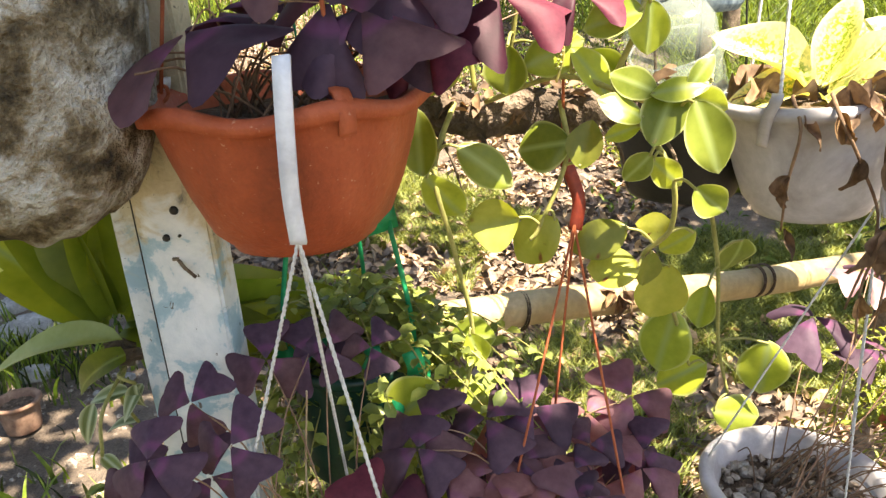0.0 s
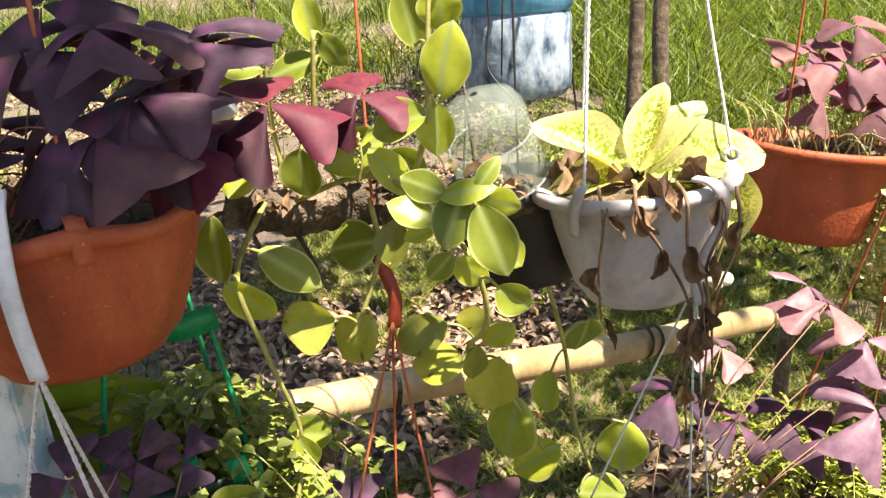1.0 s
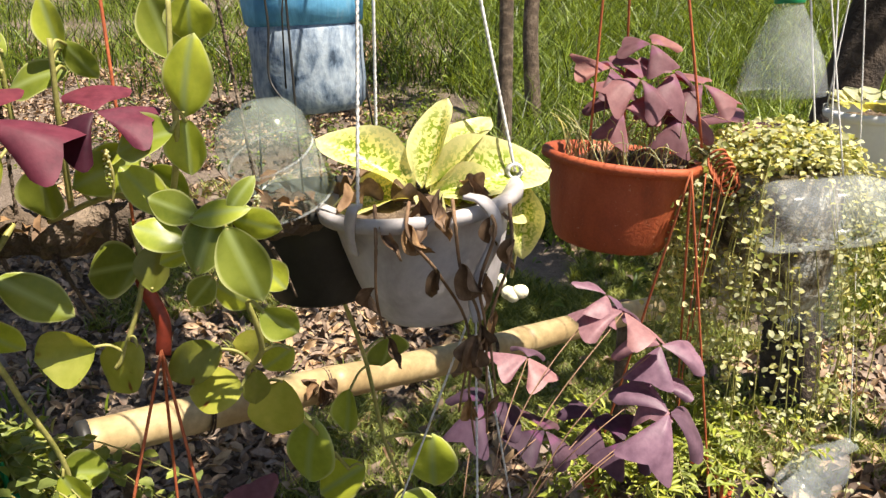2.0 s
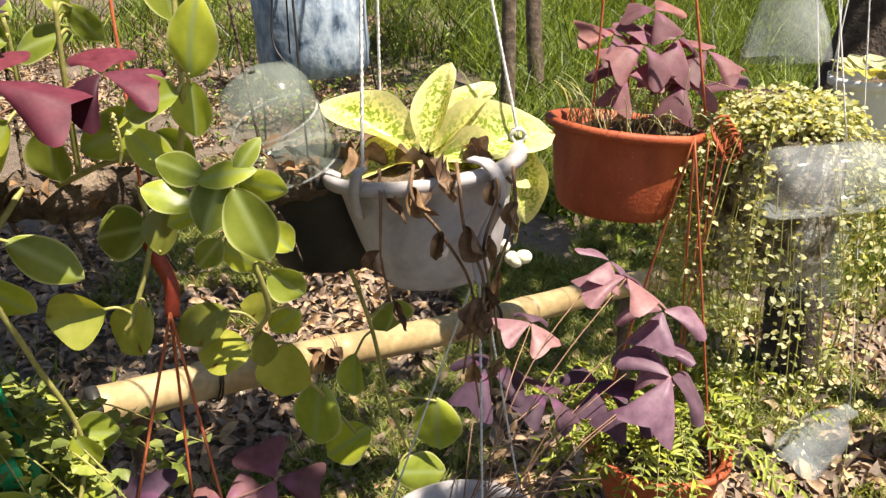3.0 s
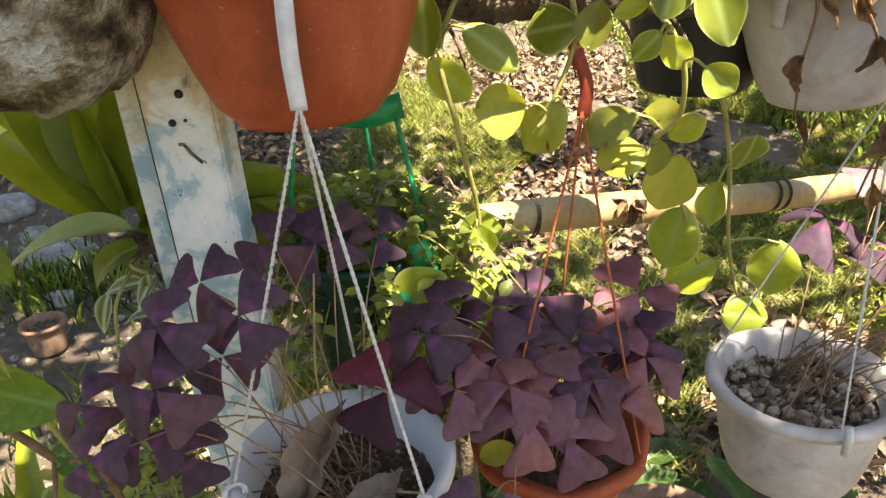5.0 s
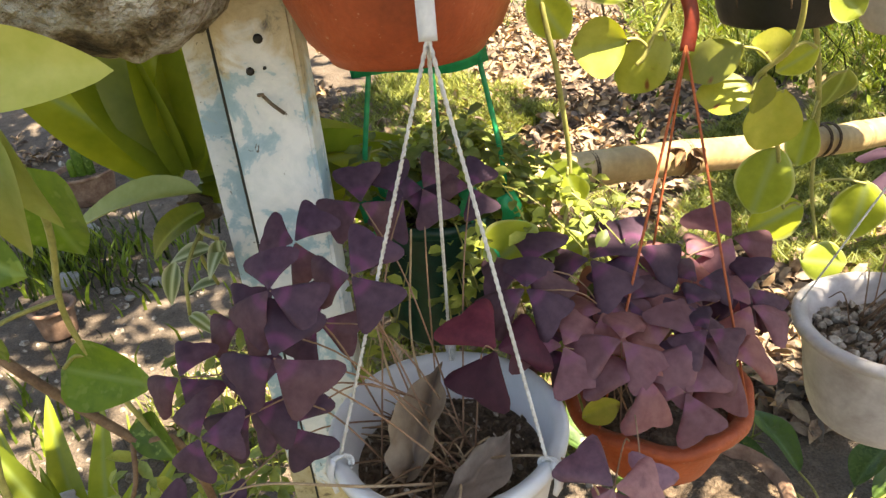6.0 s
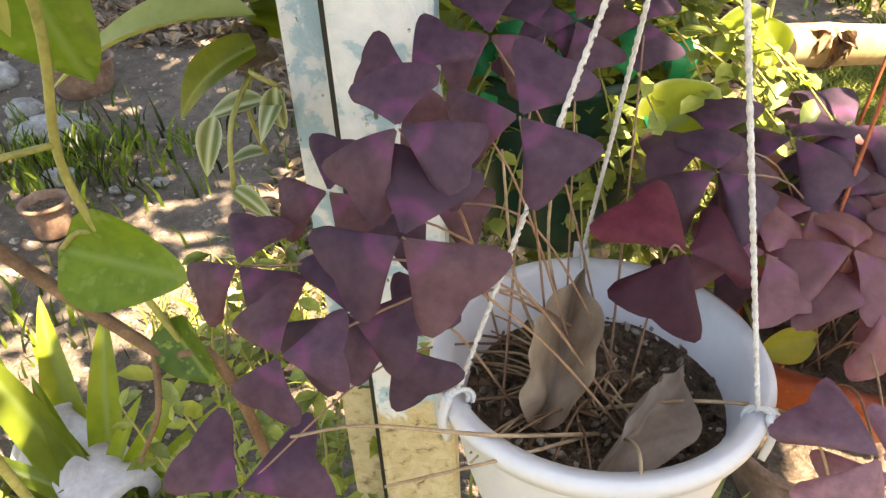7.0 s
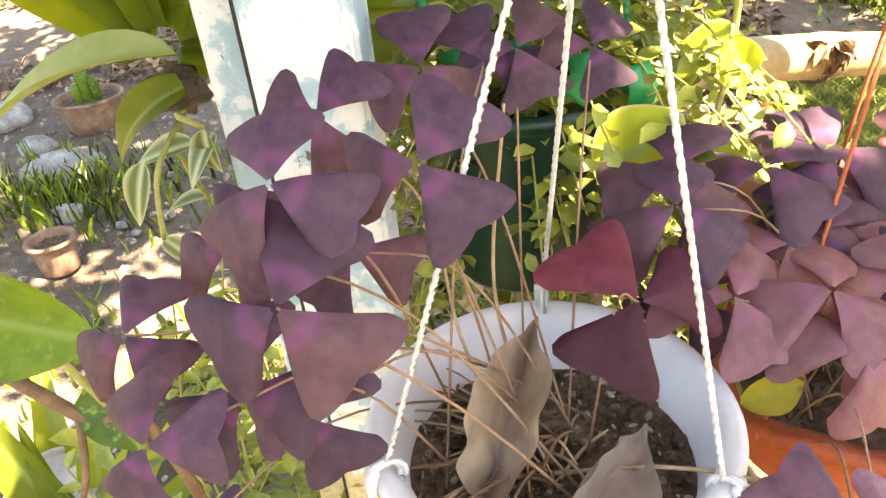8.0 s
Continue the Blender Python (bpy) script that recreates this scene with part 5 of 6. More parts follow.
def strap_plant():
    """Long strap-leaved plant beside the post, in a hanging pot of its own."""
    rnd = random.Random(71)
    c = Vector((-0.42, 0.66, 0.885))
    e = thing("strap_leaved_plant", c, "plant with broad arching strap leaves fixed to a post", "plant")
    bm = bmesh.new()
    bmesh.ops.create_icosphere(bm, subdivisions=4, radius=0.02, matrix=Matrix.Translation(c + Vector((0.005, -0.01, -0.025))))
    for v in bm.verts:
        v.co += 0.012 * Vector((noise.noise(v.co * 60), noise.noise(v.co * 60 + Vector((5, 0, 0))), noise.noise(v.co * 60 + Vector((0, 7, 0)))))
    part("root_ball", smooth(bm), BARK, e, "dark fibrous root ball")
    shapes = [blade_mesh("leaf", STRAP_LEAF, strap, 0.19, 0.058, 16, 4, 0.14, d, 0.45, 0.03) for d in (0.05, 0.35, 0.8)]
    pale = blade_mesh("leaf", PALE_LEAF, lance, 0.2, 0.05, 14, 3, 0.12, 0.5, 0.35)
    for dx, dy, dz, size, kind in ((-1.0, -0.1, 0.9, 1.05, 0), (-0.62, -0.05, 1.15, 1.05, 0), (-0.3, -0.08, 1.3, 1.0, 0), (-0.05, 0.02, 1.3, 0.95, 0), (0.18, 0.2, 1.2, 0.9, 0),
                                   (1.0, 0.15, 0.04, 1.2, 1), (1.0, 0.05, -0.12, 1.15, 1), (0.9, 0.35, 0.2, 1.1, 1), (-0.95, 0.1, 0.3, 0.6, 2), (-0.7, 0.2, 0.55, 0.7, 2), (-1.0, 0.25, 0.05, 0.55, 2)):
        way = Vector((dx, dy, dz))
        placed("leaf", shapes[kind], aim(c + 0.01 * way, way, (0.1, -0.8, 0.7), rnd.uniform(-0.4, 0.4), size), e)
    placed("leaf", pale, aim(c + Vector((0.03, -0.045, 0.005)), (-1.0, -0.08, 0.12), (0, -0.5, 1), 0.2, 0.85), e)
    placed("leaf", shapes[2], aim(c + Vector((0.02, -0.03, -0.02)), (-0.8, -0.2, -0.25), (0.2, -0.6, 1), -0.3, 0.5), e)
    return e


strap_plant()


def pothos():
    """Vines with broad leaves that hang down from the mossy pot."""
    rnd = random.Random(81)
    e = thing("pothos_plant", (-0.38, 0.44, 1.3), "trailing pothos with broad green leaves flecked with cream", "plant")
    stems = [
        [(-0.36, 0.47, 1.32), (-0.385, 0.37, 1.3), (-0.41, 0.345, 1.1), (-0.405, 0.34, 0.985), (-0.43, 0.34, 0.88), (-0.455, 0.34, 0.79), (-0.46, 0.36, 0.66)],
        [(-0.4, 0.47, 1.32), (-0.45, 0.4, 1.28), (-0.455, 0.43, 1.05), (-0.44, 0.46, 0.95), (-0.47, 0.48, 0.85), (-0.46, 0.485, 0.78), (-0.43, 0.5, 0.66)],
    ]
    lines = [curve_pts(s, 8) for s in stems]
    for line in lines:
        part("vine", pipe(bmesh.new(), line, 0.0034, 8, 0.7), GREEN_STEM, e)
    nodes = [p for line in lines for p in line]
    shapes = [blade_mesh("leaf", POTHOS, heart_leaf, 0.08, 0.062, 12, 4, 0.12, d, 0.15, 0.03) for d in (0.1, 0.3)]
    pale = [blade_mesh("leaf", PALE_LEAF, lance, 0.1, 0.035, 12, 3, 0.15, 0.3, 0.3), blade_mesh("leaf", PALE_LEAF, heart_leaf, 0.09, 0.05, 12, 4, 0.12, 0.2, 0.2)]
    for x, y, z, dx, dy, dz, size, kind in (
            (-0.43, 0.325, 1.008, 0.75, -0.1, -0.4, 1.0, 0), (-0.457, 0.482, 0.975, 0.1, -0.05, -1.0, 1.1, 1), (-0.49, 0.48, 0.79, 0.8, -0.1, -0.15, 1.0, 0), (-0.46, 0.37, 0.95, 0.2, -0.2, -1, 0.95, 1),
            (-0.45, 0.32, 0.92, 0.3, -0.1, -1.0, 0.9, 0), (-0.47, 0.31, 0.9, -0.4, -0.2, -0.9, 1.0, 1), (-0.51, 0.4, 0.86, -0.6, -0.3, -0.8, 1.0, 0), (-0.45, 0.5, 0.72, 0.5, -0.4, -0.6, 0.7, 0)):
        way = Vector((dx, dy, dz))
        placed("leaf", shapes[kind], aim((x, y, z), way, (rnd.uniform(-0.2, 0.2), -1, 0.35), rnd.uniform(-0.2, 0.2), size), e)
        near = min(nodes, key=lambda p: (p - Vector((x, y, z))).length)
        part("petiole", pipe(bmesh.new(), curve_pts([near, near.lerp(Vector((x, y, z)), 0.5) + Vector((0, 0, 0.006)), (x, y, z)], 5), 0.002, 6), GREEN_STEM, e)
    for x, y, z, dx, dy, dz, size, kind in ((-0.4, 0.372, 1.07, 1.0, 0.05, -0.05, 0.95, 1), (-0.375, 0.36, 1.04, -0.25, -0.1, -1, 0.9, 0), (-0.385, 0.37, 1.05, 0.15, -0.15, -1, 0.8, 0)):
        way = Vector((dx, dy, dz))
        placed("leaf", pale[kind], aim((x, y, z), way, (0.1, -1, 0.3), rnd.uniform(-0.2, 0.2), size), e, "pale yellow-green leaf")
        near = min(nodes, key=lambda p: (p - Vector((x, y, z))).length)
        part("petiole", pipe(bmesh.new(), curve_pts([near, near.lerp(Vector((x, y, z)), 0.5), (x, y, z)], 4), 0.002, 6), GREEN_STEM, e)
    return e


pothos()


def lower_left():
    """Low potted shoots under the vines: a white tub with strap leaves, and a small shrub."""
    rnd = random.Random(91)
    mouth = Vector((-0.85, 0.5, 0.12)).normalized()
    at = Vector((-1.0, 0.93, 0.085))
    t = thing("white_tub", at - mouth * 0.1 - Vector((0, 0, 0.08)), "scuffed white plastic tub lying on its side among green shoots", "tub")
    lying = mouth.to_track_quat("Z", "Y").to_matrix()
    part("body", lathe(bmesh.new(), pot_profile(0.075, 0.21, 0.058, 0.006, 0.16), at, 40, 0.0, lying), GREY_PLASTIC, t)
    root = Vector((-0.88, 0.86, 0.0))
    e = thing("strap_leaved_plant", root, "young plant with broad bright green strap leaves", "plant")
    shapes = [blade_mesh("leaf", STRAP_LEAF, strap, 0.2, 0.034, 18, 4, 0.14, d, 0.4, 0.02) for d in (0.2, 0.75, 1.1)]
    for dx, dy, dz, size, kind in ((-0.5, -0.25, 1.1, 1.5, 1), (0.3, 0.0, 1.0, 1.15, 0), (-0.35, -0.1, 1.3, 1.95, 0), (-0.7, 0.1, 1.0, 1.35, 2), (0.55, -0.2, 1.0, 1.2, 1), (-0.15, -0.5, 1.0, 1.0, 2),
                                   (0.1, 0.3, 1.2, 1.6, 0), (-0.9, -0.2, 0.7, 1.1, 1), (0.8, 0.2, 0.7, 1.2, 2), (0.35, -0.6, 0.6, 1.0, 1), (-0.5, 0.4, 1.2, 1.7, 1), (-0.2, -0.1, 1.2, 1.3, 0)):
        way = Vector((dx, dy, dz))
        placed("leaf", shapes[kind], aim(root + 0.02 * way, way, (0.1, -0.6, 0.8), rnd.uniform(-0.5, 0.5), size), e)
    e = thing("shrub", (-0.47, 0.62, 0), "leafy light green garden shrub with thin stems", "shrub")
    spots = []
    for k in range(24):
        root = Vector((-0.47 + rnd.uniform(-0.03, 0.03), 0.62 + rnd.uniform(-0.03, 0.03), 0.0))
        end = Vector((-0.44 + rnd.uniform(-0.14, 0.13), 0.62 + rnd.uniform(-0.14, 0.18), rnd.uniform(0.3, 0.72)))
        line = curve_pts([root, root.lerp(end, 0.6) + Vector((rnd.uniform(-0.05, 0.05), 0, 0.02)), end], 8)
        part("stem", pipe(bmesh.new(), line, 0.0025, 5, 0.4), GREEN_STEM, e)
        for p in line[6:]:
            spots += [(p, None)] * 3
    tagged(placed("foliage", leaf_cloud("foliage", SMALL_GREEN, spots, 0.025, 92, 0.5), Matrix.Identity(4), e), kind="stuff")
    e = thing("dry_branch", (-0.52, 0.49, 0.76), "bare dry forked branch among the leaves", "branch")
    part("bough", pipe(bmesh.new(), curve_pts([(-0.6, 0.5, 0.84), (-0.535, 0.49, 0.775), (-0.46, 0.49, 0.7), (-0.41, 0.5, 0.63), (-0.4, 0.55, 0.0)], 8), 0.005, 8, 0.8), DRY_STEM, e)
    part("twig", pipe(bmesh.new(), curve_pts([(-0.46, 0.49, 0.7), (-0.46, 0.47, 0.66), (-0.48, 0.46, 0.62)], 5), 0.003, 6, 0.5), DRY_STEM, e)


lower_left()


def striped_plant():
    """Pale striped trailing leaves under the strap leaves."""
    rnd = random.Random(95)
    c = Vector((-0.41, 0.62, 0.835))
    e = thing("striped_trailing_plant", c, "trailing plant with silver-striped pointed leaves", "plant")
    shapes = [blade_mesh("leaf", STRIPED, lance, 0.06, 0.026, 10, 4, 0.15, d, 0.3) for d in (0.2, 0.5)]
    for k in range(6):
        p = c + Vector((rnd.uniform(-0.04, 0.05), rnd.uniform(-0.06, 0.03), rnd.uniform(-0.07, 0.01)))
        way = Vector((rnd.uniform(-1, 0.6), rnd.uniform(-1, 0.1), rnd.uniform(-0.7, 0.3)))
        placed("leaf", rnd.choice(shapes), aim(p, way, (0, -0.5, 1), rnd.uniform(-0.4, 0.4), rnd.uniform(0.5, 0.85)), e)
        if k % 2 == 0:
            part("stem", pipe(bmesh.new(), curve_pts([c + Vector((0, 0.02, 0.01)), c.lerp(p, 0.5) + Vector((0, -0.01, 0.015)), p], 5), 0.002, 6), GREEN_STEM, e)


striped_plant()


def withered_bunch():
    rnd = random.Random(97)
    c = Vector((0.165, 1.03, 0.745))
    e = thing("withered_flower_bunch", c, "bunch of withered dark leaves tied to a bamboo pole", "dry leaves")
    shapes = [crumpled(blade_mesh("leaf", WITHERED, lance, 0.05, 0.022, 10, 4, 0.6, d, 0.5, 0.2), 0.004, d * 9) for d in (0.2, 0.6)]
    for k in range(11):
        way = Vector((rnd.uniform(-0.7, 0.7), rnd.uniform(-0.6, 0.1), rnd.uniform(-1.3, 0.2)))
        placed("leaf", rnd.choice(shapes), aim(c + 0.01 * way, way, (0, -1, 0.5), rnd.uniform(-0.8, 0.8), rnd.uniform(0.4, 0.75)), e)
    spots = [(Vector((rnd.uniform(-0.09, 0.2), 0.715 + rnd.uniform(-0.03, 0.03), 1.1 + rnd.uniform(-0.012, 0.008))), None) for _ in range(70)]
    tagged(new("leaf_litter", leaf_cloud("leaf_litter", WITHERED, spots, 0.024, 98, 0.5, 0.1)), "dry leaf scraps caught on a bark log", "leaf litter", kind="stuff")


withered_bunch()


def right_creeper():
    """A hanging bottle planter hidden under a curtain of pale small leaves."""
    rnd = random.Random(101)
    at = Vector((0.828, 0.99, 1.03))
    p = thing("mossy_planter", at, "mossy old hanging planter smothered by creepers", "planter", "hanging pots")
    part("body", lathe(bmesh.new(), [(0.02, -0.2), (0.07, -0.2), (0.085, -0.17), (0.09, -0.05), (0.088, 0.0), (0.08, 0.004), (0.078, -0.02)], at, 32), MOSSY, p)
    part("cord", cord(bmesh.new(), at + Vector((0.06, 0, 0)), (0.83, rail_y(0.83), 1.73), 0.0014), WHITE_CORD, p)
    soil_disc(at, 0.07, 0.012, p)
    e = thing("creeper", at, "hanging creeper with a curtain of tiny pale leaves", "plant")
    spots, bm = [], bmesh.new()
    for k in range(120):
        a, r = rnd.uniform(0, 6.3), rnd.uniform(0.05, 0.115)
        root = at + Vector((0.05 * math.cos(a), 0.05 * math.sin(a), 0.01))
        fall = rnd.uniform(0.08, 0.72) * (0.65 + 0.35 * math.sin(3 * a + 1))
        end = at + Vector((r * 1.6 * math.cos(a) + 0.02, r * math.sin(a), -fall))
        line = curve_pts([root, at + Vector((r * math.cos(a), r * math.sin(a), 0.01)), root.lerp(end, 0.6) + Vector((0.05 * math.cos(a), 0.05 * math.sin(a), 0)), end], 7)
        pipe(bm, line, 0.0009, 4)
        for q in line[2:]:
            spots += [(q + Vector((rnd.uniform(-0.016, 0.016), rnd.uniform(-0.016, 0.016), rnd.uniform(-0.016, 0.016))), None) for _ in range(3)]
    for k in range(1100):
        a, r = rnd.uniform(0, 6.3), 0.105 * math.sqrt(rnd.random())
        spots.append((at + Vector((r * math.cos(a), r * math.sin(a), rnd.uniform(0.0, 0.03) + 0.035 * (1 - (r / 0.105) ** 2))), None))
    tagged(part("stem", bm, GREEN_STEM, e), kind="stuff")
    rnd.shuffle(spots)
    cut = len(spots) // 7
    tagged(placed("foliage", leaf_cloud("foliage", SMALL_PALE, spots[cut:], 0.0098, 102, 0.85, 0.2), Matrix.Identity(4), e), kind="stuff")
    tagged(placed("old_foliage", leaf_cloud("old_foliage", LAWN, spots[:cut], 0.0115, 103, 0.8, 0.1), Matrix.Identity(4), e), kind="stuff")
    # a second clear bottle with a green cap beside it
    b = thing("plastic_bottle", (0.928, 1.02, 0.94), "upright clear plastic bottle with a green cap", "bottle")
    part("body", lathe(bmesh.new(), [(0.03, -0.19), (0.042, -0.185), (0.044, -0.05), (0.042, 0.02), (0.016, 0.075), (0.014, 0.09)], (0.928, 1.02, 0.94), 28), CLEAR, b)
    part("cap", lathe(bmesh.new(), [(0.017, 0.085), (0.018, 0.088), (0.018, 0.104), (0.016, 0.106), (0.002, 0.106)], (0.928, 1.02, 0.94), 24), GREEN_PLASTIC, b)
    part("cord", cord(bmesh.new(), (0.928, 1.02, 1.045), (0.95, rail_y(0.95), 1.73), 0.0012), WHITE_CORD, b)
    # a clear bottle lying under the moss
    b = thing("plastic_bottle", (0.86, 0.885, 0.985), "clear plastic bottle hung sideways under the moss", "bottle")
    side = Matrix(((0, 0, 1), (0, 1, 0), (-1, 0, 0)))
    part("body", lathe(bmesh.new(), [(0.02, -0.11), (0.042, -0.106), (0.047, -0.09), (0.047, -0.04), (0.0455, -0.035), (0.047, -0.03), (0.047, 0.03), (0.035, 0.07), (0.016, 0.095)], (0.86, 0.885, 0.985), 28, 0.01, side), CLEAR, b)
    part("neck", lathe(bmesh.new(), [(0.0155, 0.093), (0.017, 0.095), (0.017, 0.11), (0.014, 0.112)], (0.86, 0.885, 0.985), 20, 0.0, side), CLEAR, b)
    part("cord", cord(bmesh.new(), (0.86, 0.89, 1.03), (0.84, rail_y(0.84), 1.73), 0.0011), WHITE_CORD, b)
    # a cut bottle hung neck up like a bell
    b = thing("cut_bottle", (0.787, 0.93, 1.2), "clear cut bottle top hung neck up by its cap", "bottle")
    part("body", lathe(bmesh.new(), [(0.012, 0.075), (0.015, 0.074), (0.0155, 0.05), (0.03, 0.02), (0.047, -0.02), (0.054, -0.055), (0.053, -0.06)][::-1], (0.787, 0.93, 1.195), 32, 0.01), CLEAR, b)
    part("cap", lathe(bmesh.new(), [(0.0175, 0.05), (0.018, 0.052), (0.018, 0.075), (0.016, 0.078), (0.002, 0.078)], (0.787, 0.93, 1.195), 24), GREEN_PLASTIC, b)
    part("cord", cord(bmesh.new(), (0.787, 0.93, 1.27), (0.787, rail_y(0.787), 1.73), 0.0012), WHITE_CORD, b)
    # a crumpled clear bottle hung low beside the fern
    b = thing("cut_bottle", (0.97, 1.0, 0.5), "crumpled clear plastic bottle hung low among creepers", "bottle")
    low = Euler((0.3, 0.5, 0.2)).to_matrix()
    bm = lathe(bmesh.new(), [(0.006, 0.07), (0.013, 0.068), (0.015, 0.05), (0.03, 0.03), (0.041, 0.01), (0.042, -0.02), (0.04, -0.025), (0.042, -0.03), (0.043, -0.06), (0.041, -0.065), (0.039, -0.02)], (0.97, 1.0, 0.5), 30, 0.03, low)
    for v in bm.verts:
        v.co += 0.005 * Vector((noise.noise(v.co * 40), noise.noise(v.co * 40 + Vector((4, 0, 0))), noise.noise(v.co * 40 + Vector((0, 5, 0)))))
    part("body", bm, CLEAR, b)
    part("cord", cord(bmesh.new(), Vector((0.97, 1.0, 0.5)) + low @ Vector((0, 0, 0.068)), (0.99, rail_y(0.99), 1.73), 0.0011), WHITE_CORD, b)
    w = hanging_pot("white_hanging_pot", Vector((1.1, 1.12, 1.075)), 0.1, 0.12, 0.07, WHITE_PLASTIC, "white plastic hanging pot with pale succulent leaves", 0.01, 0.015)
    hang_up(w, Vector((1.1, 1.12, 1.075)), 0.095, (2.6, 4.6, 0.4), WHITE_CORD, 0.0014)
    s = thing("succulent_plant", (1.1, 1.12, 1.065), "pale fleshy succulent rosette in a white pot", "plant")
    shape = blade_mesh("leaf", SMALL_PALE, round_leaf, 0.03, 0.024, 6, 2, 0.2, 0.1)
    for k in range(36):
        a = rnd.uniform(0, 6.3)
        placed("leaf", shape, aim(Vector((1.1, 1.12, 1.065)) + Vector((0.07 * math.cos(a), 0.07 * math.sin(a), 0.01)), (math.cos(a), math.sin(a), 0.8), (0, 0, 1), 0, rnd.uniform(0.8, 1.5)), s)


right_creeper()


def jug_and_bottle():
    """A weathered blue jug and a clear cut bottle behind the pots."""
    at = Vector((0.203, 0.86, 1.17))
    e = thing("blue_plastic_jug", at, "weathered blue plastic jug hung behind the pots", "jug")
    part("body", lathe(bmesh.new(), [(0.03, -0.01), (0.052, -0.008), (0.058, 0.0), (0.06, 0.02), (0.059, 0.05), (0.06, 0.074), (0.056, 0.08)], at, 40), BLUE_DRUM, e, "scuffed grey-white lower body")
    part("shoulder", lathe(bmesh.new(), [(0.056, 0.078), (0.061, 0.082), (0.063, 0.1), (0.062, 0.17), (0.05, 0.2), (0.02, 0.22), (0.02, 0.24), (0.004, 0.24)], at, 40), BLUE_TOP, e, "faded blue upper body")
    part("wire", pipe(bmesh.new(), curve_pts([(0.17, 0.797, 1.3), (0.172, 0.795, 1.25), (0.168, 0.792, 1.2), (0.19, 0.77, 1.17)], 8), 0.0012, 6), BLACK_PLASTIC, e)
    part("wire", pipe(bmesh.new(), [(0.2, 0.797, 1.34), (0.186, 0.795, 1.26), (0.182, 0.797, 1.19)], 0.0009, 6), BLACK_PLASTIC, e)
    part("cord", cord(bmesh.new(), (0.203, 0.86, 1.41), (0.2, rail_y(0.2), 1.73), 0.0014), BLACK_PLASTIC, e)
    at = Vector((0.165, 0.75, 1.135))
    b = thing("cut_bottle", at, "misted clear plastic bottle cut open, lying on a log", "bottle")
    tip = Euler((0.25, -0.35, 0.2)).to_matrix()
    part("body", lathe(bmesh.new(), [(0.004, 0.05), (0.02, 0.048), (0.036, 0.04), (0.044, 0.024), (0.0445, 0.004), (0.042, 0.0), (0.0445, -0.004), (0.046, -0.03), (0.045, -0.05), (0.044, -0.05)], at, 32, 0.02, tip), MISTY, b)
    part("cut_rim", pipe(bmesh.new(), [at + tip @ Vector((0.0455 * math.cos(q), 0.0455 * math.sin(q), -0.05)) for q in (2 * math.pi * k / 28 for k in range(29))], 0.0012, 6), CLEAR, b)
    part("ridge", pipe(bmesh.new(), [at + tip @ Vector((0.0425 * math.cos(q), 0.0425 * math.sin(q), 0.0)) for q in (2 * math.pi * k / 28 for k in range(29))], 0.0014, 6), CLEAR, b)
    w = thing("white_plastic_piece", (-0.09, 0.685, 1.15), "bent piece of dirty white plastic pipe on the log", "pipe")
    part("pipe", pipe(bmesh.new(), curve_pts([(-0.115, 0.69, 1.125), (-0.108, 0.68, 1.16), (-0.088, 0.675, 1.175), (-0.06, 0.672, 1.193)], 6), 0.008, 12), WHITE_PLASTIC, w)


jug_and_bottle()


def low_right_pot():
    rnd = random.Random(111)
    at = Vector((0.67, 0.97, 0.55))
    p = hanging_pot("terracotta_hanging_pot", at, 0.112, 0.12, 0.07, TERRACOTTA, "orange terracotta-coloured hanging pot hidden under green ferns", 0.012, 0.02, 0.008)
    for q in around(at, 0.105, (-1.2, 0.9, 3.0)):
        part("cord", cord(bmesh.new(), q, (0.64, 0.86, 1.06), 0.0016), ORANGE_CORD, p, "orange-brown cord")
    e = thing("fern", at, "bright yellow-green feathery fern in its pot", "plant")
    spots = []
    for k in range(80):
        a = rnd.uniform(0, 6.3)
        r = rnd.uniform(0.08, 0.25)
        end = at + Vector((r * math.cos(a), 0.75 * r * math.sin(a) - 0.03, rnd.uniform(-0.1, 0.14)))
        line = curve_pts([at + Vector((0, 0, -0.02)), at.lerp(end, 0.5) + Vector((0, 0, 0.06)), end], 9)
        part("stem", pipe(bmesh.new(), line, 0.001, 4, 0.5), GREEN_STEM, e)
        for i, q in enumerate(line[4:]):
            d = (line[min(i + 5, len(line) - 1)] - line[i + 3]).normalized()
            s = d.cross(Vector((0, 0, 1)))
            spots += [(q, s + 0.5 * d), (q, -s + 0.5 * d)]
    tagged(placed("foliage", leaf_cloud("foliage", FERN, spots, 0.02, 112, 0.3), Matrix.Identity(4), e), kind="stuff")
    # weeds in the right pot
    e = thing("weeds", POT_RIGHT, "fine pale green weeds and straw in a pot", "plant")
    bm = bmesh.new()
    for k in range(110):
        a, r = rnd.uniform(0, 6.3), 0.09 * math.sqrt(rnd.random())
        root = POT_RIGHT + Vector((r * math.cos(a), r * math.sin(a), -0.012))
        end = root + Vector((rnd.uniform(-0.05, 0.05), rnd.uniform(-0.05, 0.05), rnd.uniform(0.02, 0.09)))
        pipe(bm, curve_pts([root, root.lerp(end, 0.5) + Vector((0, 0, 0.02)), end], 3), 0.001, 3, 0.4)
    tagged(part("blade", bm, SMALL_PALE, e), kind="stuff")


low_right_pot()


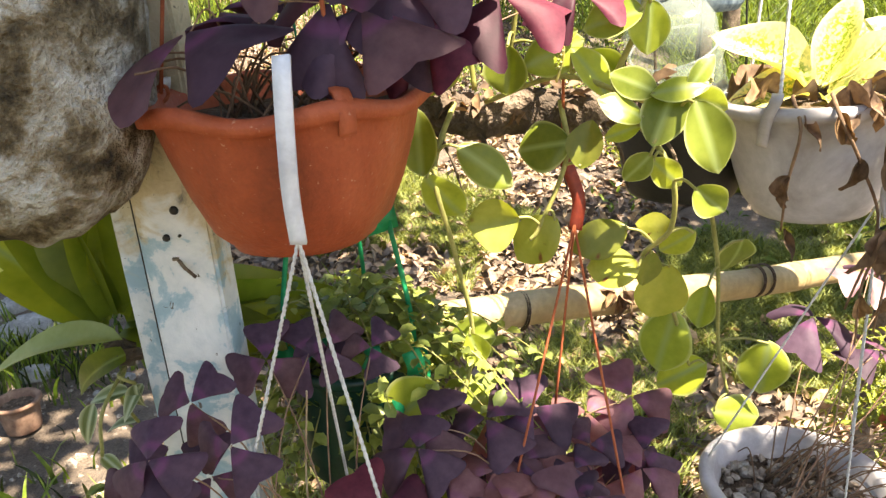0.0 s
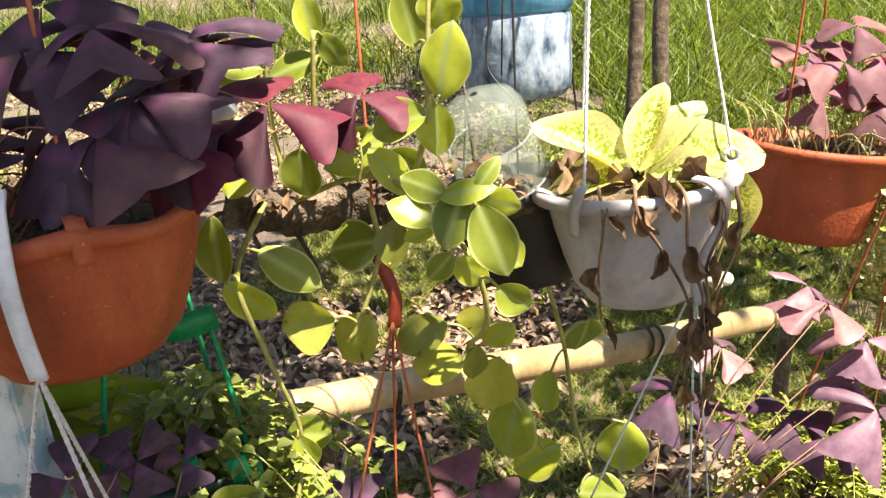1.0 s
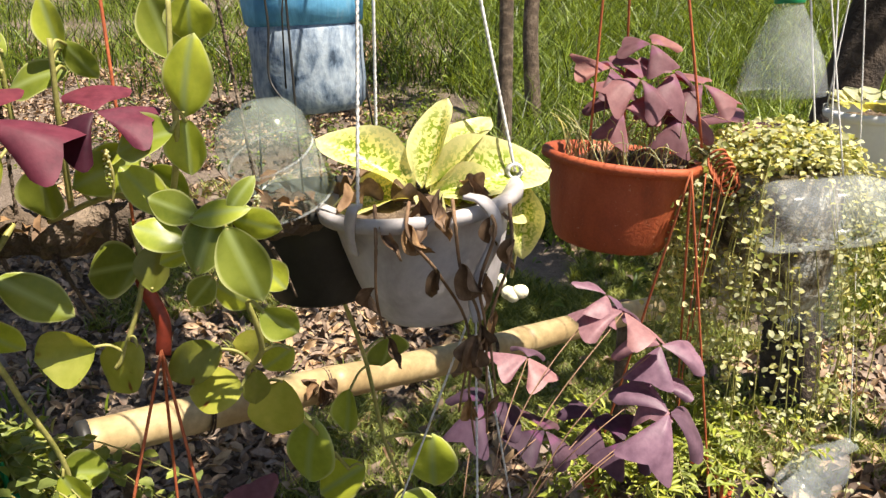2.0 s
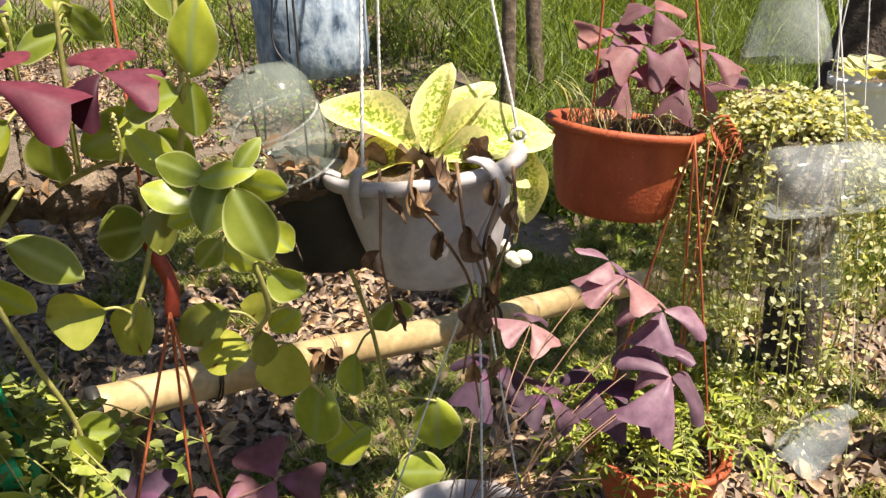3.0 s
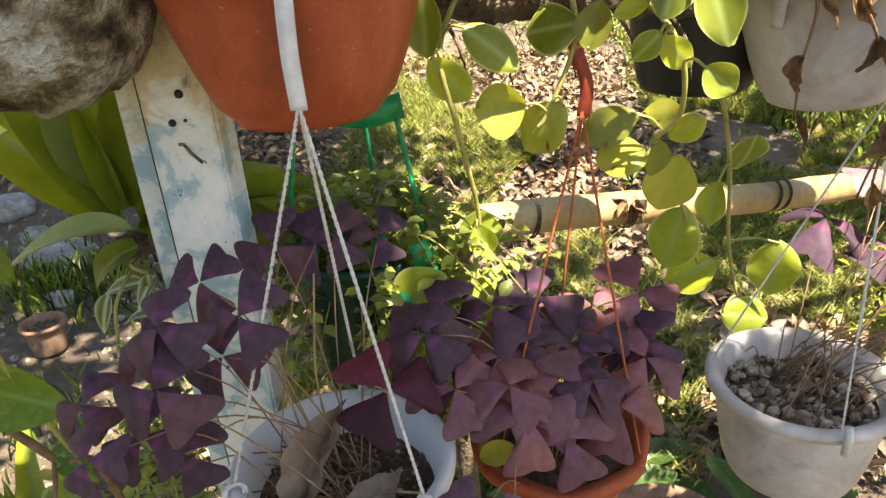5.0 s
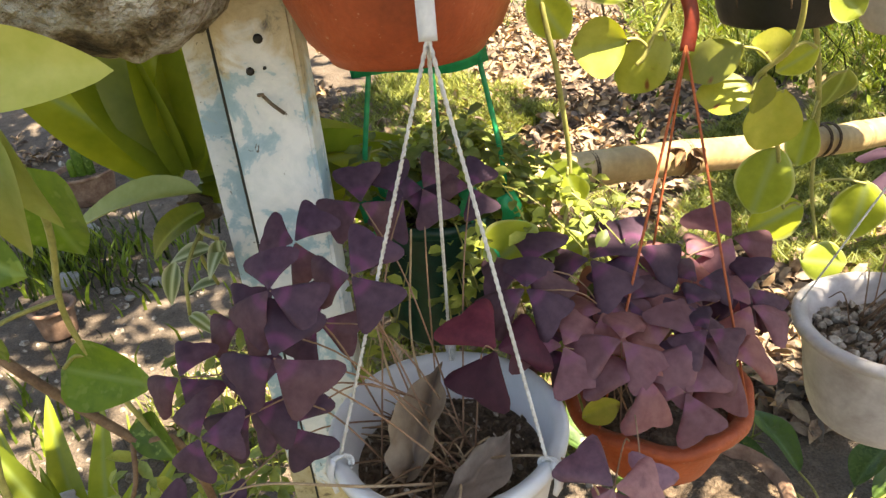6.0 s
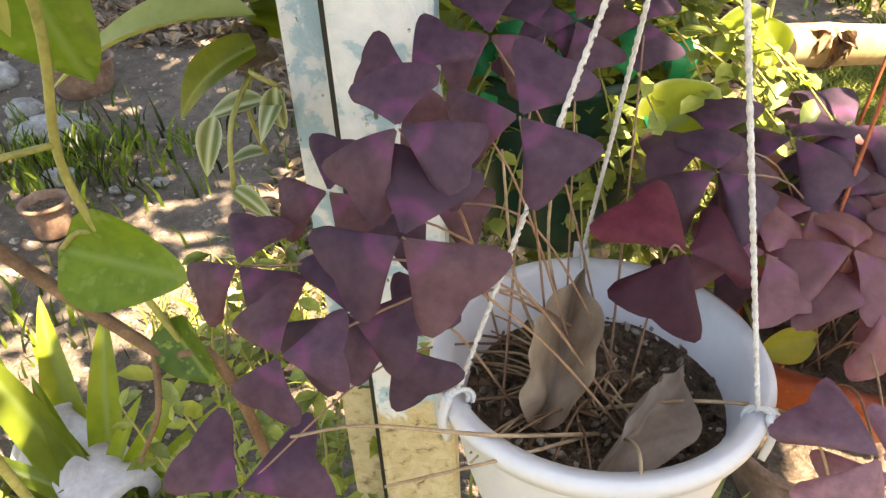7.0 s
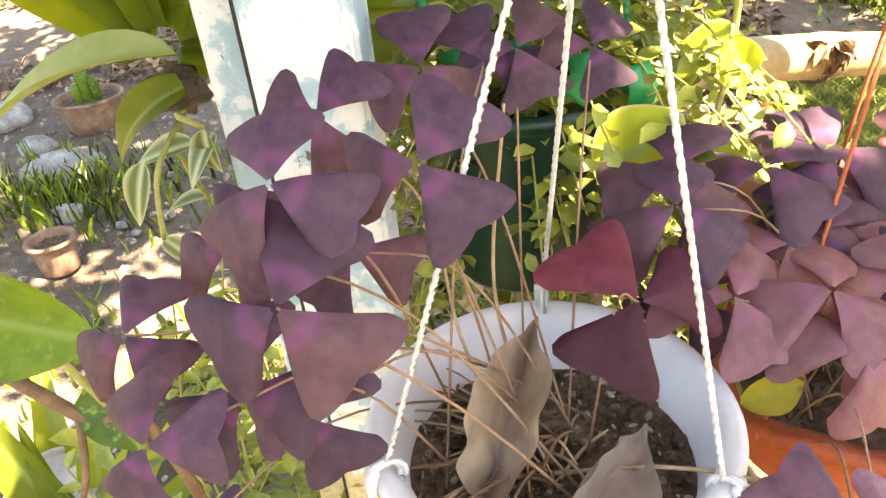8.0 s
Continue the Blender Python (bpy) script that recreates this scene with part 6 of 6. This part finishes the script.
# ---- things on the ground ----
def ground_pot(at, r, h, label, plant):
    rnd = random.Random(int(at[0] * 100))
    at = Vector(at)
    e = thing("ground_pot", at, label, "pot", "pots on the ground")
    part("body", lathe(bmesh.new(), pot_profile(r, h, r * 0.7, 0.01, 0.02), at + Vector((0, 0, h)), 36), stained("old_clay", [(0.3, (0.14, 0.07, 0.045)), (0.6, (0.26, 0.16, 0.11)), (0.8, (0.36, 0.27, 0.2))], 20, 120, 0.85, 0.5), e)
    soil_disc(at + Vector((0, 0, h)), r - 0.02, 0.02, e)
    if plant:
        c = thing("cactus", at + Vector((0, 0, h)), "small upright green cactus in a clay pot", "plant")
        for dx, hh, rr in ((0, 0.12, 0.022), (0.03, 0.07, 0.018), (-0.03, 0.05, 0.018)):
            part("stem", lathe(bmesh.new(), [(rr, -0.03), (rr * 1.1, hh * 0.4), (rr, hh * 0.8), (rr * 0.5, hh), (0.001, hh)], at + Vector((dx, 0.3 * dx, h)), 16, 0.06), POTHOS, c)
    return e


ground_pot((-1.84, 2.66, rise(2.66)), 0.13, 0.13, "round old clay pot standing on bare soil", True)
ground_pot((-1.47, 1.73, 0), 0.068, 0.1, "small brown plastic pot on bare soil", False)


ground_pot((0.25, 0.96, 0), 0.12, 0.13, "old clay pot of dry litter standing in the shade", False)


def dark_rosette(at, seed):
    """Broad dark leaves low over the soil."""
    rnd = random.Random(seed)
    at = Vector(at)
    e = thing("broad_leaved_plant", at, "low plant with broad dark green net-veined leaves", "plant")
    shapes = [blade_mesh("leaf", DARK_LEAF, egg_leaf, 0.15, 0.075, 14, 5, 0.12, d, 0.25, 0.05) for d in (0.2, 0.5)]
    for k in range(11):
        a = k * 2.4 + rnd.uniform(-0.2, 0.2)
        way = Vector((math.cos(a), math.sin(a), rnd.uniform(0.25, 1.1)))
        foot = at + Vector((0.012 * math.cos(a), 0.012 * math.sin(a), -0.01))
        base = foot + way.normalized() * rnd.uniform(0.06, 0.16)
        stalk = part("petiole", pipe(bmesh.new(), curve_pts([foot, foot.lerp(base, 0.5) + Vector((0, 0, 0.015)), base], 5), 0.0026, 6, 0.8), GREEN_STEM, e)
        placed("leaf", rnd.choice(shapes), aim(base, way, (0, 0, 1), rnd.uniform(-0.4, 0.4), rnd.uniform(0.7, 1.1)), stalk)
    return e


dark_rosette((0.47, 0.98, 0.0), 151)
dark_rosette((0.1, 1.12, 0.0), 152)


def rock(at, size, seed, label="rough grey stone lying on the soil"):
    rnd = random.Random(seed)
    bm = bmesh.new()
    bmesh.ops.create_icosphere(bm, subdivisions=3, radius=1)
    for v in bm.verts:
        v.co *= 1 + 0.35 * noise.noise(v.co * 1.3 + Vector((seed, 0, 0))) + 0.08 * noise.noise(v.co * 5)
        v.co = Vector((v.co.x * size, v.co.y * size * 0.8, v.co.z * size * 0.55)) + Vector(at)
    return tagged(part("stone", smooth(bm), STONE), label, "stone", "stones")


for k, (x, y, s) in enumerate(((-1.77, 2.3, 0.14), (-1.62, 2.02, 0.06), (-2.3, 2.75, 0.12), (-1.4, 1.95, 0.02), (-1.33, 1.9, 0.015), (-1.28, 2.0, 0.025), (-2.0, 2.5, 0.07))):
    rock((x, y, 0.01 + rise(y)), s, k)


# ---- grass, litter and far growth ----
def scatter_blades(name, mat, places, seed, label, lean=0.5):
    """Grass blades: (place, height, width)."""
    rnd = random.Random(seed)
    vs, fs = [], []
    for p, h, w in places:
        a = rnd.uniform(0, 6.3)
        s = Vector((math.cos(a), math.sin(a), 0)) * w / 2
        k = Vector((rnd.uniform(-lean, lean), rnd.uniform(-lean, lean), 0)) * h
        b = len(vs)
        for f, ws in ((0, 1), (0.4, 0.9), (0.75, 0.6)):
            c = p + Vector((0, 0, h * f * (1 - 0.15 * f))) + k * f * f
            vs += [tuple(c - s * ws), tuple(c + s * ws)]
        vs.append(tuple(p + Vector((0, 0, h * 0.85)) + k))
        fs += [(b, b + 1, b + 3, b + 2), (b + 2, b + 3, b + 5, b + 4), (b + 4, b + 5, b + 6)]
    me = bpy.data.meshes.new(name)
    me.from_pydata(vs, [], fs)
    me.materials.append(mat)
    ob = new(name, me)
    return tagged(ob, label, "grass", kind="stuff")


def far_growth():
    rnd = random.Random(121)

    def gz(x, y):
        return 0.035 * noise.noise((x * 0.9, y * 0.9, 0)) + 0.012 * noise.noise((x * 6, y * 6, 3)) - 0.004 + rise(y)

    tall = []
    while len(tall) < 62000:
        x, y = rnd.uniform(0.1, 8.0), 1.4 + 10.3 * rnd.random() ** 1.4
        if x < 0.75 + 0.12 * (y - 2.0) + 0.4 * noise.noise((x, y, 0)) or y < max(3.4 - 0.4 * x, 2.0) + 0.9 * noise.noise((x * 0.8, y * 0.8, 5)) + 0.5 * rnd.random() or x > 6.0 + 1.5 * noise.noise((y, 0, 3)):
            continue
        h = (rnd.uniform(0.05, 0.2) if rnd.random() < 0.85 else rnd.uniform(0.2, 0.34)) * 1.25 * (1 + 0.9 * noise.noise((x * 2.2, y * 2.2, 9))) * (1 + 0.12 * max(0, y - 3.6))
        tall.append((Vector((x, y, gz(x, y))), h, rnd.uniform(0.004, 0.008) * (1 + 0.12 * max(0, y - 3))))
    scatter_blades("tall_grass", GRASS, tall, 122, "tall unmown green grass at the garden's edge", 1.0)
    low = []
    while len(low) < 120000:
        x, y = (rnd.gauss(0.6, 1.0), rnd.gauss(2.7, 0.95)) if rnd.random() < 0.78 else (rnd.gauss(0.8, 2.2), rnd.gauss(4.0, 2.4))
        if (y < 1.15 and abs(x) < 1.5) or y < -1:
            continue
        f = noise.noise((x * 1.1, y * 1.1, 2)) + 0.35 * noise.noise((x * 4, y * 4, 7))
        want = -0.3 if x > 0.6 and y > 2.2 else 0.02 if y < 2.4 else 0.22
        if x < -0.9:
            want = 0.55
        if f < want:
            continue
        low.append((Vector((x, y, gz(x, y))), rnd.uniform(0.025, 0.1), rnd.uniform(0.003, 0.007)))
    scatter_blades("low_grass", LAWN, low, 123, "short patchy grass on dry soil", 0.9)
    litter, pale = [], []
    while len(litter) < 34000:
        x, y = rnd.uniform(-4.5, 3.2), 1.2 + 8.5 * rnd.random() ** 1.1
        f = noise.noise((x * 0.9 + 4, y * 0.9, 4)) + 0.3 * noise.noise((x * 4, y * 4, 1))
        d = math.hypot((x + 0.3) / 1.1, (y - 3.4) / 1.2)
        if f < (-0.4 if d < 1 else 0.3 if x < -0.9 and y < 3 else -0.22 if y < 2.3 else 0.2 if x > 0.6 else -0.1):
            continue
        (litter if rnd.random() < 0.7 else pale).append((Vector((x, y, gz(x, y) + rnd.uniform(0.004, 0.03))), (rnd.uniform(-1, 1), rnd.uniform(-1, 1), rnd.uniform(-0.15, 0.5))))
    for spots, mat, seed in ((litter, DRY_LEAF, 124), (pale, DUST_LEAF, 125)):
        me = leaf_cloud("leaf_litter", mat, spots, 0.062, seed, 0.42, 0.0)
        tagged(new("leaf_litter", me), "dry brown fallen leaves strewn on the soil", "leaf litter", kind="stuff")
    spots = []
    for k in range(44):
        cx, cy = -20 + 0.95 * k + rnd.uniform(-0.4, 0.4), rnd.uniform(16, 19)
        for j in range(520):
            a, b = rnd.uniform(0, 6.3), rnd.uniform(0, 1.55)
            r = rnd.uniform(0.4, 1.0) ** 0.5
            spots.append((Vector((cx + 2.0 * r * math.cos(a) * math.cos(b), cy + 0.9 * r * math.sin(a) * math.cos(b), 1.9 + 3.0 * r * math.sin(b) * rnd.uniform(0.5, 1))), None))
    me = leaf_cloud("far_bushes", FAR_LEAF, spots, 0.32, 126, 0.45, 0.3)
    tagged(new("far_bushes", me), "dense green bushes closing the far side", "bushes", kind="stuff")
    bm = bmesh.new()
    for k in range(2600):
        x, y = rnd.uniform(-2.4, 0.2), 1.0 + 2.4 * rnd.random() ** 1.3
        s = rnd.uniform(0.004, 0.012) if rnd.random() < 0.94 else rnd.uniform(0.014, 0.026)
        bmesh.ops.create_icosphere(bm, subdivisions=1, radius=s, matrix=Matrix.Translation((x, y, gz(x, y) + 0.3 * s)) @ Euler((rnd.random() * 3, rnd.random() * 3, 0)).to_matrix().to_4x4() @ Matrix.Diagonal((1, 0.8, 0.6, 1)))
    tagged(part("pebbles", bm, GRAVEL), "small pebbles and clods strewn on the soil", "pebbles", kind="stuff")
    wild = []
    while len(wild) < 24000:
        x, y = rnd.uniform(-7.5, 10.0), rnd.uniform(6.6, 13)
        if noise.noise((x * 0.8, y * 0.8, 12)) < (-0.3 if x > 0.6 else -0.05):
            continue
        wild.append((Vector((x, y, gz(x, y))), rnd.uniform(0.15, 0.7), rnd.uniform(0.007, 0.016)))
    scatter_blades("wild_grass", GRASS, wild, 128, "high wild grass and weeds along the far side", 0.8)
    rest = []
    while len(rest) < 44000:
        x, y = rnd.gauss(0, 3.6), rnd.gauss(-0.5, 3.6)
        if noise.noise((x * 0.7, y * 0.7, 21)) + 0.4 * noise.noise((x * 3, y * 3, 22)) < -0.02 or (y > 0.9 and abs(x) < 3):
            continue
        rest.append((Vector((x, y, gz(x, y))), rnd.uniform(0.04, 0.16), rnd.uniform(0.008, 0.018)))
    scatter_blades("garden_grass", LAWN, rest, 129, "short grass on the rest of the garden's soil", 0.8)
    spindly, tips = bmesh.new(), []
    for k in range(200):
        x, y = rnd.uniform(-1.6, 0.9), rnd.uniform(4.2, 8.0)
        h = rnd.uniform(0.12, 0.42)
        end = Vector((x + rnd.uniform(-0.2, 0.2), y + rnd.uniform(-0.1, 0.1), rise(y) + h))
        line = curve_pts([(x, y, rise(y) - 0.03), ((x + end.x) / 2 + rnd.uniform(-0.03, 0.03), y, rise(y) + h * 0.55), end], 5)
        pipe(spindly, line, 0.003, 4, 0.5)
        tips += [(p + Vector((rnd.uniform(-0.03, 0.03), rnd.uniform(-0.03, 0.03), rnd.uniform(-0.02, 0.02))), None) for p in line[4:] for _ in range(2)]
    tagged(part("twigs", spindly, BARK), "thin dark twiggy stems standing in the litter", "twigs", kind="stuff")
    tagged(new("twig_leaves", leaf_cloud("twig_leaves", GRASS, tips, 0.045, 130, 0.4, 0.2)), "narrow green leaves on thin twigs", "leaves", kind="stuff")
    herbs = []
    for k in range(420):
        x, y = rnd.uniform(0.4, 4.5), rnd.uniform(2.6, 8)
        h = rnd.uniform(0.06, 0.2)
        herbs += [(Vector((x + rnd.gauss(0, 0.05), y + rnd.gauss(0, 0.05), gz(x, y) + h * rnd.random())), (rnd.uniform(-1, 1), rnd.uniform(-1, 1), rnd.uniform(0, 1.2))) for _ in range(14)]
    tagged(new("herbs", leaf_cloud("herbs", GRASS, herbs, 0.05, 140, 0.35, 0.2)), "broad-leaved green herbs among the grass", "weeds", kind="stuff")
    # weeds by the small pot
    weeds = []
    for cx, cy, sx, sy, n in ((-1.66, 2.12, 0.2, 0.14, 520), (-0.7, 1.6, 0.25, 0.3, 60), (-1.25, 1.95, 0.2, 0.12, 30), (-0.95, 2.45, 0.25, 0.15, 60), (-1.3, 1.3, 0.18, 0.14, 80)):
        for k in range(n):
            x, y = cx + rnd.gauss(0, sx), cy + rnd.gauss(0, sy)
            weeds.append((Vector((x, y, gz(x, y))), rnd.uniform(0.04, 0.15), rnd.uniform(0.006, 0.014)))
    scatter_blades("weeds", GRASS, weeds, 127, "tuft of green weeds on the soil")


far_growth()


def tree(base, height, crown_at, crown_r, count, seed, label, leaf=0.13, trunk=0.08, boughs=(), bark=BARK):
    rnd = random.Random(seed)
    base, crown_at = Vector(base), Vector(crown_at)
    e = thing("tree", base, label, "tree", "garden trees")
    top = crown_at + Vector((0, 0, -crown_r[2] * 0.3))
    lean = top - base
    bend = [(rnd.uniform(-0.05, 0.05), rnd.uniform(-0.04, 0.04)) if k not in (0, 5) else (0, 0) for k in range(6)]
    line = curve_pts([base + Vector((lean.x * (k / 5) ** 1.5 + bend[k][0], lean.y * (k / 5) ** 1.5 + bend[k][1], lean.z * k / 5 - (0.1 if k == 0 else 0))) for k in range(6)], 5)
    part("trunk", pipe(bmesh.new(), line, trunk, 14, 0.5), bark, e)
    spots = []
    for k in range(14):
        a, b = rnd.uniform(0, 6.3), rnd.uniform(-0.2, 1.2)
        end = crown_at + Vector((crown_r[0] * 0.8 * math.cos(a) * math.cos(b), crown_r[1] * 0.8 * math.sin(a) * math.cos(b), crown_r[2] * 0.8 * math.sin(b)))
        part("limb", pipe(bmesh.new(), curve_pts([line[-4 - k % 5], line[-4].lerp(end, 0.5) + Vector((0, 0, 0.15)), end], 6), trunk * 0.35, 8, 0.25), bark, e)
    for k in range(count // 22):
        a, b, r = rnd.uniform(0, 6.3), rnd.uniform(-0.9, 1.5), rnd.uniform(0.25, 1.0) ** 0.6
        c = crown_at + Vector((crown_r[0] * r * math.cos(a) * math.cos(b), crown_r[1] * r * math.sin(a) * math.cos(b), crown_r[2] * r * math.sin(b)))
        spots += [(c + Vector((rnd.gauss(0, 0.09), rnd.gauss(0, 0.09), rnd.gauss(0, 0.07))), None) for _ in range(22)]
    for x, y, z, r, n in boughs:
        part("limb", pipe(bmesh.new(), curve_pts([line[-3], line[-3].lerp(Vector((x, y, z)), 0.5) + Vector((0, 0, 0.1)), (x, y, z)], 6), trunk * 0.3, 8, 0.3), bark, e)
        spots += [(Vector((x + rnd.gauss(0, r), y + rnd.gauss(0, r), z + rnd.gauss(0, r * 0.6))), None) for _ in range(n)]
    tagged(placed("crown", leaf_cloud("crown", CROWN, spots, leaf, seed + 1, 0.5, 0.4), Matrix.Identity(4), e), kind="stuff")
    return e


def over(x, y, z, h):
    """The place at height h from which the sun's light reaches (x, y, z)."""
    return Vector((x, y, z)) + sun_way * ((h - z) / sun_way.z)


# Out of view; crown and boughs are placed only to shade chosen pots.
tree((0.75, -0.95, 0), 4, over(-0.17, 0.25, 0.85, 3.1), (0.8, 0.27, 0.4), 2300, 131, "unseen shade tree, its crown and boughs set to shade the pots", 0.1, 0.08, ((0.36, 0.08, 3.1, 0.1, 190), (0.5, -0.02, 3.0, 0.08, 90), (1.25, -0.12, 3.1, 0.07, 100), (0.93, -0.36, 3.1, 0.09, 130), (1.1, -0.14, 3.1, 0.06, 90)))
# Added beyond the view: its leaves throw dappled shade on the left ground.
tree((-2.3, 1.3, 0), 4, over(-1.95, 2.75, 0.05, 3.3), (1.45, 1.5, 0.6), 6400, 133, "unseen tree added to dapple the ground with shade", 0.13, 0.08, [(*over(x, y, 0.0, 3.1), 0.16, n) for x, y, n in ((-0.9, 2.4, 85), (-0.6, 2.0, 85), (-0.3, 2.0, 60), (-0.05, 3.2, 70), (-0.5, 2.9, 50))])
tree((1.2, 4.7, rise(4.7)), 4, (1.45, 4.9, 4.4), (0.9, 0.8, 0.6), 600, 135, "slender dark-trunked tree behind the grass", 0.14, 0.05)
tree((1.55, 5.25, rise(5.25)), 4, (1.9, 5.8, 4.6), (1.0, 1.0, 0.7), 700, 137, "slender dark-trunked tree behind the grass", 0.14, 0.06)
# Another added tree out of view, shading the bamboo pole and nearby soil.
tree((2.5, 1.35, 0), 3, (0.83, 0.68, 3.15), (0.42, 0.34, 0.28), 620, 141, "unseen leafy tree added to shade the pole and near ground", 0.1, 0.05, ((1.15, 0.75, 3.4, 0.14, 110), (1.0, 1.2, 3.4, 0.15, 100), (1.9, 0.75, 3.4, 0.12, 80), (1.35, 0.95, 3.4, 0.13, 90), (1.65, 1.15, 3.4, 0.12, 80), (2.15, 1.15, 3.4, 0.16, 100)))
tree((1.55, 1.95, 0), 3, over(1.0, 3.0, 0.1, 3.0), (0.95, 0.8, 0.45), 1300, 139, "tree beside the hanging creeper, its bark darkened for shade", 0.11, 0.09, bark=SHADED_BARK)
